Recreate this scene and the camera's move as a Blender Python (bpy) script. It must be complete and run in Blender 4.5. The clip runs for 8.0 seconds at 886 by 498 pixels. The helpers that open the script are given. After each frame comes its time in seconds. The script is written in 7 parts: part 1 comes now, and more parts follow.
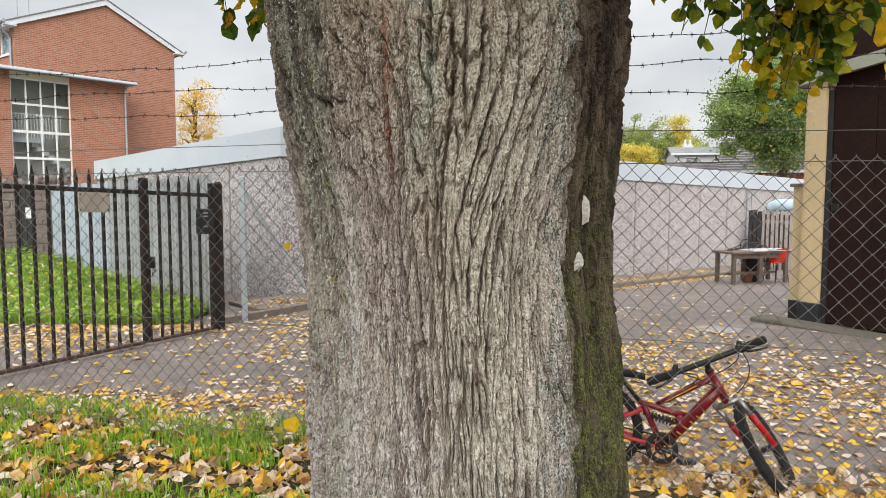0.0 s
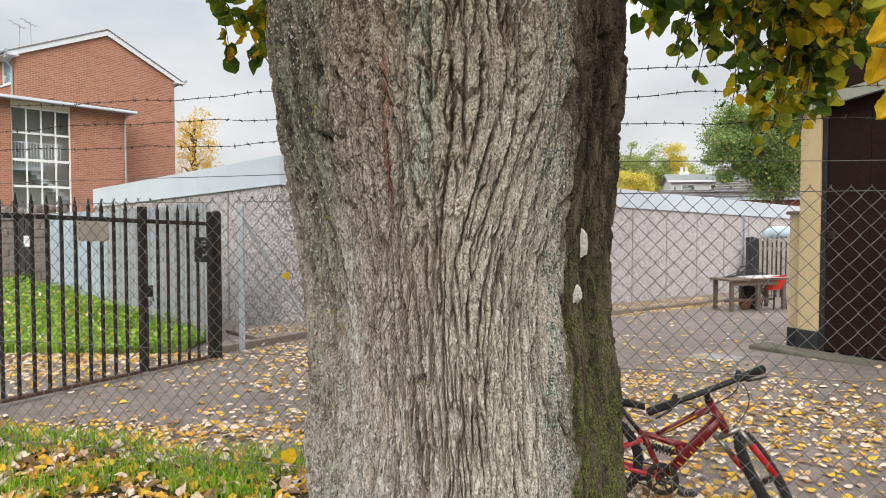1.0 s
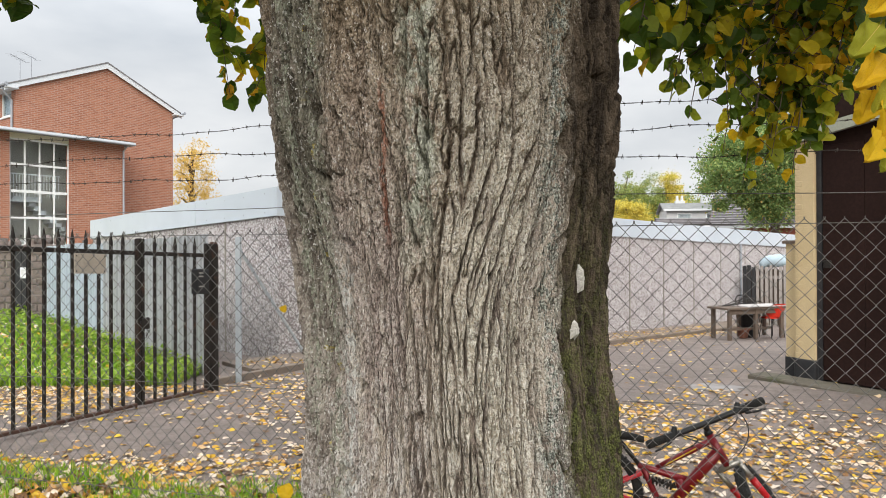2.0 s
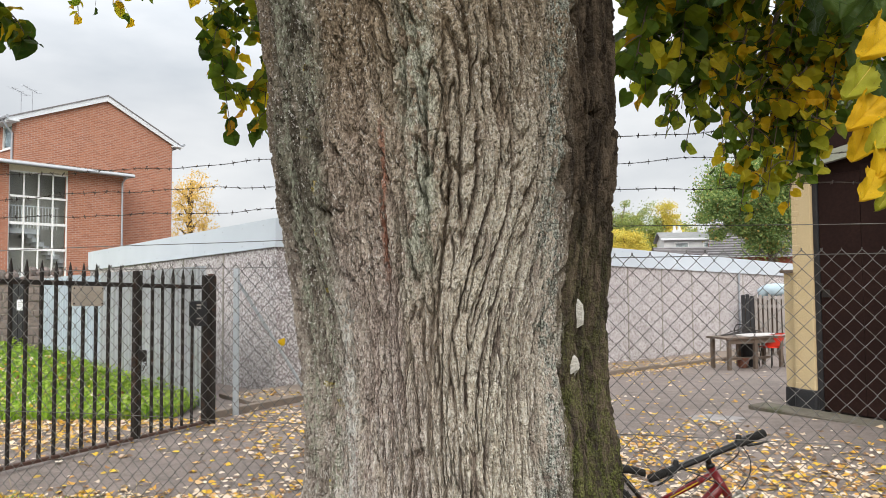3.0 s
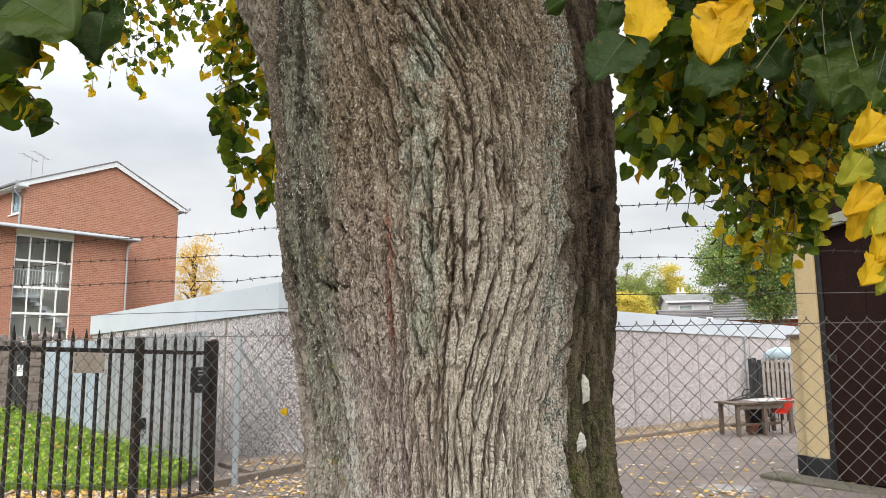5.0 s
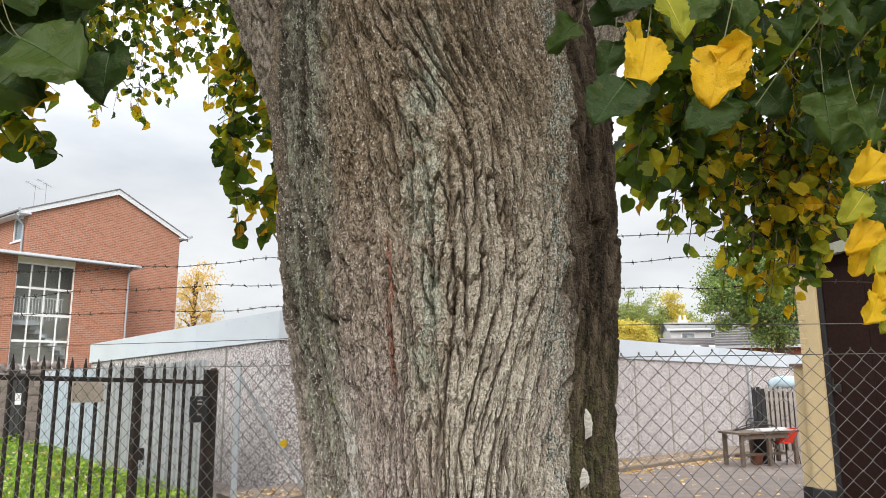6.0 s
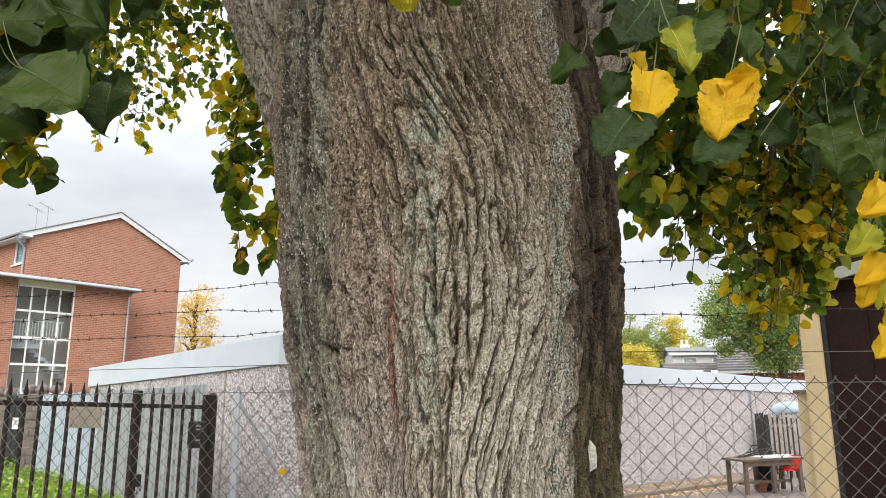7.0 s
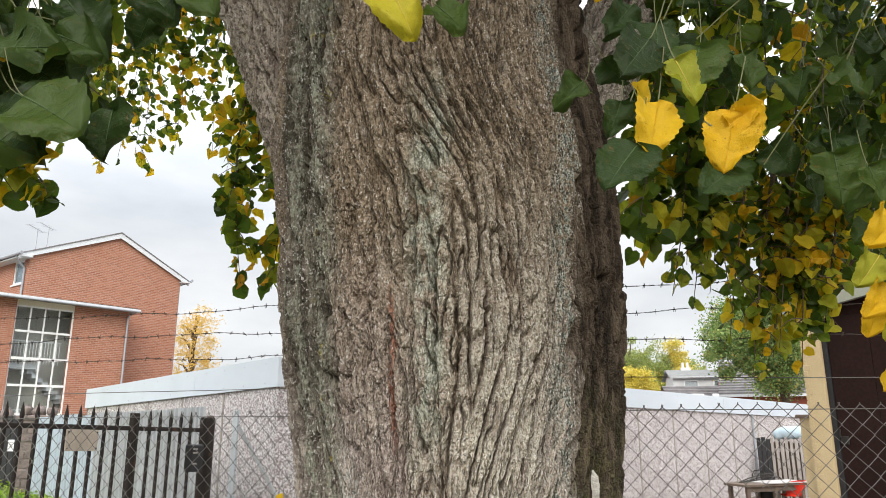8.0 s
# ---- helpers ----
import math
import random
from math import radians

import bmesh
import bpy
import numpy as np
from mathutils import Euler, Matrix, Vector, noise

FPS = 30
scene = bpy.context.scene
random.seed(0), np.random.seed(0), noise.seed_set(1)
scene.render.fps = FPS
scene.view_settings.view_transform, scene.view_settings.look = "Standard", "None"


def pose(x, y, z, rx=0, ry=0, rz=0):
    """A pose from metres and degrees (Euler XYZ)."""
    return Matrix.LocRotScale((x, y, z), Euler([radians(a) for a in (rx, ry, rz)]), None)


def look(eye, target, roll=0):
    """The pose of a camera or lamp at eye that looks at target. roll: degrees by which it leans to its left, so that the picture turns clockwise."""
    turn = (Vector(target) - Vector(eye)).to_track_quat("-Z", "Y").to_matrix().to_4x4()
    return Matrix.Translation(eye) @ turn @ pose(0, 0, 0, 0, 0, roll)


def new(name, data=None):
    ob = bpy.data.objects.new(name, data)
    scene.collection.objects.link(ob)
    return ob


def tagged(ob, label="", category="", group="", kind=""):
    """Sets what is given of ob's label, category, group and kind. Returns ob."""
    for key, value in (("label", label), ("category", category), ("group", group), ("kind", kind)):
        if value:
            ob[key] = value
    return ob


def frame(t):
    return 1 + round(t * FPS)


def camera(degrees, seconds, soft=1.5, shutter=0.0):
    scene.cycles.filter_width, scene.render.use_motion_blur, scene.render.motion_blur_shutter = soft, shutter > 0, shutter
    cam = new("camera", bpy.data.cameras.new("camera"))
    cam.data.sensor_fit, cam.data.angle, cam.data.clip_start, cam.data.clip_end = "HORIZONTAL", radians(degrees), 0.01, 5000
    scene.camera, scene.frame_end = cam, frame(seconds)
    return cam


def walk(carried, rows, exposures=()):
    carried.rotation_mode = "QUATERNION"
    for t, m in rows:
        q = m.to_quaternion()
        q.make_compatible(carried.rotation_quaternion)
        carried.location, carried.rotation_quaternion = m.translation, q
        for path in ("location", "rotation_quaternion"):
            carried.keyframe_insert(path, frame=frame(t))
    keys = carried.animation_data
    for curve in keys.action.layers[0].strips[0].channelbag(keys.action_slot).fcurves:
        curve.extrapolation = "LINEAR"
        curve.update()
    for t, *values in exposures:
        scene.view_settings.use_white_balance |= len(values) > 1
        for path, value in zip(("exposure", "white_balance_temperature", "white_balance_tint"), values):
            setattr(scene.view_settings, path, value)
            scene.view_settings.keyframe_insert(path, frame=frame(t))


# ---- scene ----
cam = camera(64.9, 8.0, soft=0.55)

PATH = [
    (0, (0.0010, -0.0121, 1.4000), (-0.0009, 1.9819, 1.2451), 0.10),
    (0.5, (-0.0014, -0.0165, 1.4068), (0.0000, 1.9801, 1.2899), 0.11),
    (1, (-0.0022, -0.0216, 1.4147), (0.0018, 1.9769, 1.3369), 0.03),
    (1.5, (-0.0016, -0.0276, 1.4243), (0.0062, 1.9721, 1.3879), -0.07),
    (3, (-0.0066, -0.0399, 1.4457), (0.0117, 1.9579, 1.5370), -0.41),
    (3.5, (-0.0075, -0.0452, 1.4533), (0.0099, 1.9502, 1.5879), -0.48),
    (4, (-0.0085, -0.0502, 1.4607), (0.0065, 1.9416, 1.6410), -0.49),
    (4.5, (-0.0098, -0.0547, 1.4677), (0.0027, 1.9324, 1.6939), -0.49),
    (6, (-0.0110, -0.0573, 1.4900), (-0.0026, 1.9124, 1.8369), -0.44),
    (6.5, (-0.0120, -0.0516, 1.4960), (-0.0050, 1.9119, 1.8762), -0.38),
    (7, (-0.0141, -0.0465, 1.5031), (-0.0079, 1.9103, 1.9165), -0.29),
    (7.5, (-0.0158, -0.0422, 1.5097), (-0.0099, 1.9068, 1.9587), -0.17),
    (8, (-0.0164, -0.0387, 1.5154), (-0.0100, 1.9044, 1.9888), -0.09),
]
walk(cam, [(t, look(eye, target, roll)) for t, eye, target, roll in PATH], exposures=((0.0, 0.46), (2.0, 0.5), (4.0, 0.56), (6.0, 0.62), (8.0, 0.66)))

# ---------- world, sun, exposure ----------
world = bpy.data.worlds.new("world")
scene.world = world
world.use_nodes = True
wn, wl = world.node_tree.nodes, world.node_tree.links
wn.clear()
w_out = wn.new("ShaderNodeOutputWorld")
w_bg = wn.new("ShaderNodeBackground")
w_sky = wn.new("ShaderNodeTexSky")
w_sky.sky_type, w_sky.sun_disc = "NISHITA", False
w_sky.sun_elevation, w_sky.sun_rotation = radians(32), radians(171)
w_sky.air_density, w_sky.dust_density = 1.0, 3.0
w_tc = wn.new("ShaderNodeTexCoord")
w_map = wn.new("ShaderNodeMapping")
w_map.inputs["Scale"].default_value = (1.0, 1.0, 2.6)
w_noise = wn.new("ShaderNodeTexNoise")
w_noise.inputs["Scale"].default_value, w_noise.inputs["Detail"].default_value, w_noise.inputs["Roughness"].default_value = 2.3, 6, 0.5
w_ramp = wn.new("ShaderNodeValToRGB")
w_ramp.color_ramp.elements[0].position, w_ramp.color_ramp.elements[0].color = 0.34, (4.9, 5.25, 5.65, 1)
w_ramp.color_ramp.elements[1].position, w_ramp.color_ramp.elements[1].color = 0.64, (8.2, 8.3, 8.4, 1)
w_mix = wn.new("ShaderNodeMixRGB")
w_mix.inputs[0].default_value = 0.93
# an overcast dome: the zenith is about three times as bright as the horizon
w_sep = wn.new("ShaderNodeSeparateXYZ")
w_up = wn.new("ShaderNodeMapRange")
w_up.interpolation_type = "SMOOTHSTEP"
w_up.inputs["From Min"].default_value, w_up.inputs["From Max"].default_value = 0.16, 0.95
w_up.inputs["To Min"].default_value, w_up.inputs["To Max"].default_value = 0.78, 3.0
w_dome = wn.new("ShaderNodeMixRGB")
w_dome.blend_type, w_dome.inputs[0].default_value = "MULTIPLY", 1.0
wl.new(w_tc.outputs["Generated"], w_sep.inputs[0])
wl.new(w_sep.outputs[2], w_up.inputs["Value"])
wl.new(w_tc.outputs["Generated"], w_map.inputs["Vector"])
wl.new(w_map.outputs[0], w_noise.inputs["Vector"])
wl.new(w_noise.outputs["Fac"], w_ramp.inputs[0])
wl.new(w_sky.outputs[0], w_mix.inputs[1])
wl.new(w_ramp.outputs[0], w_mix.inputs[2])
wl.new(w_mix.outputs[0], w_dome.inputs[1])
wl.new(w_up.outputs[0], w_dome.inputs[2])
wl.new(w_dome.outputs[0], w_bg.inputs[0])
w_bg.inputs[1].default_value = 0.1
wl.new(w_bg.outputs[0], w_out.inputs[0])

sun = new("sun", bpy.data.lights.new("sun", "SUN"))
sun.data.energy, sun.data.angle, sun.data.color = 2.2, radians(40), (1.0, 0.96, 0.9)
sun.matrix_world = look((-1.0, -8, 7.5), (0, 4, 0))

# ---------- material helpers ----------


class Mat:
    """A small wrapper round a node material."""

    def __init__(self, name, rough=0.8, metal=0.0, spec=0.3):
        self.m = bpy.data.materials.new(name)
        self.m.use_nodes = True
        self.t = self.m.node_tree
        self.b = self.t.nodes["Principled BSDF"]
        self.b.inputs["Roughness"].default_value = rough
        self.b.inputs["Metallic"].default_value = metal
        self.b.inputs["Specular IOR Level"].default_value = spec
        self.tc = self.t.nodes.new("ShaderNodeTexCoord")

    def n(self, kind, **kw):
        node = self.t.nodes.new(kind)
        for k, v in kw.items():
            node.inputs[k].default_value = v
        return node

    def link(self, a, b):
        self.t.links.new(a, b)
        return self

    def coords(self, scale=(1, 1, 1), space="Object"):
        mp = self.n("ShaderNodeMapping", Scale=scale)
        self.link(self.tc.outputs[space], mp.inputs["Vector"])
        return mp.outputs[0]

    def noise(self, scale, detail=4, rough=0.55, vec=None, distortion=0.0):
        nd = self.n("ShaderNodeTexNoise", Scale=scale, Detail=detail, Roughness=rough, Distortion=distortion)
        self.link(vec or self.coords(), nd.inputs["Vector"])
        return nd.outputs["Fac"]

    def voronoi(self, scale, vec=None, feature="F1"):
        nd = self.n("ShaderNodeTexVoronoi", Scale=scale)
        nd.feature = feature
        self.link(vec or self.coords(), nd.inputs["Vector"])
        return nd

    def ramp(self, fac, stops):
        nd = self.t.nodes.new("ShaderNodeValToRGB")
        while len(nd.color_ramp.elements) < len(stops):
            nd.color_ramp.elements.new(0.5)
        for e, (p, c) in zip(nd.color_ramp.elements, stops):
            e.position = p
            e.color = (*c, 1) if len(c) == 3 else c
        self.link(fac, nd.inputs[0])
        return nd.outputs[0]

    def mask(self, fac, lo, hi):
        nd = self.n("ShaderNodeMapRange")
        nd.inputs["From Min"].default_value, nd.inputs["From Max"].default_value = lo, hi
        self.link(fac, nd.inputs["Value"])
        return nd.outputs[0]

    def math(self, op, a, b=None):
        nd = self.t.nodes.new("ShaderNodeMath")
        nd.operation = op
        for i, v in enumerate((a, b)):
            if v is None:
                continue
            if isinstance(v, (int, float)):
                nd.inputs[i].default_value = v
            else:
                self.link(v, nd.inputs[i])
        return nd.outputs[0]

    def mix(self, fac, a, b, mode="MIX"):
        nd = self.t.nodes.new("ShaderNodeMixRGB")
        nd.blend_type = mode
        for i, v in enumerate((fac, a, b)):
            if isinstance(v, (int, float)):
                nd.inputs[i].default_value = v
            elif isinstance(v, tuple):
                nd.inputs[i].default_value = (*v, 1)
            else:
                self.link(v, nd.inputs[i])
        return nd.outputs[0]

    def color(self, c):
        if isinstance(c, tuple):
            self.b.inputs["Base Color"].default_value = (*c, 1)
        else:
            self.link(c, self.b.inputs["Base Color"])
        return self

    def bump(self, height, strength=0.4, dist=0.01):
        nd = self.n("ShaderNodeBump", Strength=strength, Distance=dist)
        self.link(height, nd.inputs["Height"])
        self.link(nd.outputs[0], self.b.inputs["Normal"])
        return self


def mottled(name, c1, c2, scale=6.0, fine=60.0, rough=0.75, metal=0.0, bump=0.25, dist=0.004, spec=0.3, stain=None):
    m = Mat(name, rough, metal, spec)
    big, small = m.noise(scale, 5), m.noise(fine or 25, 3)
    col = m.mix(m.mask(big, 0.35, 0.68), c1, c2)
    col = m.mix(m.mask(small, 0.3, 0.8), col, tuple(x * 0.7 for x in c1), "MIX") if fine else col
    if stain:
        col = m.mix(m.mask(m.noise(scale * 0.45, 6, 0.65), 0.55, 0.7), col, stain)
    m.color(col).bump(small, bump, dist)
    return m.m


def plain(name, c, rough=0.5, metal=0.0, spec=0.4):
    m = Mat(name, rough, metal, spec)
    m.color(m.mix(m.mask(m.noise(40, 3), 0.3, 0.7), c, tuple(x * 0.75 for x in c)))
    return m.m


# ---------- materials ----------
def make_asphalt():
    m = Mat("asphalt", 0.85)
    big, mid = m.noise(0.5, 5, 0.6), m.noise(4, 5, 0.65)
    grit = m.voronoi(170)
    col = m.mix(m.mask(big, 0.35, 0.65), (0.17, 0.134, 0.116), (0.25, 0.2, 0.174))
    col = m.mix(m.mask(mid, 0.42, 0.72), col, (0.105, 0.084, 0.073))
    col = m.mix(m.mask(m.noise(38, 5, 0.75), 0.48, 0.62), col, m.mix(0.5, col, (0.06, 0.048, 0.042)))
    col = m.mix(m.mask(grit.outputs["Distance"], 0.0, 0.55), m.mix(0.55, col, (0.42, 0.37, 0.33)), col)
    m.color(col).bump(grit.outputs["Distance"], 0.7, 0.006)
    return m.m


def make_soil():
    m = Mat("soil", 0.95, 0, 0.1)
    a, b = m.noise(5, 6, 0.7), m.noise(60, 4, 0.7)
    col = m.mix(m.mask(a, 0.35, 0.65), (0.055, 0.038, 0.024), (0.05, 0.065, 0.022))
    col = m.mix(m.mask(b, 0.45, 0.7), col, (0.11, 0.08, 0.05))
    m.color(col).bump(b, 0.9, 0.02)
    return m.m


def make_lawn():
    m = Mat("lawn", 0.9, 0, 0.15)
    a, b = m.noise(1.2, 5, 0.6), m.noise(45, 4, 0.7)
    col = m.mix(m.mask(a, 0.35, 0.65), (0.11, 0.2, 0.025), (0.16, 0.27, 0.04))
    col = m.mix(m.mask(b, 0.5, 0.75), col, (0.04, 0.07, 0.012))
    m.color(col).bump(b, 0.9, 0.03)
    return m.m


def make_pebbledash(name, cream):
    m = Mat(name, 0.85)
    v = m.voronoi(31)
    v2 = m.voronoi(62)
    stones = m.ramp(v.outputs["Color"], [(0.1, (0.075, 0.062, 0.06)), (0.32, (0.24, 0.2, 0.195)), (0.5, (0.48, 0.435, 0.43)), (0.68, cream), (0.9, (0.82, 0.8, 0.81))])
    gap = m.mask(v.outputs["Distance"], 0.3, 0.75)
    col = m.mix(gap, stones, (0.19, 0.16, 0.155))
    col = m.mix(m.mask(v2.outputs["Color"], 0.5, 0.9), col, (0.72, 0.695, 0.69))
    col = m.mix(m.mask(m.noise(1.1, 5), 0.45, 0.75), col, m.mix(0.25, col, (0.28, 0.24, 0.22)))
    m.color(col).bump(v.outputs["Distance"], 0.9, -0.012)
    return m.m


def make_brickwork(name, c1, c2, mortar, bw=0.225, bh=0.075):
    """Far brickwork: running bond on the wall's own uv, in metres."""
    m = Mat(name, 0.85)
    br = m.n("ShaderNodeTexBrick", Scale=1.0)
    br.inputs["Color1"].default_value, br.inputs["Color2"].default_value, br.inputs["Mortar"].default_value = (*c1, 1), (*c2, 1), (*mortar, 1)
    br.inputs["Brick Width"].default_value, br.inputs["Row Height"].default_value = bw, bh
    br.inputs["Mortar Size"].default_value, br.inputs["Bias"].default_value = 0.012, -0.2
    m.link(m.tc.outputs["UV"], br.inputs["Vector"])
    blotch = m.noise(0.9, 5, 0.6)
    col = m.mix(m.mask(blotch, 0.35, 0.7), br.outputs["Color"], m.mix(0.35, br.outputs["Color"], (0.3, 0.12, 0.06)))
    col = m.mix(m.mask(m.noise(7, 4), 0.5, 0.8), col, m.mix(0.4, col, (0.2, 0.06, 0.035)))
    m.color(col).bump(br.outputs["Fac"], 0.4, -0.01)
    return m.m


def make_bark(name, decorated):
    """Grey-brown ridged bark drawn along its own grain; the decorated one carries the trunk's lichens, moss, scars and
    painted crown shade by height and bearing.
    """
    m = Mat(name, 0.93, 0, 0.12)
    grain_at = m.t.nodes.new("ShaderNodeAttribute")
    grain_at.attribute_name = "grain"

    def along(su, sv, off=0.0):
        mp = m.n("ShaderNodeMapping", Scale=(su, sv, 1.0), Location=(off, off * 0.7, off * 0.3))
        m.link(grain_at.outputs["Vector"], mp.inputs["Vector"])
        return mp.outputs[0]

    def through_wood(su, sv, off=0.0):
        mp = m.n("ShaderNodeMapping", Scale=(su, su, sv), Location=(off, off * 0.7, off * 0.3))
        m.link(m.tc.outputs["Object"], mp.inputs["Vector"])
        return mp.outputs[0]

    def mul(*fs):
        out = fs[0]
        for f in fs[1:]:
            out = m.math("MULTIPLY", out, f)
        return out

    # crests take the pale lichen; furrows stay dark, shade put into the colour
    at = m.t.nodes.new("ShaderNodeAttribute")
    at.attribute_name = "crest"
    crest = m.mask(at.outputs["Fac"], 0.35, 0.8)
    streak = m.noise(1.0, 5, 0.6, along(26, 1.7))
    thread = m.noise(1.0, 4, 0.6, through_wood(120, 13, 3.1))
    crumb = m.noise(1.0, 3, 0.6, through_wood(105, 52, 5.7))
    fibre = m.noise(1.0, 5, 0.62, along(62, 4.2, 11.3))
    grit = m.noise(1.0, 2, 0.6, through_wood(230, 165, 9.2))
    col = m.ramp(streak, [(0.34, (0.33, 0.262, 0.213)), (0.47, (0.6, 0.505, 0.415)), (0.6, (0.84, 0.74, 0.6))])
    col = m.mix(m.mask(thread, 0.47, 0.38), col, m.mix(0.6, col, (0.11, 0.085, 0.072)))
    col = m.mix(m.math("MULTIPLY", m.mask(thread, 0.52, 0.64), 0.5), col, (0.62, 0.56, 0.47))
    film = m.noise(1.0, 3, 0.65, through_wood(125, 70, 6.6))
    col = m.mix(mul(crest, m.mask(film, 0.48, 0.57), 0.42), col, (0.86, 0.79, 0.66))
    flank = None
    if decorated:
        sep = m.n("ShaderNodeSeparateXYZ")
        m.link(m.tc.outputs["Object"], sep.inputs[0])
        x, y, z = sep.outputs
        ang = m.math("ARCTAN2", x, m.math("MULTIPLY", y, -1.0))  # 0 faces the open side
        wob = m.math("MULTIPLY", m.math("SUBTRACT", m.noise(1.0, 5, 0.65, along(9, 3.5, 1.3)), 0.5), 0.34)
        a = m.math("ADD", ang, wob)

        def band(lo, hi, soft):
            return m.math("MULTIPLY", m.mask(a, lo - soft, lo + soft), m.mask(a, hi + soft, hi - soft))

        def height(lo, hi, soft):
            return m.math("MULTIPLY", m.mask(z, lo - soft, lo + soft), m.mask(z, hi + soft, hi - soft))

        crust = m.noise(1.0, 6, 0.72, along(46, 15, 2.2))
        flake = m.noise(1.0, 4, 0.7, through_wood(75, 52, 7.7))
        bright = m.mask(m.math("ADD", film, m.math("MULTIPLY", grit, 0.5)), 0.66, 0.84)
        # purple-brown field left of the middle
        plum = mul(band(-0.68, -0.12, 0.1), m.mask(z, 0.75, 1.2), m.mask(streak, 0.62, 0.42))
        col = m.mix(m.math("MULTIPLY", plum, 0.75), col, m.mix(bright, (0.34, 0.265, 0.23), (0.76, 0.645, 0.565)))
        # warm brown between the swept ridges
        tan = mul(band(-0.16, 0.16, 0.1), height(1.2, 2.4, 0.2), m.mask(streak, 0.62, 0.4))
        col = m.mix(m.math("MULTIPLY", tan, 0.7), col, m.mix(bright, (0.42, 0.33, 0.24), (0.8, 0.675, 0.51)))
        # grey film on the ridges low down
        low = mul(crest, m.mask(z, 1.45, 0.85), m.mask(crust, 0.4, 0.55))
        col = m.mix(m.math("MULTIPLY", low, 0.8), col, m.mix(bright, (0.42, 0.385, 0.35), (0.93, 0.9, 0.85)))
        # browner, darker colour above the fork's foot, with the crown's shade painted in
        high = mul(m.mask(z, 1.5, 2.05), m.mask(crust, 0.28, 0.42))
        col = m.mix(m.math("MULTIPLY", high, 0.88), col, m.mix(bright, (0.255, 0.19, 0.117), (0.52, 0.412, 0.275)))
        # pale crust on the right-hand ridges
        pale = mul(band(0.03, 0.55, 0.12), height(0.6, 1.95, 0.3), m.mask(crust, 0.34, 0.5), m.mask(at.outputs["Fac"], 0.15, 0.6))
        col = m.mix(m.math("MULTIPLY", pale, 0.9), col, m.mix(bright, (0.7, 0.62, 0.47), (0.97, 0.93, 0.78)))
        # slanting pale-green ridge and the light streak low on the left
        ridge = mul(band(-0.19, -0.02, 0.05), height(1.5, 2.35, 0.1), m.mask(crust, 0.42, 0.5))
        col = m.mix(m.math("MULTIPLY", ridge, 0.85), col, m.mix(bright, (0.44, 0.47, 0.36), (0.88, 0.91, 0.75)))
        chalk = mul(band(-0.66, -0.54, 0.035), height(0.62, 1.5, 0.1), m.mask(flake, 0.44, 0.54))
        col = m.mix(m.math("MULTIPLY", chalk, 0.85), col, (0.84, 0.85, 0.78))
        shoulder = m.math("MULTIPLY", m.mask(a, -0.58, -0.74), m.mask(crust, 0.66, 0.42))
        col = m.mix(m.math("MULTIPLY", shoulder, 0.75), col, m.mix(m.mask(fibre, 0.42, 0.6), (0.17, 0.14, 0.115), (0.5, 0.44, 0.37)))
        # blackish green lichen on the left shoulder, with green-grey crests
        dark = mul(band(-1.12, -0.66, 0.08), m.mask(z, 1.15, 1.6), m.mask(crust, 0.36, 0.48))
        col = m.mix(m.math("MULTIPLY", dark, 0.85), col, m.mix(m.mask(fibre, 0.44, 0.6), (0.07, 0.064, 0.045), (0.36, 0.35, 0.265)))
        sage = mul(m.math("ADD", band(-0.78, -0.66, 0.05), band(-1.02, -0.9, 0.04)), m.mask(flake, 0.46, 0.54), crest)
        col = m.mix(m.math("MULTIPLY", sage, 0.8), col, (0.52, 0.56, 0.42))
        # mustard patches
        gold = mul(band(-0.82, -0.68, 0.03), m.mask(m.noise(1.0, 6, 0.75, along(30, 17, 4.4)), 0.61, 0.65))
        col = m.mix(m.math("MULTIPLY", gold, 0.85), col, (0.6, 0.5, 0.14))
        # rust streak
        rust = mul(m.mask(m.math("ABSOLUTE", m.math("ADD", m.math("ADD", ang, m.math("MULTIPLY", wob, 0.25)), 0.295)), 0.022, 0.008), height(1.53, 1.86, 0.04), m.mask(crumb, 0.38, 0.5))
        col = m.mix(m.math("MULTIPLY", rust, 0.85), col, (0.5, 0.23, 0.15))
        # blue-grey leafy lichen in a ragged stripe
        blue = mul(band(0.55, 0.71, 0.05), m.mask(flake, 0.46, 0.5), m.mask(crust, 0.4, 0.48))
        col = m.mix(m.math("MULTIPLY", blue, 0.9), col, m.mix(m.mask(grit, 0.42, 0.6), (0.17, 0.195, 0.165), (0.7, 0.75, 0.64)))
        # dark brown flank with moss low down
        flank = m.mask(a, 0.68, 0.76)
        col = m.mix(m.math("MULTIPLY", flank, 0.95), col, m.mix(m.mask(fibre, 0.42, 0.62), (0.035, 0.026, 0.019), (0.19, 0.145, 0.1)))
        moss = mul(flank, m.mask(z, 1.75, 0.85), m.mask(m.noise(1.0, 7, 0.8, through_wood(34, 16, 6.1)), 0.44, 0.55))
        col = m.mix(m.math("MULTIPLY", moss, 0.85), col, m.mix(m.mask(grit, 0.4, 0.62), (0.065, 0.075, 0.018), (0.27, 0.31, 0.08)))
    # pale specks on the crests, adding painted furrow shade; dark pits at random
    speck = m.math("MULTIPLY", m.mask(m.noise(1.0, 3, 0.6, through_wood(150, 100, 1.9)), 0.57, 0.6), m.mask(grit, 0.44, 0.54))
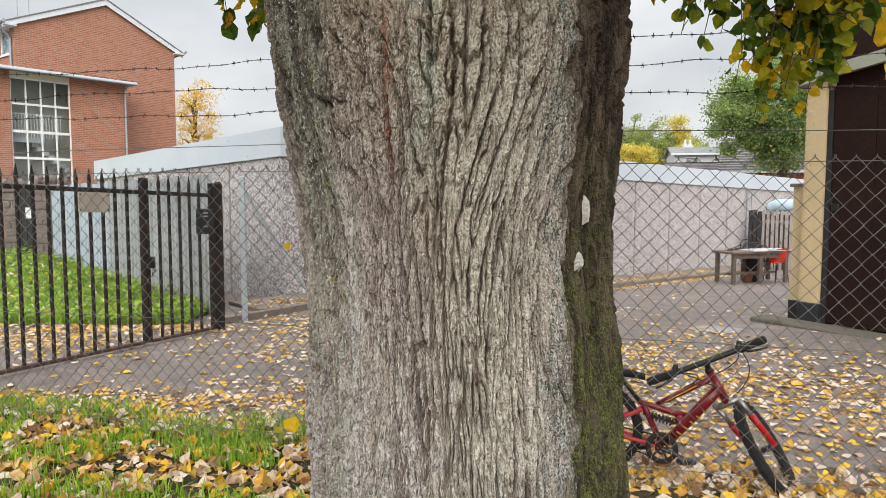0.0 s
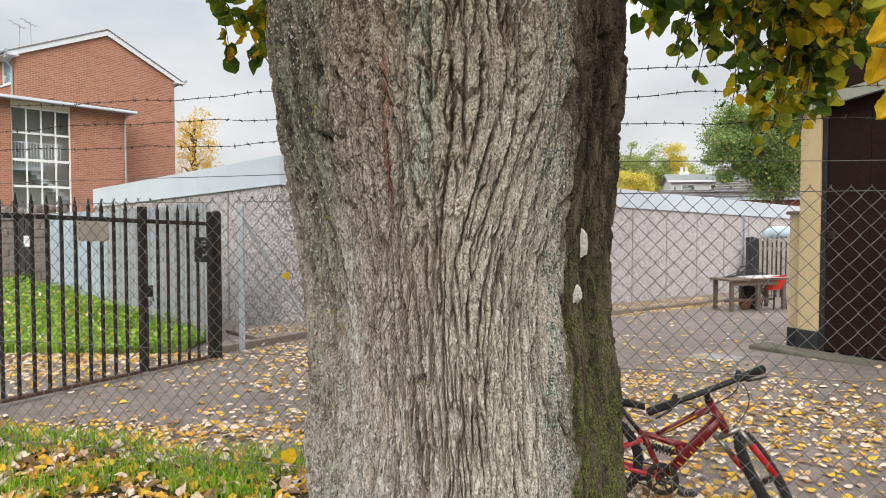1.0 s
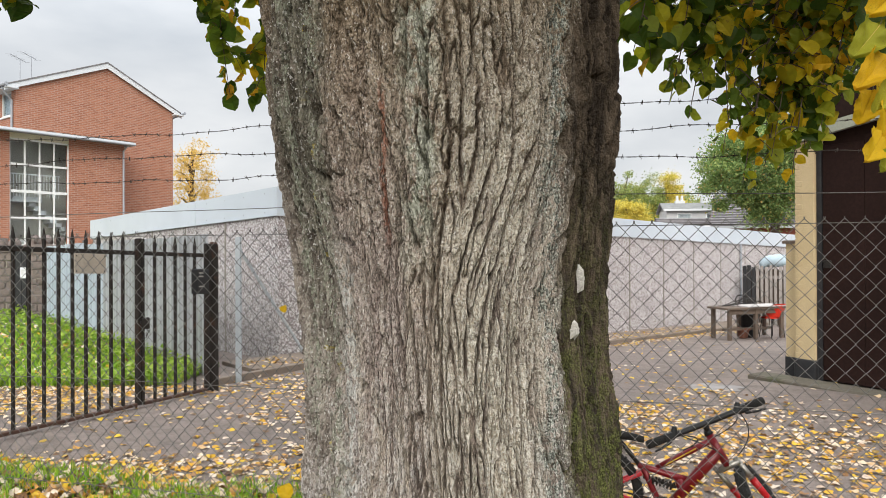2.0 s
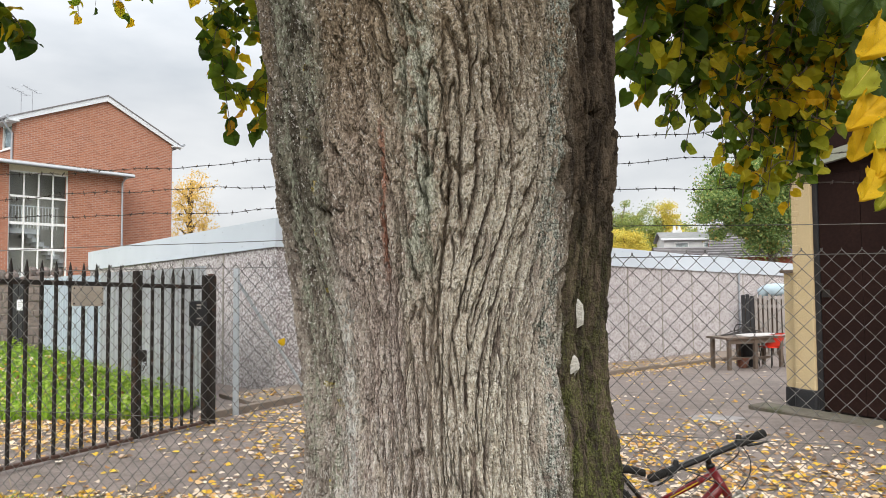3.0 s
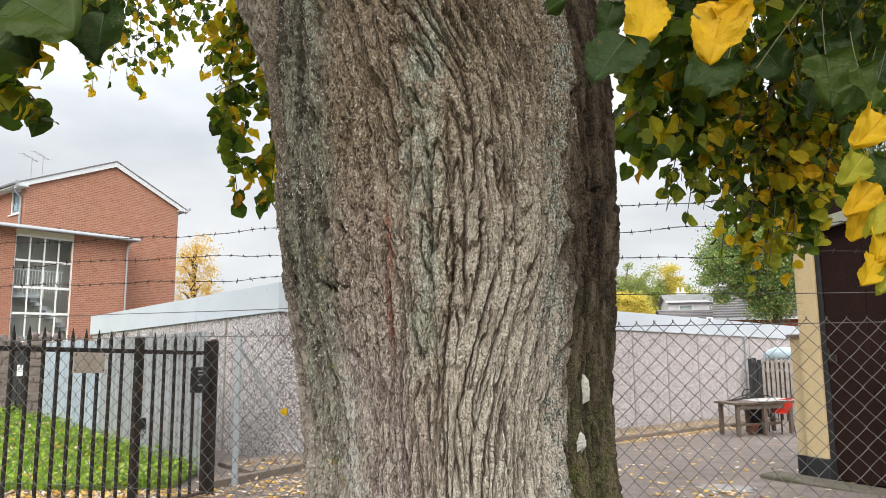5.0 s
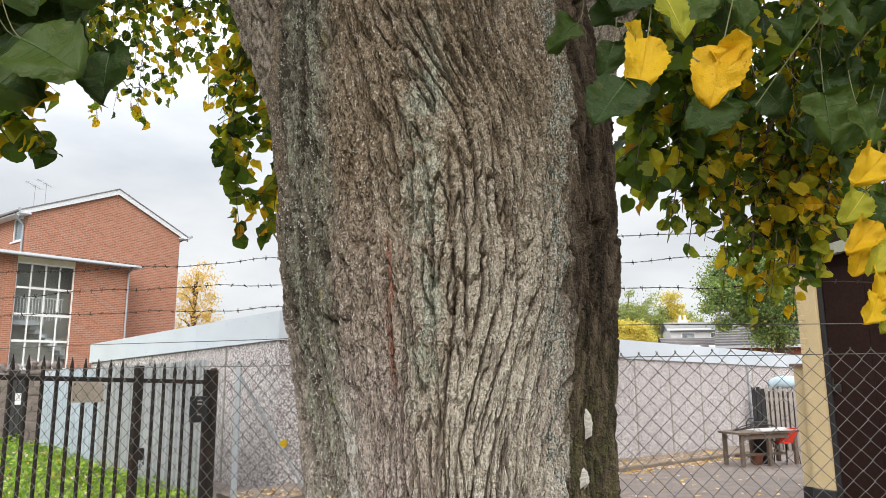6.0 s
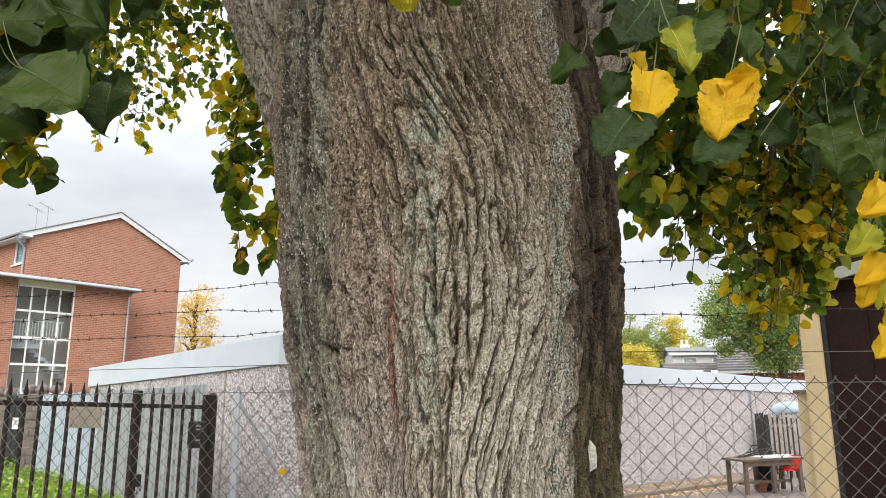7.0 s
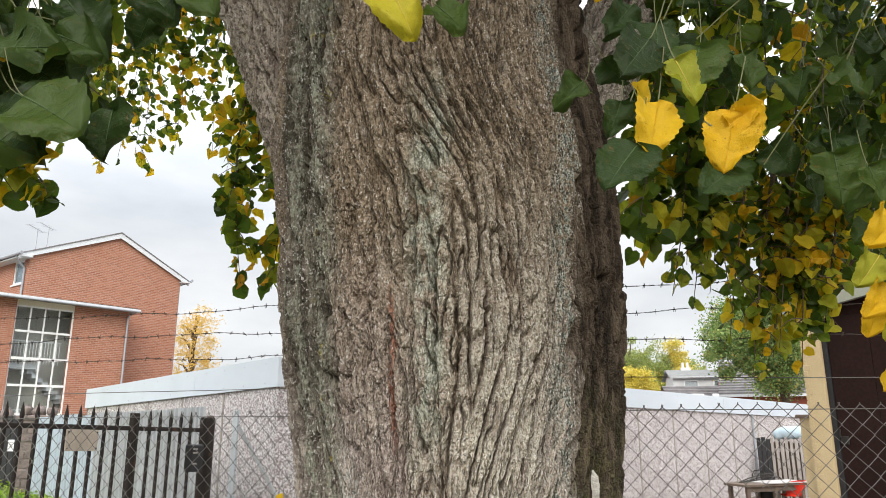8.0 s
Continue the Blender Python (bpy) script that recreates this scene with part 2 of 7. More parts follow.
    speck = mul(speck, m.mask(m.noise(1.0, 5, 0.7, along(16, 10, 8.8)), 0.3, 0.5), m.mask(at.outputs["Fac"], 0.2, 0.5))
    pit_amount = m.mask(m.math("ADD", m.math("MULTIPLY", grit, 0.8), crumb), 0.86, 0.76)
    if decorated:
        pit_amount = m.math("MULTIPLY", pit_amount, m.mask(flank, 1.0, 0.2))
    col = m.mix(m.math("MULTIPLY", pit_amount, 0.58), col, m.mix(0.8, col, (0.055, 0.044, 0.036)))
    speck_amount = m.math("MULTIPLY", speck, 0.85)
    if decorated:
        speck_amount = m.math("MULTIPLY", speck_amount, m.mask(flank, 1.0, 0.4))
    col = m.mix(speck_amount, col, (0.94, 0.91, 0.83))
    h = m.math("ADD", m.math("MULTIPLY", crumb, 0.9), m.math("ADD", m.math("MULTIPLY", grit, 0.75), m.math("MULTIPLY", thread, 0.7)))
    m.color(m.mix(1.0, col, (0.69, 0.685, 0.705), "MULTIPLY")).bump(h, 1.0, 0.012)
    return m.m


def make_leaf(name, stops, island=True, trans=0.55, rough=0.5):
    """A leaf that lets light through; the colour changes from leaf to leaf."""
    m = Mat(name, rough, 0, 0.22)
    if island:
        g = m.t.nodes.new("ShaderNodeNewGeometry")
        rnd = g.outputs["Random Per Island"]
    else:
        g = m.t.nodes.new("ShaderNodeObjectInfo")
        rnd = g.outputs["Random"]
    col = m.ramp(rnd, stops)
    col = m.mix(m.mask(m.noise(55, 4), 0.4, 0.75), col, m.mix(0.25, col, (0.12, 0.1, 0.02)))
    if island:
        col = m.mix(m.mask(m.noise(21, 6, 0.75), 0.6, 0.68), col, m.mix(0.6, col, (0.17, 0.085, 0.025)))
    if not island:
        col = m.mix(m.mask(m.noise(6, 7, 0.8), 0.58, 0.66), col, m.mix(0.75, col, (0.16, 0.09, 0.02)))
        m.bump(m.noise(9, 4, 0.6), 0.6, 0.006)
    m.color(col)
    tr = m.n("ShaderNodeBsdfTranslucent")
    m.link(m.mix(0.35, col, m.mix(1.0, col, (1.6, 1.7, 0.7), "MULTIPLY")), tr.inputs["Color"])
    mx = m.n("ShaderNodeMixShader", Fac=trans)
    m.link(m.b.outputs[0], mx.inputs[1])
    m.link(tr.outputs[0], mx.inputs[2])
    m.link(mx.outputs[0], m.t.nodes["Material Output"].inputs["Surface"])
    return m.m


def make_corrugated(name, c, stain):
    m = Mat(name, 0.55, 0.15, 0.4)
    big = m.noise(1.5, 5)
    drip = m.noise(9, 5, 0.6, m.coords((1, 1, 0.1)))
    col = m.mix(m.mask(big, 0.35, 0.7), c, tuple(v * 0.82 for v in c))
    col = m.mix(m.mask(drip, 0.52, 0.72), col, stain)
    m.color(col).bump(drip, 0.1, 0.002)
    return m.m


def make_glass():
    m = Mat("window_glass", 0.05, 0, 0.5)
    m.color((0.02, 0.025, 0.03))
    m.b.inputs["Transmission Weight"].default_value = 1.0
    m.b.inputs["IOR"].default_value = 1.2
    m.b.inputs["Base Color"].default_value = (0.8, 0.85, 0.87, 1)
    return m.m


GREEN = [(0.0, (0.03, 0.062, 0.012)), (0.35, (0.062, 0.115, 0.017)), (0.65, (0.13, 0.2, 0.02)), (0.88, (0.3, 0.33, 0.028)), (1.0, (0.55, 0.42, 0.02))]
YELLOW = [(0.0, (0.14, 0.2, 0.02)), (0.25, (0.32, 0.33, 0.025)), (0.5, (0.64, 0.47, 0.02)), (0.85, (0.66, 0.4, 0.015)), (1.0, (0.5, 0.26, 0.015))]
LITTER = [(0.0, (0.74, 0.5, 0.05)), (0.17, (0.66, 0.37, 0.04)), (0.28, (0.6, 0.31, 0.08)), (0.4, (0.68, 0.5, 0.31)), (0.54, (0.74, 0.64, 0.53)), (0.7, (0.64, 0.51, 0.41)), (0.8, (0.34, 0.18, 0.08)), (0.92, (0.14, 0.075, 0.045)), (1.0, (0.72, 0.48, 0.06))]

M = {
    "asphalt": make_asphalt(), "soil": make_soil(), "lawn": make_lawn(),
    "pebble_a": make_pebbledash("pebbledash", (0.66, 0.62, 0.61)),
    "flats_brick": make_brickwork("flats_brick", (0.36, 0.142, 0.085), (0.235, 0.085, 0.05), (0.36, 0.25, 0.195)),
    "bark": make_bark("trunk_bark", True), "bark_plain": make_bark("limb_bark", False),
    "leaf": make_leaf("lime_leaf", GREEN), "leaf_yellow": make_leaf("autumn_leaf", YELLOW),
    "leaf_one_green": make_leaf("near_green_leaf", [(0, (0.014, 0.034, 0.01)), (0.6, (0.027, 0.06, 0.015)), (1, (0.065, 0.11, 0.022))], False, 0.42, 0.42),
    "leaf_one_yellow": make_leaf("near_yellow_leaf", [(0, (0.68, 0.4, 0.012)), (1, (0.72, 0.48, 0.02))], False, 0.4),
    "leaf_one_turning": make_leaf("turning_leaf", [(0, (0.3, 0.32, 0.03)), (1, (0.55, 0.46, 0.03))], False, 0.4),
    "litter": make_leaf("fallen_leaf", LITTER, True, 0.1, 0.6),
    "grass": make_leaf("grass_blade", [(0, (0.12, 0.27, 0.02)), (0.75, (0.28, 0.46, 0.035)), (1, (0.48, 0.5, 0.12))], True, 0.3),
    "weed": make_leaf("weed_leaf", [(0, (0.11, 0.2, 0.02)), (0.5, (0.25, 0.38, 0.045)), (1, (0.42, 0.52, 0.1))], True, 0.3),
    "oak": make_leaf("oak_leaf", [(0, (0.1, 0.17, 0.065)), (0.6, (0.2, 0.3, 0.1)), (0.93, (0.36, 0.42, 0.15)), (1, (0.5, 0.3, 0.1))], True, 0.4),
    "golden": make_leaf("golden_leaf", [(0, (0.66, 0.54, 0.1)), (0.6, (0.66, 0.52, 0.11)), (1, (0.42, 0.44, 0.12))], True, 0.35),
    "birchleaf": make_leaf("birch_leaf", [(0, (0.66, 0.44, 0.12)), (0.6, (0.7, 0.47, 0.14)), (1, (0.5, 0.4, 0.14))], True, 0.35),
    "bushgreen": make_leaf("far_leaf", [(0, (0.17, 0.25, 0.08)), (0.6, (0.27, 0.34, 0.11)), (1, (0.42, 0.38, 0.11))], True, 0.3),
    "conifer": make_leaf("conifer_needles", [(0, (0.06, 0.09, 0.045)), (1, (0.1, 0.13, 0.06))], True, 0.15),
    "twig": mottled("twig_bark", (0.09, 0.065, 0.045), (0.14, 0.1, 0.07), 20, 150),
    "petiole": plain("leaf_stalk", (0.11, 0.115, 0.04), 0.6), "vein_green": plain("leaf_vein", (0.06, 0.11, 0.03), 0.55), "vein_yellow": plain("yellow_vein", (0.66, 0.5, 0.1), 0.5),
    "white_metal": mottled("white_fascia", (0.52, 0.565, 0.61), (0.46, 0.505, 0.55), 0.6, 0, 0.4, 0, 0.02, 0.002, 0.4),
    "white_paint": mottled("white_paint", (0.78, 0.78, 0.77), (0.7, 0.7, 0.69), 4, 40, 0.5),
    "cream": mottled("cream_panel", (0.7, 0.64, 0.48), (0.62, 0.56, 0.42), 3, 40, 0.6),
    "cream_brick": mottled("cream_painted_brick", (0.64, 0.5, 0.29), (0.57, 0.44, 0.25), 5, 70, 0.65, 0, 0.4, 0.006, 0.3, (0.5, 0.39, 0.23)),
    "black_paint": mottled("black_painted_plinth", (0.022, 0.022, 0.024), (0.04, 0.04, 0.042), 8, 60, 0.6),
    "door_brown": mottled("dark_brown_door", (0.02, 0.009, 0.007), (0.03, 0.014, 0.011), 1.5, 25, 0.75, 0, 0.1, 0.003, 0.12),
    "concrete": mottled("concrete", (0.34, 0.31, 0.27), (0.26, 0.235, 0.2), 3, 70, 0.9, 0, 0.5, 0.006, 0.2, (0.18, 0.17, 0.13)),
    "step_stone": mottled("mossy_step_stone", (0.12, 0.105, 0.08), (0.17, 0.15, 0.12), 5, 60, 0.9, 0, 0.6, 0.008, 0.2, (0.07, 0.075, 0.04)),
    "pale_patch": mottled("worn_white_paint", (0.34, 0.32, 0.31), (0.2, 0.18, 0.165), 6, 60, 0.8), "straw": plain("dry_straw", (0.45, 0.36, 0.2), 0.8),
    "kerb": mottled("kerb_concrete", (0.25, 0.2, 0.16), (0.18, 0.14, 0.11), 3, 60, 0.9, 0, 0.5, 0.006),
    "gate_paint": mottled("dark_gate_paint", (0.022, 0.018, 0.016), (0.036, 0.027, 0.022), 9, 90, 0.65, 0.0, 0.2, 0.002, 0.2, (0.1, 0.045, 0.025)),
    "gate_rust": mottled("rusty_gate_rail", (0.1, 0.05, 0.033), (0.06, 0.035, 0.027), 9, 90, 0.7, 0.1, 0.3, 0.002),
    "galv": mottled("galvanised_steel", (0.5, 0.54, 0.57), (0.42, 0.46, 0.49), 8, 70, 0.5, 0.15, 0.1, 0.002),
    "wire": mottled("dull_wire", (0.15, 0.143, 0.138), (0.21, 0.2, 0.19), 6, 120, 0.55, 0.35, 0.1, 0.001),
    "barb": mottled("rusty_barbed_wire", (0.06, 0.05, 0.045), (0.1, 0.075, 0.06), 9, 120, 0.7, 0.4, 0.1, 0.001),
    "corr_blue": make_corrugated("pale_blue_sheet", (0.4, 0.46, 0.525), (0.31, 0.35, 0.39)),
    "corr_grey": make_corrugated("galvanised_sheet", (0.36, 0.375, 0.395), (0.25, 0.27, 0.255)),
    "stone": mottled("pillar_stone", (0.16, 0.13, 0.12), (0.25, 0.205, 0.18), 4, 40, 0.9, 0, 0.8, 0.012, 0.2, (0.11, 0.09, 0.075)),
    "slate": mottled("roof_slate", (0.17, 0.16, 0.165), (0.25, 0.235, 0.235), 2, 30, 0.7),
    "flat_roof": mottled("felt_roof", (0.3, 0.31, 0.31), (0.4, 0.41, 0.41), 2, 30, 0.8),
    "gutter": plain("grey_gutter", (0.34, 0.36, 0.39), 0.5),
    "soffit": plain("white_soffit", (0.64, 0.66, 0.68), 0.5),
    "render_white": mottled("white_render", (0.62, 0.63, 0.63), (0.54, 0.55, 0.56), 2, 30, 0.85),
    "render_red": mottled("red_render", (0.3, 0.09, 0.06), (0.24, 0.075, 0.05), 2, 30, 0.85),
    "glass": make_glass(),
    "inside": mottled("stairwell_plaster", (0.55, 0.53, 0.46), (0.49, 0.47, 0.41), 2, 30, 0.8),
    "sign_board": mottled("weathered_sign_board", (0.46, 0.4, 0.33), (0.38, 0.33, 0.27), 9, 60, 0.8, 0, 0.2, 0.002, 0.3, (0.24, 0.2, 0.16)),
    "paper": plain("paper_notice", (0.75, 0.76, 0.8), 0.7),
    "black_plastic": plain("black_plastic", (0.012, 0.012, 0.013), 0.45),
    "grey_text": plain("faded_print", (0.35, 0.33, 0.3), 0.7),
    "rubber": mottled("tyre_rubber", (0.016, 0.0155, 0.015), (0.03, 0.028, 0.025), 20, 150, 0.85),
    "bike_red": mottled("red_bike_paint", (0.2, 0.008, 0.014), (0.14, 0.006, 0.01), 8, 90, 0.32, 0.1, 0.03, 0.001, 0.5, (0.13, 0.015, 0.014)),
    "bike_bright": mottled("bright_red_fork", (0.5, 0.012, 0.02), (0.42, 0.012, 0.018), 8, 90, 0.35, 0.0, 0.03, 0.001, 0.5),
    "bike_yellow": plain("yellow_decal", (0.6, 0.42, 0.03), 0.4),
    "alloy": mottled("dull_alloy", (0.4, 0.38, 0.34), (0.3, 0.28, 0.25), 15, 100, 0.4, 0.85, 0.1, 0.001),
    "dark_steel": mottled("oily_steel", (0.035, 0.032, 0.03), (0.06, 0.05, 0.042), 30, 120, 0.45, 0.6, 0.2, 0.001),
    "terracotta": mottled("dirty_terracotta", (0.2, 0.085, 0.055), (0.12, 0.055, 0.04), 6, 60, 0.85),
    "old_wood": mottled("weathered_wood", (0.17, 0.125, 0.095), (0.1, 0.075, 0.058), 5, 60, 0.8, 0, 0.4, 0.004),
    "bench_top": mottled("grey_bench_top", (0.5, 0.47, 0.45), (0.38, 0.35, 0.335), 5, 50, 0.7),
    "red_plastic": plain("red_plastic", (0.72, 0.035, 0.015), 0.4),
    "blue_grey": mottled("pale_blue_tarpaulin", (0.42, 0.52, 0.58), (0.34, 0.43, 0.49), 6, 60, 0.5),
    "fence_wood": mottled("grey_fence_wood", (0.36, 0.325, 0.3), (0.25, 0.225, 0.205), 3, 60, 0.85),
    "scar": mottled("pale_bare_wood", (0.62, 0.6, 0.55), (0.42, 0.39, 0.34), 45, 160, 0.9, 0, 0.8, 0.006),
}

# ---------- geometry helpers ----------
FALL = 0.0346  # the whole site falls away by this much a metre


def sited(m):
    """A placement let down to the falling ground."""
    m = m.copy()
    m.translation.z -= FALL * m.translation.y
    return m


def sheared(along):
    """Local heights that follow the fall; along is how far local x goes to the north, a metre."""
    return Matrix(((1, 0, 0, 0), (0, 1, 0, 0), (-FALL * along, 0, 1, 0), (0, 0, 0, 1)))



class Geo:
    """Collects vertices and faces for one mesh."""

    def __init__(self):
        self.v, self.f = [], []

    def add(self, verts, faces):
        k = len(self.v)
        self.v += [tuple(p) for p in verts]
        self.f += [tuple(i + k for i in f) for f in faces]
        return self

    def box(self, lo, hi, m=None):
        (a, b, c), (d, e, f) = lo, hi
        vs = [(a, b, c), (d, b, c), (d, e, c), (a, e, c), (a, b, f), (d, b, f), (d, e, f), (a, e, f)]
        if m is not None:
            vs = [m @ Vector(p) for p in vs]
        return self.add(vs, [(3, 2, 1, 0), (4, 5, 6, 7), (0, 1, 5, 4), (1, 2, 6, 5), (2, 3, 7, 6), (3, 0, 4, 7)])

    def soft_box(self, lo, hi, b=0.01, m=None):
        """A box with chamfered upright and top edges."""
        (x0, y0, z0), (x1, y1, z1) = lo, hi
        rings = []
        for z, i in ((z0, 0.0), (z1 - b, 0.0), (z1, b)):
            rings.append([(x0 + b + i, y0 + i, z), (x1 - b - i, y0 + i, z), (x1 - i, y0 + b + i, z), (x1 - i, y1 - b - i, z),
                          (x1 - b - i, y1 - i, z), (x0 + b + i, y1 - i, z), (x0 + i, y1 - b - i, z), (x0 + i, y0 + b + i, z)])
        vs = [Vector(p) for r in rings for p in r]
        if m is not None:
            vs = [m @ p for p in vs]
        fs = [tuple(range(7, -1, -1)), tuple(range(16, 24))]
        for k in (0, 8):
            fs += [(k + i, k + (i + 1) % 8, k + 8 + (i + 1) % 8, k + 8 + i) for i in range(8)]
        return self.add(vs, fs)

    def tube(self, pts, rad, n=8, cap=True):
        """A tube along points; rad is a number or one for each point."""
        pts = [Vector(p) for p in pts]
        rads = [rad] * len(pts) if isinstance(rad, (int, float)) else list(rad)
        vs, up = [], None
        for i, p in enumerate(pts):
            d = (pts[min(i + 1, len(pts) - 1)] - pts[max(i - 1, 0)]).normalized()
            if up is None:
                up = d.orthogonal().normalized()
            up = (up - d * up.dot(d))
            up = up.normalized() if up.length > 1e-6 else d.orthogonal().normalized()
            side = d.cross(up)
            vs += [p + (up * math.cos(2 * math.pi * k / n) + side * math.sin(2 * math.pi * k / n)) * rads[i] for k in range(n)]
        fs = []
        for i in range(len(pts) - 1):
            fs += [(i * n + k, i * n + (k + 1) % n, (i + 1) * n + (k + 1) % n, (i + 1) * n + k) for k in range(n)]
        if cap:
            fs += [tuple(range(n - 1, -1, -1)), tuple((len(pts) - 1) * n + k for k in range(n))]
        return self.add(vs, fs)

    def ring(self, centre, axis, R, r, n=40, k=8, squash=1.0):
        """A torus round axis."""
        axis = Vector(axis).normalized()
        a = axis.orthogonal().normalized()
        b = axis.cross(a)
        c = Vector(centre)
        vs = []
        for i in range(n):
            t = 2 * math.pi * i / n
            d = a * math.cos(t) + b * math.sin(t)
            vs += [c + d * (R + r * math.cos(2 * math.pi * j / k)) + axis * (r * squash * math.sin(2 * math.pi * j / k)) for j in range(k)]
        fs = [(i * k + j, ((i + 1) % n) * k + j, ((i + 1) % n) * k + (j + 1) % k, i * k + (j + 1) % k) for i in range(n) for j in range(k)]
        return self.add(vs, fs)

    def prism(self, poly, depth, m):
        """A flat outline in local x, z, pushed back along local y."""
        n = len(poly)
        vs = [m @ Vector((x, 0, z)) for x, z in poly] + [m @ Vector((x, depth, z)) for x, z in poly]
        return self.add(vs, [tuple(range(n)), tuple(range(2 * n - 1, n - 1, -1))] + [(i, i + n, (i + 1) % n + n, (i + 1) % n) for i in range(n)])

    def mesh(self, name, mat, smooth=False):
        me = bpy.data.meshes.new(name)
        me.from_pydata(self.v, [], self.f)
        if mat:
            me.materials.append(mat)
        if smooth:
            me.polygons.foreach_set("use_smooth", [True] * len(me.polygons))
        me.update()
        return me


def part(name, geo, mat, parent=None, label="", smooth=False, kind=""):
    ob = new(name, geo.mesh(name, mat, smooth) if isinstance(geo, Geo) else geo)
    if parent is not None:
        ob.parent = parent
    return tagged(ob, label, kind=kind)


def thing(name, label, category, group="", kind="", at=None):
    ob = new(name)
    ob.empty_display_size = 0.2
    if at is not None:
        ob.matrix_world = sited(at)
    return tagged(ob, label, category, group, kind)


def setting(name, geo, mat, label, category, smooth=False):
    return tagged(part(name, geo, mat, None, "", smooth), label, category, kind="structure")


def np_mesh(name, V, Fq, mat, smooth=False):
    """A mesh from arrays: vertices (n, 3) and faces (m, k)."""
    me = bpy.data.meshes.new(name)
    k = Fq.shape[1]
    me.vertices.add(len(V))
    me.vertices.foreach_set("co", np.ascontiguousarray(V, dtype=np.float32).ravel())
    me.loops.add(Fq.size)
    me.loops.foreach_set("vertex_index", np.ascontiguousarray(Fq, dtype=np.int32).ravel())
    me.polygons.add(len(Fq))
    me.polygons.foreach_set("loop_start", np.arange(0, Fq.size, k, dtype=np.int32))
    me.polygons.foreach_set("use_smooth", np.full(len(Fq), smooth))
    me.update(calc_edges=True)
    me.validate()
    if mat:
        me.materials.append(mat)
    return me


def step(a, b, x):
    t = np.clip((np.asarray(x, dtype=float) - a) / (b - a), 0, 1)
    return t * t * (3 - 2 * t)


def frame_of(origin, ux, uy):
    """Local x along (ux, uy), local y pointing away to its left, z up."""
    d = math.hypot(ux, uy)
    ux, uy = ux / d, uy / d
    return Matrix(((ux, -uy, 0, origin[0]), (uy, ux, 0, origin[1]), (0, 0, 1, origin[2]), (0, 0, 0, 1)))


def uv_box(me):
    """Metre uv on upright faces: along the wall and up."""
    uv = me.uv_layers.new(name="uv")
    for p in me.polygons:
        n = p.normal
        h = Vector((-n.y, n.x, 0))
        h = h.normalized() if h.length > 0.1 else Vector((1, 0, 0))
        for li in p.loop_indices:
            co = me.vertices[me.loops[li].vertex_index].co
            uv.data[li].uv = (co.dot(h), co.z)

# ---------- the lie of the land ----------
FENCE_O, FENCE_U, FENCE_N = Vector((0.0, 3.65)), Vector((0.9647, -0.2633)), Vector((0.2633, 0.9647))
GATE_O, GATE_U = Vector((-2.826, 8.582)), Vector((-0.380, -0.925))
GAR_O, GAR_U, GAR_B = Vector((-2.70, 11.70)), Vector((0.739, 0.673)), Vector((-0.685, 0.729))


def ground_z(x, y):
    """Height of the ground: a bank behind the gate, a slight fall towards the yard."""
    x, y = np.asarray(x, dtype=float), np.asarray(y, dtype=float)
    q = -0.656 * (x + 3.27) - 0.755 * (y - 9.9)  # metres to the open side of the sheet fence
    bank = 0.6 * step(9.2, 14.6, y) * step(-0.9, -0.1, q) * step(-2.6, -4.0, x)
    fall = -0.2 * step(10.5, 16.0, y) * step(-1.5, 3.0, x)
    far = 1.5 * step(24.0, 60.0, y)
    return bank + fall + far - FALL * np.clip(y, -20, 90)


def vnoise(u, v, seed=0):
    """Smooth value noise on arrays, 0 to 1."""
    def h(i, j):
        k = (i.astype(np.int64) * 374761393 + j.astype(np.int64) * 668265263 + seed * 982451653) & 0x7FFFFFFF
        k = ((k ^ (k >> 13)) * 1274126177) & 0x7FFFFFFF
        return ((k ^ (k >> 16)) & 0xFFFF) / 65535.0
    i, j = np.floor(u), np.floor(v)
    a, b = u - i, v - j
    a, b = a * a * (3 - 2 * a), b * b * (3 - 2 * b)
    return (h(i, j) * (1 - a) + h(i + 1, j) * a) * (1 - b) + (h(i, j + 1) * (1 - a) + h(i + 1, j + 1) * a) * b


def grid_faces(nr, nc, wrap=False):
    r, c = np.meshgrid(np.arange(nr - 1), np.arange(nc if wrap else nc - 1), indexing="ij")
    r, c = r.ravel(), c.ravel()
    c2 = (c + 1) % nc
    return np.stack([r * nc + c, r * nc + c2, (r + 1) * nc + c2, (r + 1) * nc + c], 1)


def build_ground():
    t = np.linspace(-1, 1, 161)
    ax = 0.04 * np.sinh(t * 10.0)
    ay = 6.0 + ax
    X, Yg = np.meshgrid(ax, ay)
    Zg = ground_z(X, Yg) + 0.012 * (vnoise(X * 0.8, Yg * 0.8, 3) - 0.5)
    V = np.stack([X, Yg, Zg], -1).reshape(-1, 3)
    ob = new("ground", np_mesh("ground", V, grid_faces(161, 161), M["asphalt"], True))
    tagged(ob, "worn grey-brown asphalt yard with scattered grit", "ground", kind="structure")


def fence_point(s, d):
    return FENCE_O + FENCE_U * s + FENCE_N * d


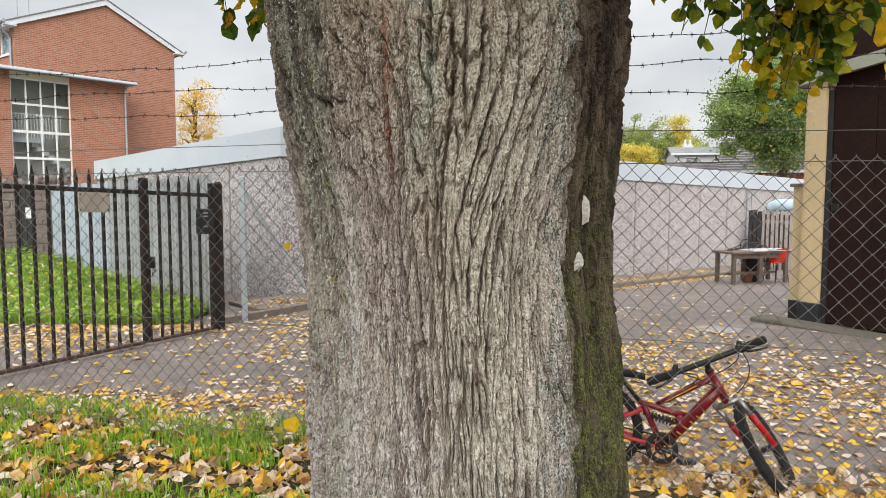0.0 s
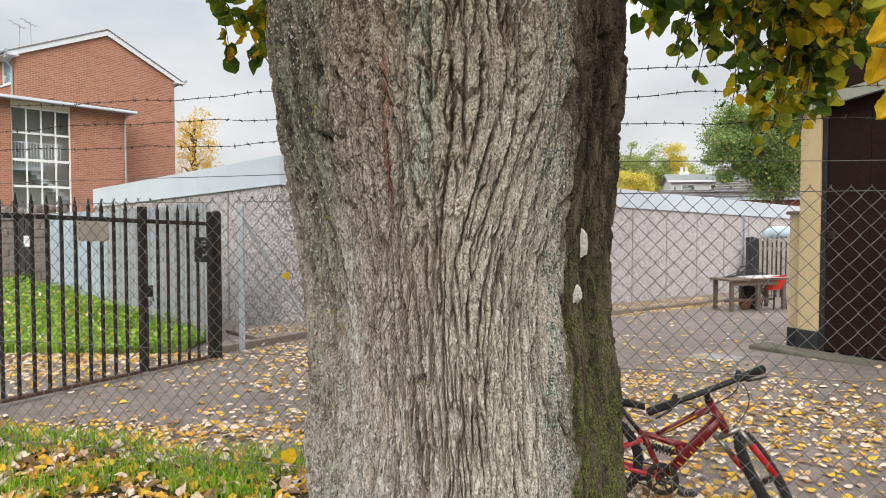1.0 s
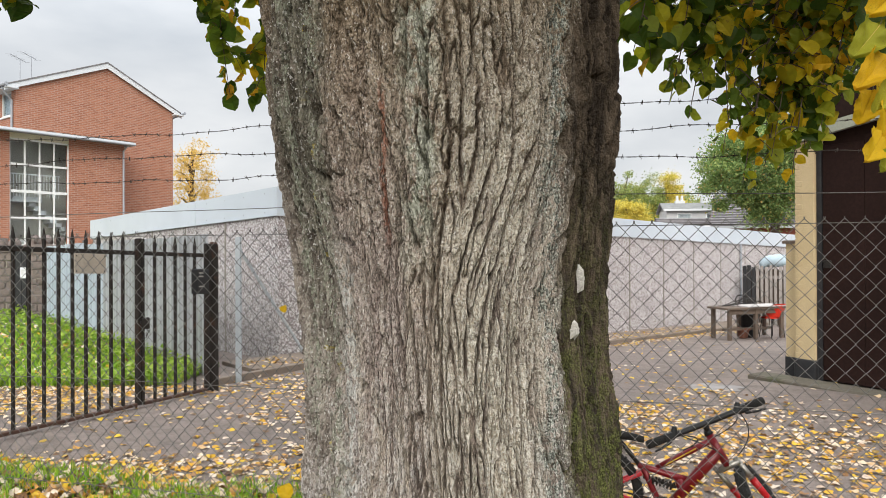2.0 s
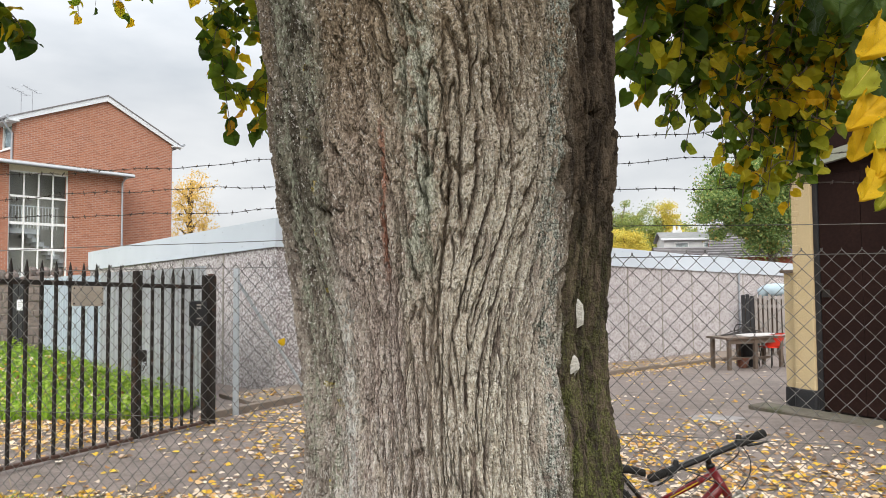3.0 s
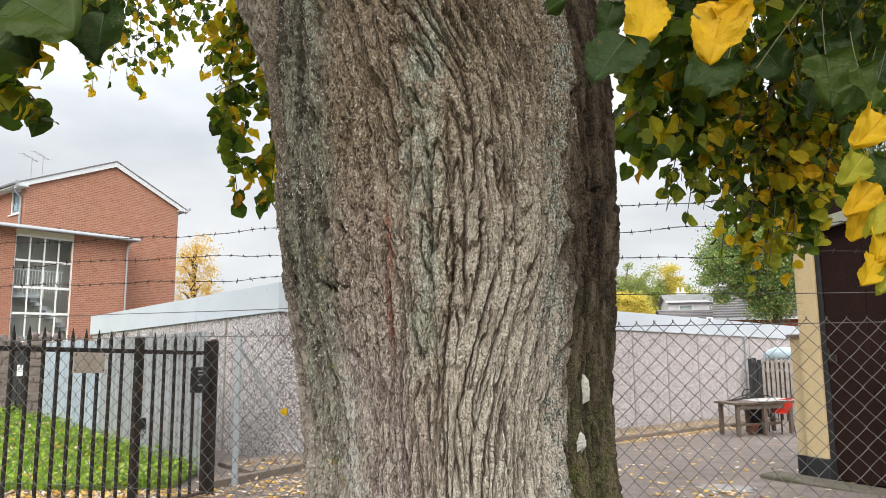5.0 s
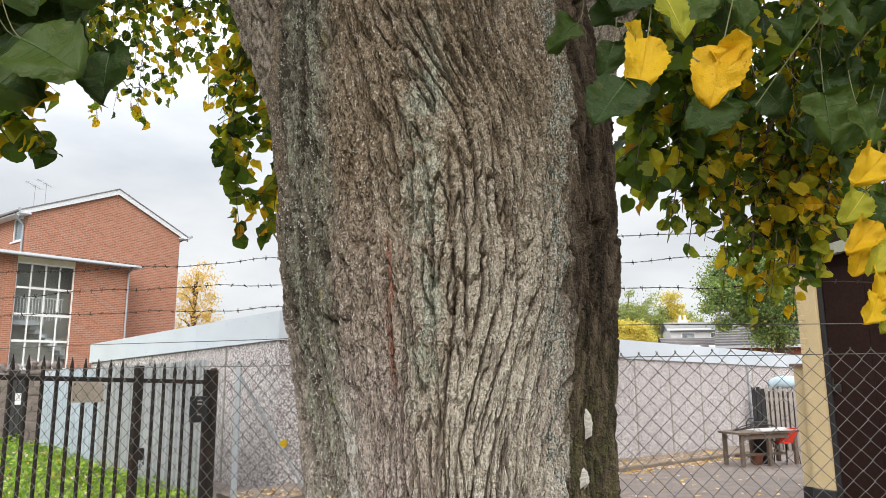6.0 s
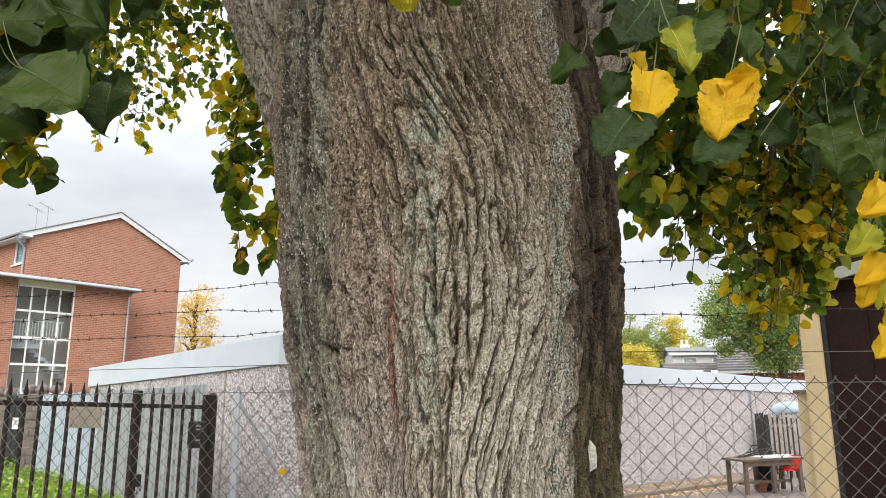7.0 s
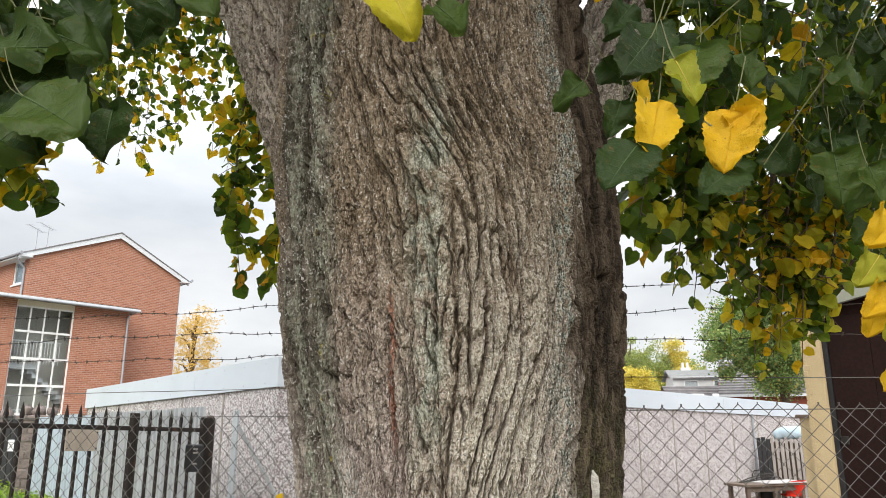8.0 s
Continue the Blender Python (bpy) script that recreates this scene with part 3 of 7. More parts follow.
def build_verge():
    ns, nd = 260, 90
    s = 16 * np.linspace(-1, 1, ns) * (0.35 + 0.65 * np.abs(np.linspace(-1, 1, ns)))
    edge = np.where(s < 0.4, 0.48, 0.48 - 0.4 * step(0.4, 1.0, s)) + 0.16 * (vnoise(s * 2.2, s * 0, 5) - 0.5) + 0.08 * (vnoise(s * 7, s * 0, 6) - 0.5)
    k = np.linspace(0, 1, nd)
    d = edge[:, None] + (-30.0 - edge[:, None]) * (k[None] ** 2.6)
    S = np.repeat(s[:, None], nd, 1)
    X = FENCE_O.x + FENCE_U.x * S + FENCE_N.x * d
    Yv = FENCE_O.y + FENCE_U.y * S + FENCE_N.y * d
    Zv = ground_z(X, Yv) - 0.03 + 0.05 * step(0, 0.1, k)[None] + 0.05 * vnoise(X * 3, Yv * 3, 8) * step(0, 0.15, k)[None] + 0.02 * vnoise(X * 14, Yv * 14, 9)
    me = np_mesh("verge", np.stack([X, Yv, Zv], -1).reshape(-1, 3), grid_faces(ns, nd), M["soil"], True)
    tagged(new("verge", me), "dark earth verge under the fence with grass", "ground", kind="structure")
    # a lawn bank beyond the gate
    n = 90
    a, b = np.meshgrid(np.linspace(-22, -3.42, n), np.linspace(8.9, 24, n))
    b = b + 0.15 * (vnoise(a * 2, b * 0 + 1, 4) - 0.5)
    q = -0.656 * (a + 3.27) - 0.755 * (b - 9.9)
    z = ground_z(a, b) + 0.02 + 0.06 * vnoise(a * 2.5, b * 2.5, 11) - 0.5 * (q < -0.7)
    z = z - 0.06 * step(9.4, 8.9, b)
    me = np_mesh("lawn_bank", np.stack([a, b, z], -1).reshape(-1, 3), grid_faces(n, n), M["lawn"], True)
    tagged(new("lawn_bank", me), "bright green weedy grass bank behind the gate", "lawn", kind="structure")


# ---------- leaves, blades ----------
def rand_dirs(rng, n):
    v = rng.normal(size=(n, 3))
    return v / np.linalg.norm(v, axis=1, keepdims=True)


def norm(v):
    return v / np.maximum(np.linalg.norm(v, axis=-1, keepdims=True), 1e-9)


RIB = [(0, 0, 0), (0, 0.2, -0.01), (0, 0.4, -0.025), (0, 0.6, -0.03), (0, 0.8, -0.05), (0, 1.02, -0.11)]
RIM = [(0.2, -0.13, 0.05), (0.43, 0.04, 0.12), (0.52, 0.28, 0.09), (0.47, 0.54, 0.15), (0.31, 0.78, 0.05), (0.1, 0.94, -0.05)]
LEAF_V = np.array(RIB + [(-x, y - 0.02, z) for x, y, z in RIM] + [(x * 0.96, y + 0.02, z * 1.3 - 0.02) for x, y, z in RIM])
LEAF_F = np.array([(i, i + 1, i + 7, i + 6) for i in range(5)] + [(i + 1, i, i + 12, i + 13) for i in range(5)])
CLUMP_V = np.array([(0, -0.1, 0), (0.45, 0.35, 0.12), (0, 1, 0), (-0.45, 0.35, 0.15)])
CLUMP_F = np.array([(0, 1, 2, 3)])


def scatter(pos, ydir, nrm, size, base_v=LEAF_V, base_f=LEAF_F, curl=None):
    """Vertices and faces of many leaves: each points along ydir, its face towards nrm."""
    n = len(pos)
    ydir = norm(ydir)
    xdir = norm(np.cross(ydir, nrm))
    zdir = np.cross(xdir, ydir)
    B = np.repeat(base_v[None], n, 0).copy()
    if curl is not None:
        B[:, :, 2] *= curl[:, None]
    B *= size[:, None, None]
    V = pos[:, None] + B[..., 0:1] * xdir[:, None] + B[..., 1:2] * ydir[:, None] + B[..., 2:3] * zdir[:, None]
    Fq = base_f[None] + (np.arange(n) * len(base_v))[:, None, None]
    return V.reshape(-1, 3), Fq.reshape(-1, base_f.shape[1])


def join_meshes(name, lots, mat):
    Vs, Fs, k = [], [], 0
    for V, Fq in lots:
        Vs.append(V)
        Fs.append(Fq + k)
        k += len(V)
    return np_mesh(name, np.concatenate(Vs), np.concatenate(Fs), mat)


def build_litter():
    rng = np.random.default_rng(11)
    lots = []

    def drop(x, y, size, tilt, lift=0.006):
        n = len(x)
        yaw = rng.uniform(0, 2 * math.pi, n)
        yd = np.stack([np.cos(yaw), np.sin(yaw), rng.normal(0, tilt, n)], 1)
        up = np.stack([rng.normal(0, tilt, n), rng.normal(0, tilt, n), np.where(rng.random(n) < 0.6, 1.0, -1.0)], 1)
        pos = np.stack([x, y, ground_z(x, y) + lift + rng.uniform(0, 0.012, n)], 1)
        lots.append(scatter(pos, yd, up, size, curl=rng.uniform(0.2, 1.0 + 6 * tilt, n)))

    # thick drifts on the asphalt, by centre, spread and number
    drifts = [(-1.6, 9.3, 0.8, 0.9, 520), (-1.2, 7.4, 0.6, 0.7, 170), (-2.6, 5.15, 0.9, 0.22, 420), (-1.0, 5.2, 0.7, 0.5, 420),
              (1.9, 5.6, 0.9, 0.9, 560), (3.1, 5.9, 0.9, 1.0, 560), (2.9, 4.4, 0.8, 0.5, 110), (1.7, 7.3, 0.5, 0.45, 200), (3.9, 5.0, 0.9, 0.6, 150), (1.4, 4.3, 0.5, 0.5, 200),
              (3.2, 8.2, 0.25, 0.25, 40), (-4.6, 7.9, 0.9, 0.7, 620), (-5.8, 8.5, 1.0, 0.5, 520), (-4.0, 8.75, 0.7, 0.2, 300), (0.4, 6.5, 1.2, 1.5, 420)]
    for cx, cy, sx, sy, n in drifts:
        n = int(n * 1.4)
        drop(rng.normal(cx, sx, n), rng.normal(cy, sy, n), rng.uniform(0.034, 0.066, n), 0.16)
    x, y = rng.uniform(-7, 8, 600), rng.uniform(3.8, 11, 600)
    drop(x, y, rng.uniform(0.045, 0.08, 600), 0.08)
    # along the kerb by the garage and in the yard
    k = rng.uniform(0, 14, 700)
    off = np.abs(rng.normal(0, 0.25, 700)) + 1.25
    drop(-2.7 + 0.739 * k + 0.673 * off, 11.7 + 0.673 * k - 0.739 * off, rng.uniform(0.04, 0.07, 700), 0.2)
    k, off = rng.uniform(-0.9, 14, 1300), rng.uniform(0.05, 1.2, 1300)
    drop(-2.7 + 0.739 * k + 0.673 * off, 11.7 + 0.673 * k - 0.739 * off, rng.uniform(0.04, 0.07, 1300), 0.2, 0.08)
    drop(rng.uniform(0, 8, 160), rng.uniform(9, 17, 160), rng.uniform(0.04, 0.07, 160), 0.15)
    me = join_meshes("fallen_leaves", lots, M["litter"])
    tagged(new("fallen_leaves", me), "fallen yellow, cream and brown lime leaves on asphalt", "leaves", kind="stuff")
    lots.clear()
    s, d = np.concatenate([rng.uniform(-5, 3.0, 3500), rng.uniform(-8, 7, 2600)]), np.concatenate([rng.uniform(-1.3, 0.5, 3500), rng.uniform(-7, -1.2, 2600)])
    x, y = FENCE_U.x * s + FENCE_N.x * d, 3.65 + FENCE_U.y * s + FENCE_N.y * d
    drop(x, y, rng.uniform(0.04, 0.078, 6100), 0.4, 0.05)
    s, d = rng.uniform(-3.6, -0.2, 1000), rng.uniform(-1.2, 0.5, 1000)
    drop(FENCE_U.x * s + FENCE_N.x * d, 3.65 + FENCE_U.y * s + FENCE_N.y * d, rng.uniform(0.04, 0.078, 1000), 0.4, 0.05)
    s, d = rng.uniform(0.4, 2.6, 700), rng.uniform(-1.0, 0.2, 700)
    drop(FENCE_U.x * s + FENCE_N.x * d, 3.65 + FENCE_U.y * s + FENCE_N.y * d, rng.uniform(0.04, 0.075, 700), 0.35, 0.06)
    s, d = rng.uniform(-4.2, -0.3, 500), rng.uniform(-1.2, 0.45, 500)
    drop(FENCE_U.x * s + FENCE_N.x * d, 3.65 + FENCE_U.y * s + FENCE_N.y * d, rng.uniform(0.04, 0.075, 500), 0.45, 0.1)
    x, y = rng.uniform(-12, -3.6, 900), rng.uniform(9.3, 13, 900)
    q = -0.656 * (x + 3.27) - 0.755 * (y - 9.9)
    x, y = x[q > 0.2], y[q > 0.2]
    drop(x, y, rng.uniform(0.04, 0.07, len(x)), 0.4, 0.1)
    me = join_meshes("leaf_litter", lots, M["litter"])
    tagged(new("leaf_litter", me), "dense curled autumn leaves lying on the earth verge", "leaves", kind="stuff")


def blades(rng, x, y, z, h, w, name, label):
    n = len(x)
    yaw, lean = rng.uniform(0, 2 * math.pi, n), rng.normal(0, 0.22, (n, 2))
    side = np.stack([np.cos(yaw), np.sin(yaw), np.zeros(n)], 1) * (w / 2)[:, None]
    base = np.stack([x, y, z], 1)
    mid = base + np.stack([lean[:, 0] * h * 0.4, lean[:, 1] * h * 0.4, h * 0.6], 1)
    tip = base + np.stack([lean[:, 0] * h * 1.6, lean[:, 1] * h * 1.6, h * np.maximum(0.55, 1 - np.abs(lean).sum(1) * 0.6)], 1)
    V = np.stack([base - side, base + side, mid + side * 0.8, mid - side * 0.8, tip + side * 0.1, tip - side * 0.1], 1).reshape(-1, 3)
    Fq = (np.array([(0, 1, 2, 3), (3, 2, 4, 5)])[None] + (np.arange(n) * 6)[:, None, None]).reshape(-1, 4)
    tagged(new(name, np_mesh(name, V, Fq, M["grass"])), label, "grass", kind="stuff")


def build_grass():
    rng = np.random.default_rng(5)
    s, d = np.concatenate([rng.uniform(-7, 0.7, 26000), rng.uniform(-9, 8, 9000)]), np.concatenate([rng.uniform(-1.3, 0.5, 26000), rng.uniform(-8, -1.2, 9000)])
    keep = (vnoise(s * 1.6, d * 2.2, 21) * 0.7 + vnoise(s * 5, d * 5, 22) * 0.3 + 0.16 * np.clip(-s - 1.5, -1, 1)) > 0.51
    s, d = s[keep], d[keep]
    x, y = FENCE_U.x * s + FENCE_N.x * d, 3.65 + FENCE_U.y * s + FENCE_N.y * d
    n = len(x)
    blades(rng, x, y, ground_z(x, y) + 0.02, rng.uniform(0.07, 0.19, n), rng.uniform(0.006, 0.011, n), "verge_grass", "short green grass tufts among fallen leaves")
    x, y = rng.uniform(-16, -3.4, 60000), 9.0 + 9 * rng.random(60000) ** 1.4
    q = -0.656 * (x + 3.27) - 0.755 * (y - 9.9)
    keep = (q > -0.1) & ((vnoise(x * 1.5, y * 1.5, 31) > 0.2) | (y > 9.6))
    x, y = x[keep], y[keep]
    n = len(x)
    h = rng.uniform(0.05, 0.15, n) * (0.5 + vnoise(x * 1.3, y * 1.3, 33))
    blades(rng, x, y, ground_z(x, y) + 0.02, h, rng.uniform(0.01, 0.022, n), "bank_grass", "lush bright green grass and weeds on the bank")
    x, y = rng.uniform(-13, -3.4, 26000), 8.95 + 6.5 * rng.random(26000) ** 1.3
    q = -0.656 * (x + 3.27) - 0.755 * (y - 9.9)
    keep = (q > -0.05) & (vnoise(x * 1.7, y * 1.7, 51) * 0.6 + vnoise(x * 5, y * 5, 52) * 0.4 + 0.35 * (q < 0.9) > 0.47)
    x, y, q = x[keep], y[keep], q[keep]
    n = len(x)
    top = rng.uniform(0.02, 0.12, n) * (0.6 + vnoise(x * 1.9, y * 1.9, 53)) * np.where(q < 0.8, 1.3, 1.0)
    pos = np.stack([x, y, ground_z(x, y) + 0.03 + top], 1)
    V, Fq = scatter(pos, rng.normal(0, 1, (n, 3)) * np.array([1, 1, 0.4]), rng.normal(0, 0.5, (n, 3)) + np.array([0, 0, 1.0]), rng.uniform(0.035, 0.085, n), CLUMP_V, CLUMP_F)
    tagged(new("bank_weeds", np_mesh("bank_weeds", V, Fq, M["weed"])), "leafy green weeds along the sheet fence", "weeds", kind="stuff")


# ---------- trees ----------
def cells(u, v, seed):
    """Distance to the nearest cell edge of a jittered grid, and a random value for each cell."""
    i, j = np.floor(u), np.floor(v)
    f1, f2, idv = np.full(u.shape, 9.0), np.full(u.shape, 9.0), np.zeros(u.shape)

    def h(a, b, k):
        n = (a.astype(np.int64) * 73856093 ^ b.astype(np.int64) * 19349663 ^ (seed * 7 + k) * 83492791) & 0x7FFFFFFF
        n = ((n ^ (n >> 13)) * 1274126177) & 0x7FFFFFFF
        return ((n ^ (n >> 15)) & 0xFFFF) / 65535.0
    for a in (-1, 0, 1):
        for b in (-1, 0, 1):
            ci, cj = i + a, j + b
            r = h(ci, cj, 3)
            dd = np.hypot(ci + 0.5 + 0.8 * (h(ci, cj, 1) - 0.5) - u, cj + 0.5 + 0.9 * (h(ci, cj, 2) - 0.5) - v)
            near = dd < f1
            f2 = np.where(near, f1, np.minimum(f2, dd))
            idv = np.where(near, r, idv)
            f1 = np.where(near, dd, f1)
    return f2 - f1, idv


def pnoise(u, v, seed=0):
    """Gradient noise on arrays, about -0.7 to 0.7."""
    i, j = np.floor(u), np.floor(v)
    a, b = u - i, v - j

    def g(p, q, x, y):
        k = (p.astype(np.int64) * 374761393 + q.astype(np.int64) * 668265263 + seed * 982451653) & 0x7FFFFFFF
        k = ((k ^ (k >> 13)) * 1274126177) & 0x7FFFFFFF
        t = ((k ^ (k >> 16)) & 0xFFFF) * (2 * math.pi / 65536.0)
        return np.cos(t) * x + np.sin(t) * y
    fa, fb = a ** 3 * (a * (a * 6 - 15) + 10), b ** 3 * (b * (b * 6 - 15) + 10)
    lo = g(i, j, a, b) * (1 - fa) + g(i + 1, j, a - 1, b) * fa
    hi = g(i, j + 1, a, b - 1) * (1 - fa) + g(i + 1, j + 1, a - 1, b - 1) * fa
    return lo * (1 - fb) + hi * fb


def bark_relief(u, v, seed, deep=0.02):
    """Relief in metres of long ridges parted by narrow broken cracks; u runs round the stem, v along it, both in metres.
    Also the grain's own running coordinate and how near a spot is to a ridge's crest."""
    run = u + 0.012 * pnoise(u * 7, v * 2.4, seed + 1)
    w = run + 0.005 * pnoise(u * 26, v * 13, seed + 2) + 0.0038 * pnoise(u * 60, v * 52, seed + 3) + 0.0018 * pnoise(u * 150, v * 150, seed + 15)
    A = pnoise(w / 0.038, v / 0.34 + 0.4 * pnoise(u * 11, v * 3, seed + 4), seed + 5)
    B = pnoise(w / 0.021, v / 0.16, seed + 6)
    C = pnoise(w / 0.0105, v / 0.062, seed + 7)
    there = np.clip(2.6 * vnoise(u * 24, v * 11, seed + 9) - 0.75, 0, 1)
    there2 = np.clip(2.6 * vnoise(u * 26, v * 14, seed + 10) - 0.5, 0, 1)
    there3 = np.clip(2.6 * vnoise(u * 50, v * 26, seed + 16) - 0.7, 0, 1)
    crack_a = np.exp(-(A / 0.075) ** 2) * there
    crack_b = np.exp(-(B / 0.06) ** 2) * there2
    crack_c = np.exp(-(C / 0.09) ** 2) * there3
    ridge = np.clip(np.abs(A) / 0.14, 0, 1) ** 0.65
    e, r = cells(w / 0.021, v / 0.085, seed + 11)
    e2, r2 = cells(w / 0.0092 + 0.5 * r, v / 0.021, seed + 12)
    rim, rim2 = np.clip(e / 0.1, 0, 1), np.clip(e2 / 0.14, 0, 1)
    out = deep * (0.55 * ridge + 0.6 * A - 0.8 * crack_a) + 0.3 * deep * (0.6 * np.clip(np.abs(B) / 0.12, 0, 1) + 0.5 * B - 2.5 * crack_b) - 0.0085 * crack_c
    out += 0.006 * (r - 0.5) * (0.5 + 0.5 * ridge) + 0.0046 * (r2 - 0.5) * (0.4 + 0.6 * ridge)
    out -= 0.003 * (1 - rim) * (r > 0.35) + 0.0022 * (1 - rim2)
    out += 0.0013 * pnoise(u / 0.0042, v / 0.006, seed + 17) + 0.009 * pnoise(u * 4, v * 2.5, seed + 13)
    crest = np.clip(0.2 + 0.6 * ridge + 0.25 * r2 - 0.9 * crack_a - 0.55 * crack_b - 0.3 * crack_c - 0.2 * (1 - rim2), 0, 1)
    return out, run, crest


TRUNK = [  # height, radius, centre
    (0.0, 0.60, 0.085), (0.15, 0.52, 0.085), (0.35, 0.46, 0.082), (0.645, 0.438, 0.077), (0.77, 0.435, 0.07), (0.92, 0.431, 0.063), (1.08, 0.423, 0.056), (1.23, 0.419, 0.048),
    (1.38, 0.419, 0.037), (1.53, 0.429, 0.031), (1.66, 0.453, 0.027), (1.80, 0.472, 0.022), (1.95, 0.479, 0.016), (2.11, 0.482, 0.010),
    (2.28, 0.488, -0.004), (2.45, 0.482, -0.02), (2.63, 0.465, -0.03), (2.81, 0.455, -0.035), (3.3, 0.42, -0.02), (4.2, 0.33, 0.0), (5.2, 0.22, 0.05)]


def build_trunk(tree):
    zt, rt, ct = (np.array(c) for c in zip(*TRUNK))
    z = np.concatenate([np.linspace(0, 0.55, 40), np.linspace(0.553, 2.85, 740), np.linspace(2.87, 5.2, 60)])
    a = np.concatenate([np.linspace(-1.38, 1.38, 770), np.linspace(1.43, 2 * math.pi - 1.43, 50)])
    Zs, A = np.meshgrid(z, a, indexing="ij")
    sm = np.ones(41) / 41
    fine = np.linspace(-0.5, 5.7, 1241)
    R = np.interp(Zs, fine, np.convolve(np.interp(fine, zt, rt), sm, "same"))
    C = np.interp(Zs, fine, np.convolve(np.interp(fine, zt, ct), sm, "same"))
    u = 0.45 * A
    # the grain sweeps outwards over the swelling and folds into a V below it
    lean = 0.06 * np.tanh((Zs - 1.5) / 0.2) * np.exp(-((u - 0.16) / 0.27) ** 2) - 0.045 * np.tanh((Zs - 1.55) / 0.24) * np.exp(-((u + 0.36) / 0.24) ** 2)
    lean2 = 0.055 * np.tanh((Zs - 2.25) / 0.18) * np.exp(-((u - 0.1) / 0.3) ** 2)
    deep = 0.026 + 0.023 * np.clip(np.abs(A) - 0.55, 0, 0.5) / 0.5
    h, grain, crest = bark_relief(u - lean + lean2, Zs, 3, deep)
    R = R + h - 0.026 - np.where(A > 0, 0.55, 0.2) * (deep - 0.026) + 0.048 * np.cos(A * 5 + 0.6) * step(0.9, 0.0, Zs)
    V = np.stack([C + R * np.sin(A), -R * np.cos(A), Zs], -1).reshape(-1, 3)
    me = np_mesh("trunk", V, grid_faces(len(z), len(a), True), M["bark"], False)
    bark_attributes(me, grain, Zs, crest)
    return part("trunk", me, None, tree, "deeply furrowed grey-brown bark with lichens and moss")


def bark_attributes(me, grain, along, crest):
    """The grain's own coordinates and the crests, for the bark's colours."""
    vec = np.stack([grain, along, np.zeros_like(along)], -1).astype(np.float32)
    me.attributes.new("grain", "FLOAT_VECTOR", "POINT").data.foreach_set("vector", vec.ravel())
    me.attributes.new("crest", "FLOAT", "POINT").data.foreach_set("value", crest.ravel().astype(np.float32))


def bark_limb(name, pts, rads, tree, seed, res=0.0066, deep=0.022, mat="bark_plain"):
    """A limb along smooth points with the same bark."""
    pts = [Vector(p) for p in pts]
    tt = np.linspace(0, len(pts) - 1, 60)
    P = np.stack([np.interp(tt, range(len(pts)), [p[i] for p in pts]) for i in range(3)], 1)
    for _ in range(12):
        P[1:-1] = (P[:-2] + 2 * P[1:-1] + P[2:]) / 4
    L = np.concatenate([[0], np.cumsum(np.linalg.norm(np.diff(P, axis=0), axis=1))])
    n = int(L[-1] / (res * 1.6))
    s = np.concatenate([np.linspace(0, 0.42, n // 2 + n // 4, endpoint=False), np.linspace(0.42, 1, n // 6)]) * L[-1]
    n = len(s)
    C = np.stack([np.interp(s, L, P[:, i]) for i in range(3)], 1)
    r = np.interp(s / L[-1], np.linspace(0, 1, len(rads)), rads)
    T = norm(np.gradient(C, axis=0))
    X = norm(np.cross(T, np.array([[0, 1.0, 0.05]])))
    Yd = np.cross(T, X)
    k = max(24, int(2 * math.pi * max(rads) / res))
    a = np.linspace(0, 2 * math.pi, k, endpoint=False)
    run = s[:, None] + a[None] * 0
    relief = bark_relief(a[None] * np.mean(rads) + s[:, None] * 0, run, seed, deep)
    rr = r[:, None] + relief[0] - deep * 0.7
    V = C[:, None] + rr[..., None] * (np.cos(a)[None, :, None] * X[:, None] + np.sin(a)[None, :, None] * Yd[:, None])
    me = np_mesh(name, V.reshape(-1, 3), grid_faces(n, k, True), M[mat], False)
    bark_attributes(me, relief[1], run, relief[2])
    return part(name, me, None, tree)


def bez(p0, p1, p2, n):
    t = np.linspace(0, 1, n)[:, None]
    return (1 - t) ** 2 * np.array(p0) + 2 * t * (1 - t) * np.array(p1) + t * t * np.array(p2)


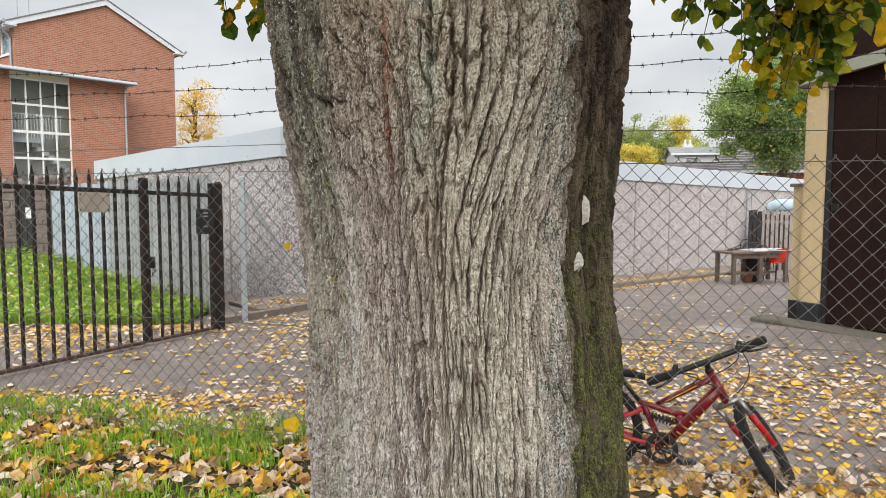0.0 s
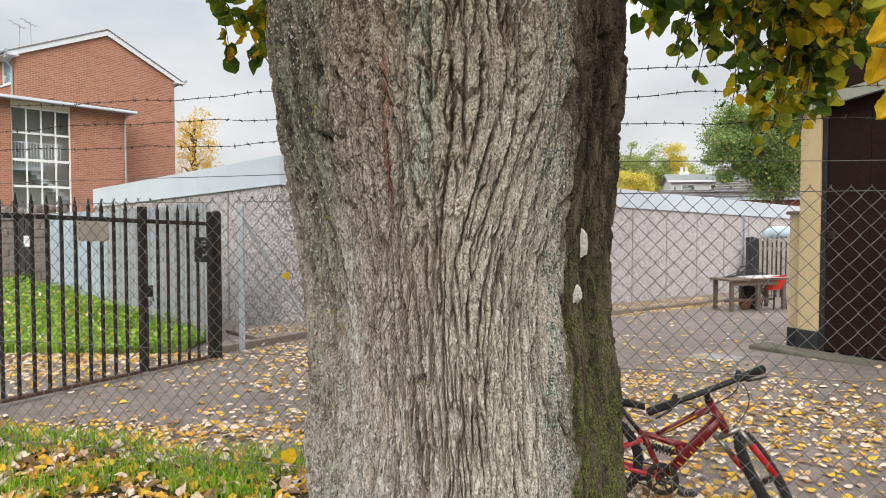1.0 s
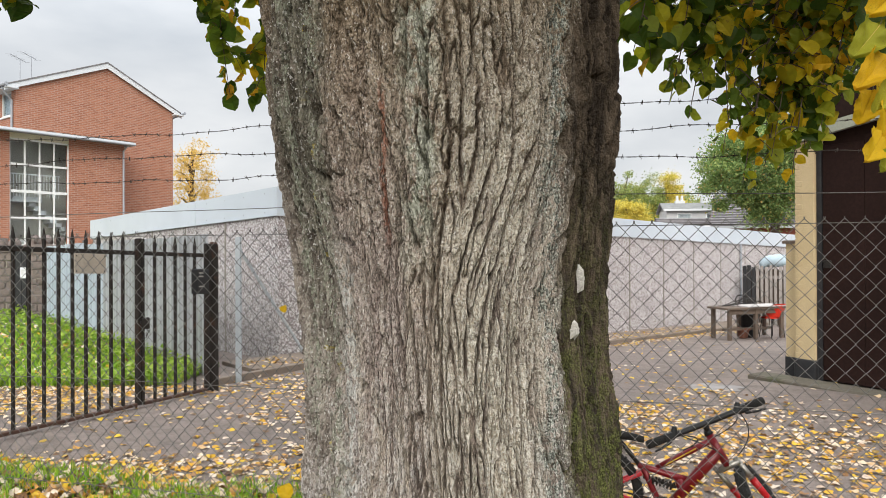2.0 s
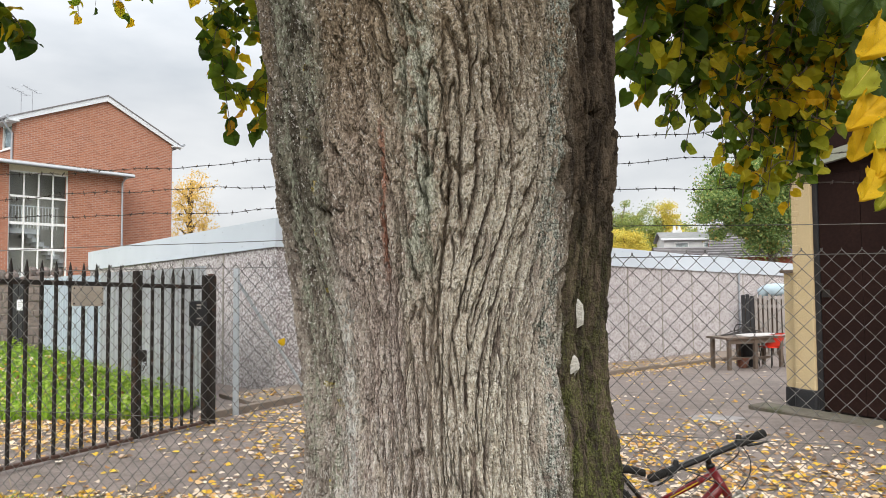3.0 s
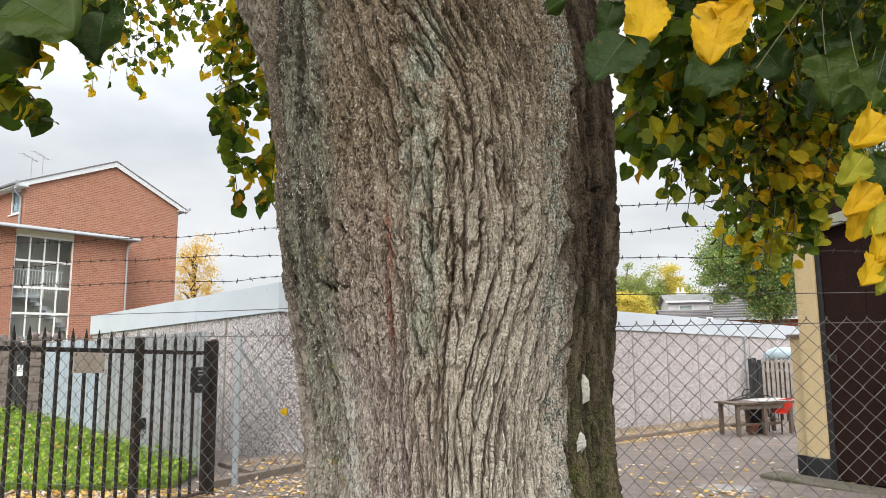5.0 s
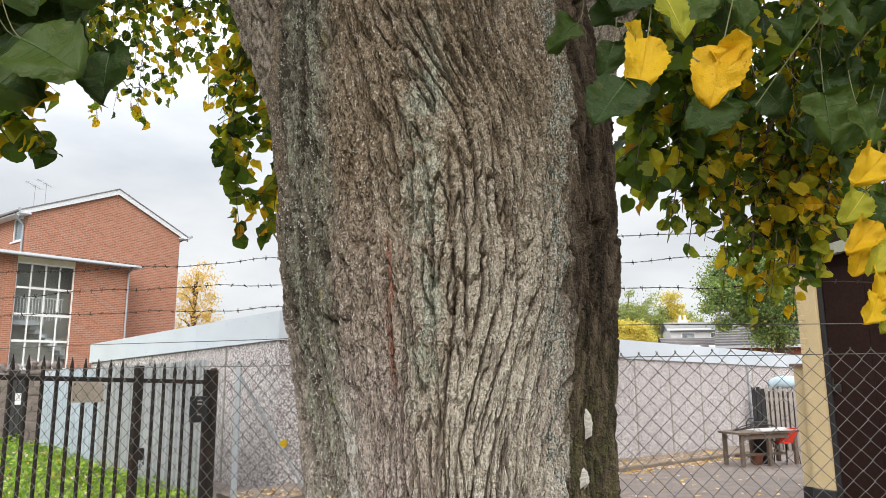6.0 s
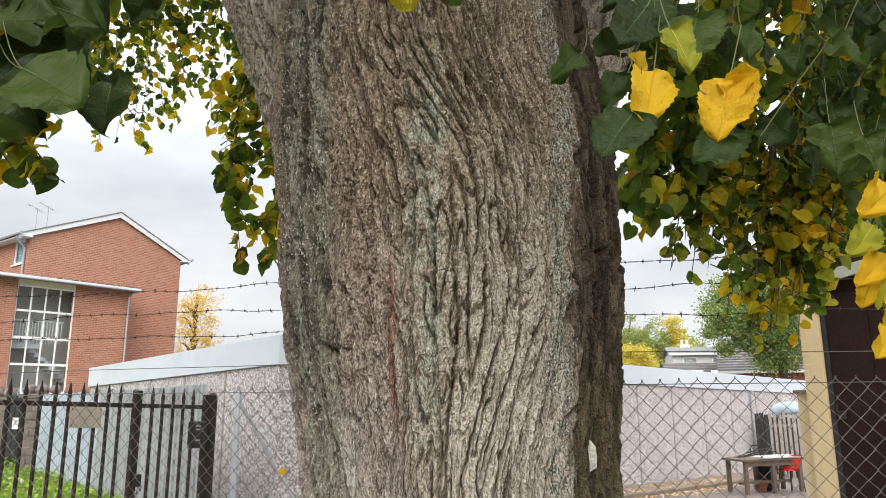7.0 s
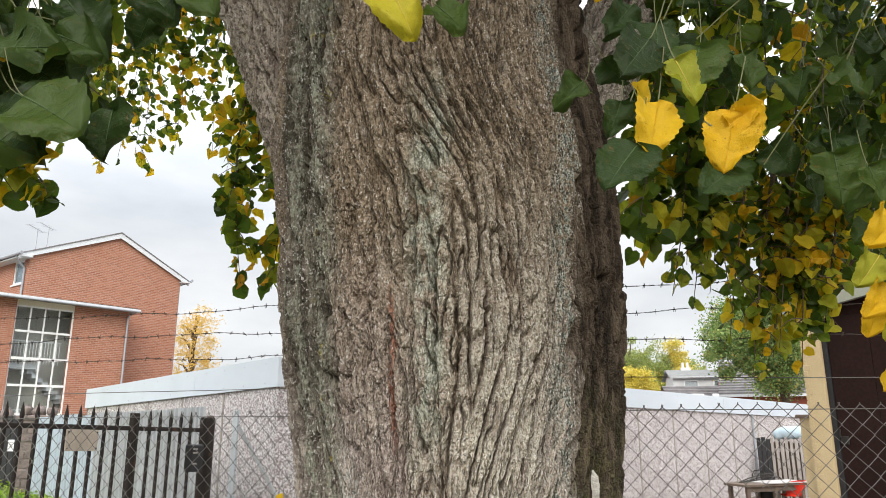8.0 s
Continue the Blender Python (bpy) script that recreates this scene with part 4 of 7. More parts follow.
def sprig(rng, root, tip, twigs, lots_g, lots_y, n_side=7, side=0.3, leaf=0.07, gap=0.045, yellow=0.2, thick=0.006):
    """A drooping leafy shoot from root to tip, with side shoots."""
    root, tip = np.array(root), np.array(tip)
    span = np.linalg.norm(tip - root)
    midp = (root + tip) / 2 + np.array([0, 0, 0.18 * span]) + rng.normal(0, 0.05 * span, 3)
    main = bez(root, midp, tip, 14)
    twigs.tube(main, list(np.linspace(thick, 0.0012, 14)), 5)
    lines = [(main, 0.15)]
    for k in range(n_side):
        f = 0.2 + 0.75 * (k + rng.random()) / n_side
        p = main[int(f * 13)]
        out = rng.normal(0, 1, 3) * np.array([1, 1, 0.35])
        out = out / np.linalg.norm(out)
        e = p + out * side * rng.uniform(0.5, 1.1) * (1.1 - 0.5 * f) + np.array([0, 0, -side * rng.uniform(0.05, 0.6)])
        ln = bez(p, (p + e) / 2 + np.array([0, 0, 0.12 * side]), e, 8)
        twigs.tube(ln, list(np.linspace(thick * 0.45, 0.0009, 8)), 4)
        lines.append((ln, 0.0))
    for ln, start in lines:
        L = np.sum(np.linalg.norm(np.diff(ln, axis=0), axis=1))
        n = max(3, int(L / gap))
        f = start + (1 - start) * (np.arange(n) + rng.random(n)) / n
        pos = np.stack([np.interp(f * (len(ln) - 1), range(len(ln)), ln[:, i]) for i in range(3)], 1)
        yd = rng.normal(0, 0.6, (n, 3)) + np.array([0, 0, -0.85])
        pos = pos + norm(yd) * leaf * 0.25
        nr = rand_dirs(rng, n) + np.array([0, 0, 0.4])
        size = leaf * rng.uniform(0.65, 1.2, n)
        yel = rng.random(n) < yellow * (0.3 + 0.95 * f)
        curl = rng.uniform(0.3, 2.4, n)
        for sel, lots in ((yel, lots_y), (~yel, lots_g)):
            if sel.any():
                lots.append(scatter(pos[sel], yd[sel], nr[sel], size[sel], curl=curl[sel]))


def near_leaf_mesh(seed, veins=True):
    """A large heart-shaped leaf with a toothed edge, folded on its midrib, and its stalk."""
    rng = random.Random(seed)
    g = Geo()
    n, cols = 22, 4
    fold, droop, skew = rng.uniform(0.1, 0.4), rng.uniform(0.1, 0.5), rng.uniform(-0.12, 0.12)
    for sgn in (-1, 1):
        vs = []
        for i in range(n + 1):
            t = i / n
            half = 0.53 * max(0.0, math.sin(math.pi * t ** 0.66)) ** 0.58 * (1 - 0.1 * t)
            half *= (1 + (0.045 if i % 2 else -0.035)) * (1 + 0.07 * math.sin(5.0 * t + seed * 1.7 + sgn))
            for c in range(cols + 1):
                f = c / cols
                x = sgn * half * f + skew * t * t
                yv = t - 0.2 * f ** 1.5 * (1 - t) ** 3 * min(1, 5 * t)
                z = fold * half * f + 0.12 * math.sin(8 * t + 3 * f + seed * 1.9 + sgn) * f + 0.05 * math.sin(17 * t + seed * 3.1 - sgn) * f * f - droop * t * t * 0.4
                vs.append((x, yv, z))
        fs = []
        for i in range(n):
            for c in range(cols):
                q = (i * (cols + 1) + c, i * (cols + 1) + c + 1, (i + 1) * (cols + 1) + c + 1, (i + 1) * (cols + 1) + c)
                fs.append(q if sgn > 0 else q[::-1])
        g.add(vs, fs)
    blade_faces = len(g.f)
    edge = {}
    for sgn, k0 in ((-1, 0), (1, (n + 1) * (cols + 1))):
        for i in range(n + 1):
            for c in range(cols + 1):
                edge[(sgn, i, c)] = Vector(g.v[k0 + i * (cols + 1) + c])
    up = Vector((0, 0, 0.006))
    g.tube([edge[(1, i, 0)] + up for i in range(0, n + 1, 2)], [0.014 - 0.0006 * i for i in range(0, n + 1, 2)], 4)
    for i in (0, 3, 6, 9, 12, 15) if veins else ():
        for sgn in (-1, 1):
            g.tube([edge[(sgn, i, 0)] + up, edge[(sgn, min(n, i + 1), 2)] + up, edge[(sgn, min(n, i + 3), 4)]], [0.004, 0.003, 0.001], 3, False)
    return g, blade_faces


def leafy_crown(rng, centre, radii, n_clumps, per, size, clump):
    """Leaves of a far crown, in uneven clumps with gaps."""
    d = rand_dirs(rng, n_clumps)
    rad = rng.uniform(0.35, 1.0, n_clumps) ** 0.6 * (0.8 + 0.4 * rng.random(n_clumps))
    cs = np.array(centre) + d * rad[:, None] * np.array(radii)
    sz = clump * rng.uniform(0.5, 1.25, n_clumps)
    pos = (cs[:, None] + rng.normal(0, 1, (n_clumps, per, 3)) * sz[:, None, None] * np.array([0.5, 0.5, 0.36])).reshape(-1, 3)
    n = len(pos)
    return scatter(pos, rng.normal(0, 1, (n, 3)) + np.array([0, 0, -0.4]), rand_dirs(rng, n) + np.array([0, 0, 0.6]), size * rng.uniform(0.6, 1.3, n), CLUMP_V, CLUMP_F), cs


def build_far_tree(name, label, x, y, base, top, width, crown_base, mats, seed, clumps=90, per=90, leaf=0.28, clump=1.2, category="tree"):
    rng = np.random.default_rng(seed)
    tree = thing(name, label, category, at=pose(x, y, base))
    h = top - base
    g = Geo()
    r0 = 0.035 * h
    g.tube([(0, 0, -0.2), (0.02 * h, 0, 0.3 * h), (-0.01 * h, 0.02 * h, 0.6 * h), (0, 0, 0.92 * h)], [r0, r0 * 0.75, r0 * 0.45, r0 * 0.12], 9)
    part("trunk", g, M["twig"], tree, smooth=True)
    lots = []
    cz, rz = (crown_base + top) / 2 - base, (top - crown_base) / 2
    share = clumps // len(mats)
    for k, mat in enumerate(mats):
        off = np.array([(k - (len(mats) - 1) / 2) * width * 0.35, 0, 0])
        lot, cs = leafy_crown(rng, np.array([0, 0, cz]) + off, (width * (0.5 if len(mats) == 1 else 0.36), width * 0.4, rz), share, per, leaf, clump)
        part("crown", join_meshes("crown", [lot], M[mat]), None, tree, kind="stuff")
        g = Geo()
        for c in cs[:: max(1, len(cs) // 14)]:
            st = np.array([0, 0, max(0.25 * h, min(0.8 * h, c[2] - 0.3 * rz))])
            g.tube(bez(st, (st + c) / 2 + np.array([0, 0, 0.05 * h]), c, 6), list(np.linspace(r0 * 0.35, r0 * 0.05, 6)), 5)
        part("limb", g, M["twig"], tree)
    return tree

# ---------- near chain-link fence ----------
def build_fence():
    fence = thing("chain_link_fence", "rusting chain-link fence topped with barbed wire", "fence", at=frame_of((FENCE_O.x, FENCE_O.y, 0), FENCE_U.x, FENCE_U.y))
    s, v, rows, top = 0.0845, 0.0885, 18, 1.70
    g = Geo()
    pts = []
    for i in range(2 * rows + 1):
        side = 1 if i % 2 else -1
        z = top - 0.012 - i * v / 2
        pts += [(side * (s / 4 + 0.0015), side * 0.003, z)]
    g.tube([(-s / 4 - 0.003, -0.004, top - 0.003)] + pts, 0.0024, 5)
    wire = g.mesh("mesh_wire", M["wire"])
    rng = random.Random(4)
    for k in range(-132, 104):
        ob = part("mesh_wire", wire, None, fence)
        ob.matrix_basis = pose(k * s / 2 + rng.uniform(-0.002, 0.002), 0.004 * math.sin(k * 0.4), 0.004 * math.sin(k * 0.23) - FALL * FENCE_U.y * k * s / 2, 0, 0, 180 * (k % 2))
    g2 = Geo()
    for name, z, sag in (("line_wire", 1.668, 0.004), ("line_wire", 0.80, 0.006), ("line_wire", 0.16, 0.0), ("smooth_wire", 1.83, 0.008)):
        g2 = Geo()
        xs = np.linspace(-5.6, 4.4, 60)
        g2.tube([(x, 0.006, z - FALL * FENCE_U.y * x + sag * math.sin(x * 2.1) - 0.012 * (1 - math.cos(x * 1.3)) * (name == "smooth_wire")) for x in xs], 0.0022, 5)
        part(name, g2, M["wire"], fence)
    for z, seed in ((2.005, 1), (2.135, 2), (2.285, 3)):
        g2 = Geo()
        r2 = random.Random(seed)
        ph = r2.uniform(0, 6)
        xs = np.linspace(-5.6, 4.4, 260)

        def at(x, z=z, ph=ph):
            return z - FALL * FENCE_U.y * x + 0.012 * math.sin(x * 1.9 + ph) + 0.006 * math.sin(x * 7 + ph * 2) + 0.003 * math.sin(x * 17 + ph)
        for tw in (0, math.pi):
            g2.tube([(x, 0.02 + 0.0022 * math.cos(x * 120 + tw), at(x) + 0.0022 * math.sin(x * 120 + tw)) for x in xs], 0.0012, 4)
        x = -5.5
        while x < 4.4:
            z0 = at(x)
            for k in range(2):
                a = r2.uniform(0, math.pi)
                d = Vector((0.006 * r2.uniform(-1, 1), math.cos(a) * 0.014, math.sin(a) * 0.014))
                c = Vector((x + 0.004 * k, 0.02, z0))
                g2.tube([c - d, c + d], 0.0016, 4)
            g2.tube([(x - 0.005, 0.02, z0), (x + 0.007, 0.02, z0)], 0.0029, 5)
            x += r2.uniform(0.078, 0.092)
        part("barbed_wire", g2, M["barb"], fence, "rusty twisted strand with barbs")
    for x in (-5.6, 0.12, 4.4):
        g = Geo()
        g.soft_box((x - 0.03, 0.02, -0.1), (x + 0.03, 0.075, 2.45), 0.006)
        part("fence_post", g, M["concrete"], fence)
    # one leaf caught in the mesh
    return fence


# ---------- gate ----------
def build_gate():
    at = frame_of((GATE_O.x, GATE_O.y, 0), GATE_U.x, GATE_U.y)  # local x runs from the hinge post towards the open side
    g = Geo()
    g.soft_box((-0.11, -0.045, -0.05), (-0.015, 0.045, 1.83), 0.012)
    post = part("hinge_post", g, M["gate_paint"], None, smooth=False)
    post.matrix_world = sited(at)
    tagged(post, "dark painted steel hinge post of the gate", "gate post")
    g = Geo()
    g.tube([(-0.062, 0.0, 1.83), (-0.062, 0, 1.85)], [0.05, 0.035], 10)
    part("post_cap", g, M["gate_rust"], post)
    lay = sheared(GATE_U.y)
    spots = [0.27, 0.43, 0.59, 0.75, 0.90]
    gates = ((0.06, 1.07, spots), (1.165, 4.6, [1.345 + 0.153 * k for k in range(21)]))
    for k, (x0, x1, bars) in enumerate(gates):
        leaf = thing("palisade_gate", "dark brown spear-topped steel gate, closed and chained" if k == 0 else "dark brown spear-topped steel gate leaf with a board", "gate", "gate leaves", at=at)
        for z, high, mat, nm in ((1.66, 0.045, "gate_paint", "top_rail"), (0.03, 0.034, "gate_rust", "bottom_rail")):
            g = Geo()
            g.soft_box((x0, -0.025, z), (x1, 0.025, z + high), 0.006, lay)
            part(nm, g, M[mat], leaf)
        g = Geo()
        g.box((-0.011, -0.014, 0.05), (0.011, 0.014, 1.76))
        zs = [(1.76, 0.013, 0.016), (1.785, 0.0145, 0.014), (1.80, 0.0125, 0.012), (1.89, 0.002, 0.002)]
        for (za, wa, da), (zb, wb, db) in zip(zs, zs[1:]):
            g.add([(-wa, -da, za), (wa, -da, za), (wa, da, za), (-wa, da, za), (-wb, -db, zb), (wb, -db, zb), (wb, db, zb), (-wb, db, zb)],
                  [(0, 1, 5, 4), (1, 2, 6, 5), (2, 3, 7, 6), (3, 0, 4, 7), (4, 5, 6, 7), (3, 2, 1, 0)])
        bar = g.mesh("picket", M["gate_paint"])
        for x in bars:
            ob = part("picket", bar, None, leaf)
            ob.matrix_basis = Matrix.Translation((x, 0.0, -FALL * GATE_U.y * x))
        xs = 1.092 if k == 0 else 1.142
        g = Geo()
        g.soft_box((xs - 0.022, -0.03, 0.04), (xs + 0.022, 0.03, 1.84), 0.006, lay)
        part("gate_stile", g, M["gate_paint"], leaf)
        if k == 0:
            g = Geo()
            g.soft_box((0.035, -0.025, 0.03), (0.09, 0.025, 1.83), 0.006, lay)
            part("hinge_stile", g, M["gate_paint"], leaf)
            g = Geo()
            g.tube([(xs + 0.03, -0.05, -0.02), (xs + 0.03, -0.05, 0.5)], 0.009, 6)
            part("drop_bolt", g, M["gate_rust"], leaf)
            g = Geo()
            for i in range(9):
                a = i * 0.7
                g.ring((1.10 + 0.05 * math.cos(a), 0.06 + 0.01 * (i % 2), 0.97 - 0.022 * i), (math.sin(i), math.cos(i), 0.4), 0.016, 0.004, 10, 5)
            part("chain", g, M["dark_steel"], leaf)
            g = Geo()
            g.soft_box((1.05, 0.05, 0.90), (1.15, 0.085, 1.02), 0.01)
            part("padlock", g, M["dark_steel"], leaf)
            g = Geo()
            g.soft_box((0.16, 0.03, 1.22), (0.37, 0.13, 1.52), 0.012, lay)
            box = part("lock_box", g, M["black_plastic"], leaf, "black plastic lock box")
            for z in (1.46, 1.42, 1.30):
                part("print_bar", Geo().box((0.27, 0.131, z), (0.345, 0.133, z + 0.018), lay), M["grey_text"], box)
        else:
            g = Geo()
            g.soft_box((1.60, 0.03, 1.46), (1.97, 0.045, 1.66), 0.004, lay)
            board = part("sign_board", g, M["sign_board"], leaf, "blank weathered board")
            for x in (1.62, 1.95):
                for z in (1.485, 1.635):
                    g = Geo()
                    g.tube([lay @ Vector((x, 0.044, z)), lay @ Vector((x, 0.05, z))], 0.008, 6)
                    part("bolt", g, M["dark_steel"], board)


# ---------- far fence post, kerbs, garage ----------
def build_garage():
    base, wall_top, roof_top = -0.35, 2.45, 2.925
    garage = thing("garage_block", "long low prefabricated garage with pebbledash panels and white fascia", "garage", at=Matrix.Translation((GAR_O.x, GAR_O.y, 0)))
    for which, (u, back, length) in enumerate(((GAR_U, GAR_B, 23.5), (GAR_B, GAR_U, 9.6))):
        m = Matrix(((u.x, back.x, 0, 0), (u.y, back.y, 0, 0), (-FALL * u.y, -FALL * back.y, 1, 0), (0, 0, 0, 1)))
        w = 1.775
        x, k = (0.125 if which else 0.0), 0
        while x < length - 0.05:
            x1 = min(length, x + w)
            g = Geo()
            g.box((x + (0.04 if k else 0.0), 0.0, base), (x1 - 0.005, 0.12, wall_top), m)
            if which:
                g.f = [f[::-1] for f in g.f]
            part("panel", g, M["pebble_a"], garage)
            if k:
                g = Geo()
                g.box((x - 0.005, -0.012, base), (x + 0.04, 0.1, wall_top), m)
                if which:
                    g.f = [f[::-1] for f in g.f]
                part("joint_strip", g, M["concrete"], garage)
            x, k = x1, k + 1
        x, k = (0.003 if which else -0.05), 0
        while x < length:
            x1 = min(length + 0.02, x + 3.1)
            g = Geo()
            g.box((x, -0.05 - 0.004 * (k % 2), wall_top - 0.01), (x1 + 0.012, 0.0, roof_top), m)
            if which:
                g.f = [f[::-1] for f in g.f]
            fascia = part("fascia", g, M["white_metal"], garage, "white sheet-metal fascia")
            for a in np.arange(x + 0.35, x1, 0.75):
                for z in (wall_top + 0.06, roof_top - 0.09):
                    part("rivet", Geo().tube([m @ Vector((a, -0.052, z)), m @ Vector((a, -0.058, z))], 0.009, 6), M["gutter"], fascia)
            x, k = x1, k + 1
    a, b = GAR_U * 23.5, GAR_B * 9.6
    g = Geo()
    zr = roof_top - 0.06
    corners = [(p.x, p.y, zr - FALL * p.y) for p in (a * 0, a, a + b, b)]
    g.add(corners + [(x, y, z + 0.02) for x, y, z in corners],
          [(3, 2, 1, 0), (4, 5, 6, 7)])
    part("roof", g, M["flat_roof"], garage)
    m = Matrix(((GAR_U.x, GAR_B.x, 0, 0), (GAR_U.y, GAR_B.y, 0, 0), (-FALL * GAR_U.y, -FALL * GAR_B.y, 1, 0), (0, 0, 0, 1)))
    g = Geo()
    g.box((0, 9.5, base), (23.5, 9.6, wall_top), m).box((23.4, 0.15, base), (23.5, 9.45, wall_top), m)
    part("rear_wall", g, M["pebble_a"], garage)
    g = Geo()
    g.tube([m @ Vector((17.35, -0.05, -0.3)), m @ Vector((17.35, -0.05, 2.45))], 0.035, 8)
    part("downpipe", g, M["gutter"], garage)

    # raised concrete strip with its kerb, by the garage's long side
    k0 = frame_of((GAR_O.x, GAR_O.y, 0), GAR_U.x, GAR_U.y)
    g = Geo()
    n = 14
    for i in range(n):
        x0, x1 = -1.0 + i * 1.4, -1.0 + (i + 1) * 1.4 - 0.012
        p = k0 @ Vector(((x0 + x1) / 2, -1.1, 0))
        z = float(ground_z(p.x, p.y))
        g.soft_box((x0, -1.22, z - 0.2), (x1, -1.1, z + 0.1), 0.012, k0)
    setting("kerb", g, M["kerb"], "weathered concrete kerb edging along the garage", "kerb")
    g = Geo()
    for i in range(n):
        x0, x1 = -1.0 + i * 1.4, -1.0 + (i + 1) * 1.4
        p = k0 @ Vector(((x0 + x1) / 2, -1.1, 0))
        z = float(ground_z(p.x, p.y))
        g.box((x0, -1.1, z - 0.2), (x1, -0.002, z + 0.07), k0)
    setting("garage_strip", g, M["kerb"], "leaf-strewn concrete strip beside the garage", "pavement")
    # edging board between gate post and garage
    k1 = sited(frame_of((-2.93, 9.02, 0), 0.46, 0.888)) @ sheared(0.888)
    g = Geo()
    g.soft_box((0, -0.03, -0.1), (2.1, 0.06, 0.1), 0.01, k1)
    setting("edging", g, M["kerb"], "low brown concrete edging under the far fence", "kerb")


def build_strut_post():
    ob = thing("fence_post", "galvanised steel fence post with a slanting brace", "fence post", at=pose(-2.70, 9.36, 0))
    g = Geo()
    g.soft_box((-0.034, -0.034, 0), (0.034, 0.034, 1.955), 0.008)
    part("post", g, M["galv"], ob)
    g = Geo()
    g.tube([(0.02, 0.0, 1.78), (0.75, 1.05, 0.12)], 0.024, 8)
    part("brace", g, M["galv"], ob)
    for z in (1.87, 1.2, 0.92):
        g = Geo()
        g.tube([(-0.04, -0.02, z), (0.05, -0.02, z)], 0.007, 6)
        part("bolt", g, M["dark_steel"], ob)


def build_sheet_fence():
    a, b = Vector((-3.27, 9.9)), Vector((-7.72, 13.77))
    d = (b - a)
    L = d.length
    fence = thing("corrugated_fence", "corrugated metal sheet fence, pale blue and galvanised", "fence", at=frame_of((a.x, a.y, 0), d.x, d.y))
    n = 7
    w = L / n
    for k in range(n):
        pitch = 0.115
        vs, fs = [], []
        cols = 49
        for i in range(cols):
            x = w * i / (cols - 1) + k * w
            ph = (x / pitch) % 1
            y = 0.022 * (1 if ph < 0.38 else (-1 if 0.5 < ph < 0.88 else (1 - (ph - 0.38) / 0.06 if ph < 0.5 else -1 + (ph - 0.88) / 0.06)))
            drop = -FALL * d.y / L * x
            top = 2.03 + drop + 0.012 * (k % 2) - 0.02 * (k % 3 == 1)
            vs += [(x, y + 0.003 * (k % 2), drop - 0.1), (x, y + 0.003 * (k % 2), top), (x, y - 0.004 + 0.003 * (k % 2), drop - 0.1), (x, y - 0.004 + 0.003 * (k % 2), top)]
        for i in range(cols - 1):
            p, q = 4 * i, 4 * i + 4
            fs += [(p, q, q + 1, p + 1), (p + 2, p + 3, q + 3, q + 2), (p + 1, q + 1, q + 3, p + 3)]
        g = Geo().add(vs, fs)
        part("sheet", g, M["corr_blue" if k * w > L * 0.47 else "corr_grey"], fence, "pale blue sheet" if k * w > L * 0.47 else "galvanised sheet")
    g = Geo()
    g.box((-0.02, -0.1, 1.6), (L, -0.05, 1.68), sheared(d.y / L))
    part("fence_rail", g, M["old_wood"], fence)
    # stone pillars with a dark gate between them
    rng = random.Random(9)
    for px, py, boulders in ((-8.02, 14.05, (-0.12, 0.1, 0.33)), (-8.84, 14.35, (-0.11, 0.11))):
        pil = thing("stone_pillar", "rough stone gate pillar with a boulder cap", "pillar", "stone pillars", at=pose(px, py, 0.6, 0, 0, 12))
        z, row = 0.0, 0
        while z < 1.32:
            h = rng.uniform(0.12, 0.2)
            for cx, wd in (((-0.075, 0.15), (0.075, 0.15)) if row % 3 == 1 else ((0.0, 0.3),)):
                g = Geo()
                j = [rng.uniform(-0.014, 0.014) for _ in range(4)]
                g.soft_box((cx - wd / 2 + j[0], -0.17 + j[1], z), (cx + wd / 2 + j[2] - 0.012, 0.17 + j[3], z + h - 0.014), 0.022)
                part("stone", g, M["stone"], pil)
            z += h
            row += 1
        part("mortar_core", Geo().box((-0.13, -0.14, 0), (0.12, 0.14, z)), M["concrete"], pil)
        g = Geo()
        g.soft_box((boulders[0] - 0.14, -0.2, z), (boulders[-1] + 0.13, 0.2, z + 0.075), 0.02)
        part("cap_slab", g, M["stone"], pil)
        for cx in boulders:
            vs, fs = [], []
            size, squash = rng.uniform(0.1, 0.125), rng.uniform(0.85, 1.2)
            for i in range(7):
                for k in range(10):
                    a1, a2 = math.pi * i / 6, 2 * math.pi * k / 10
                    r = size * rng.uniform(0.84, 1.12)
                    vs.append((cx + r * 1.05 * math.sin(a1) * math.cos(a2), r * 1.2 * math.sin(a1) * math.sin(a2), z + 0.15 + r * squash * math.cos(a1)))
            for i in range(6):
                fs += [(i * 10 + k, i * 10 + (k + 1) % 10, (i + 1) * 10 + (k + 1) % 10, (i + 1) * 10 + k) for k in range(10)]
            part("cap_stone", Geo().add(vs, fs), M["stone"], pil)
    gate = thing("side_gate", "dark wooden side gate with a white paper notice", "gate", at=pose(-8.68, 14.2, 0.62))
    for i in range(5):
        g = Geo()
        g.soft_box((-0.02 + i * 0.105, -0.02, 0), (0.08 + i * 0.105, 0.02, 1.45), 0.006)
        part("board", g, M["black_paint"], gate)
    g = Geo()
    g.soft_box((0.17, -0.03, 0.78), (0.29, -0.022, 1.0), 0.002)
    n = part("notice", g, M["paper"], gate, "white paper notice")
    for z in (0.94, 0.90, 0.86):
        part("print_bar", Geo().box((0.19, -0.0325, z), (0.27, -0.0312, z + 0.012)), M["grey_text"], n)


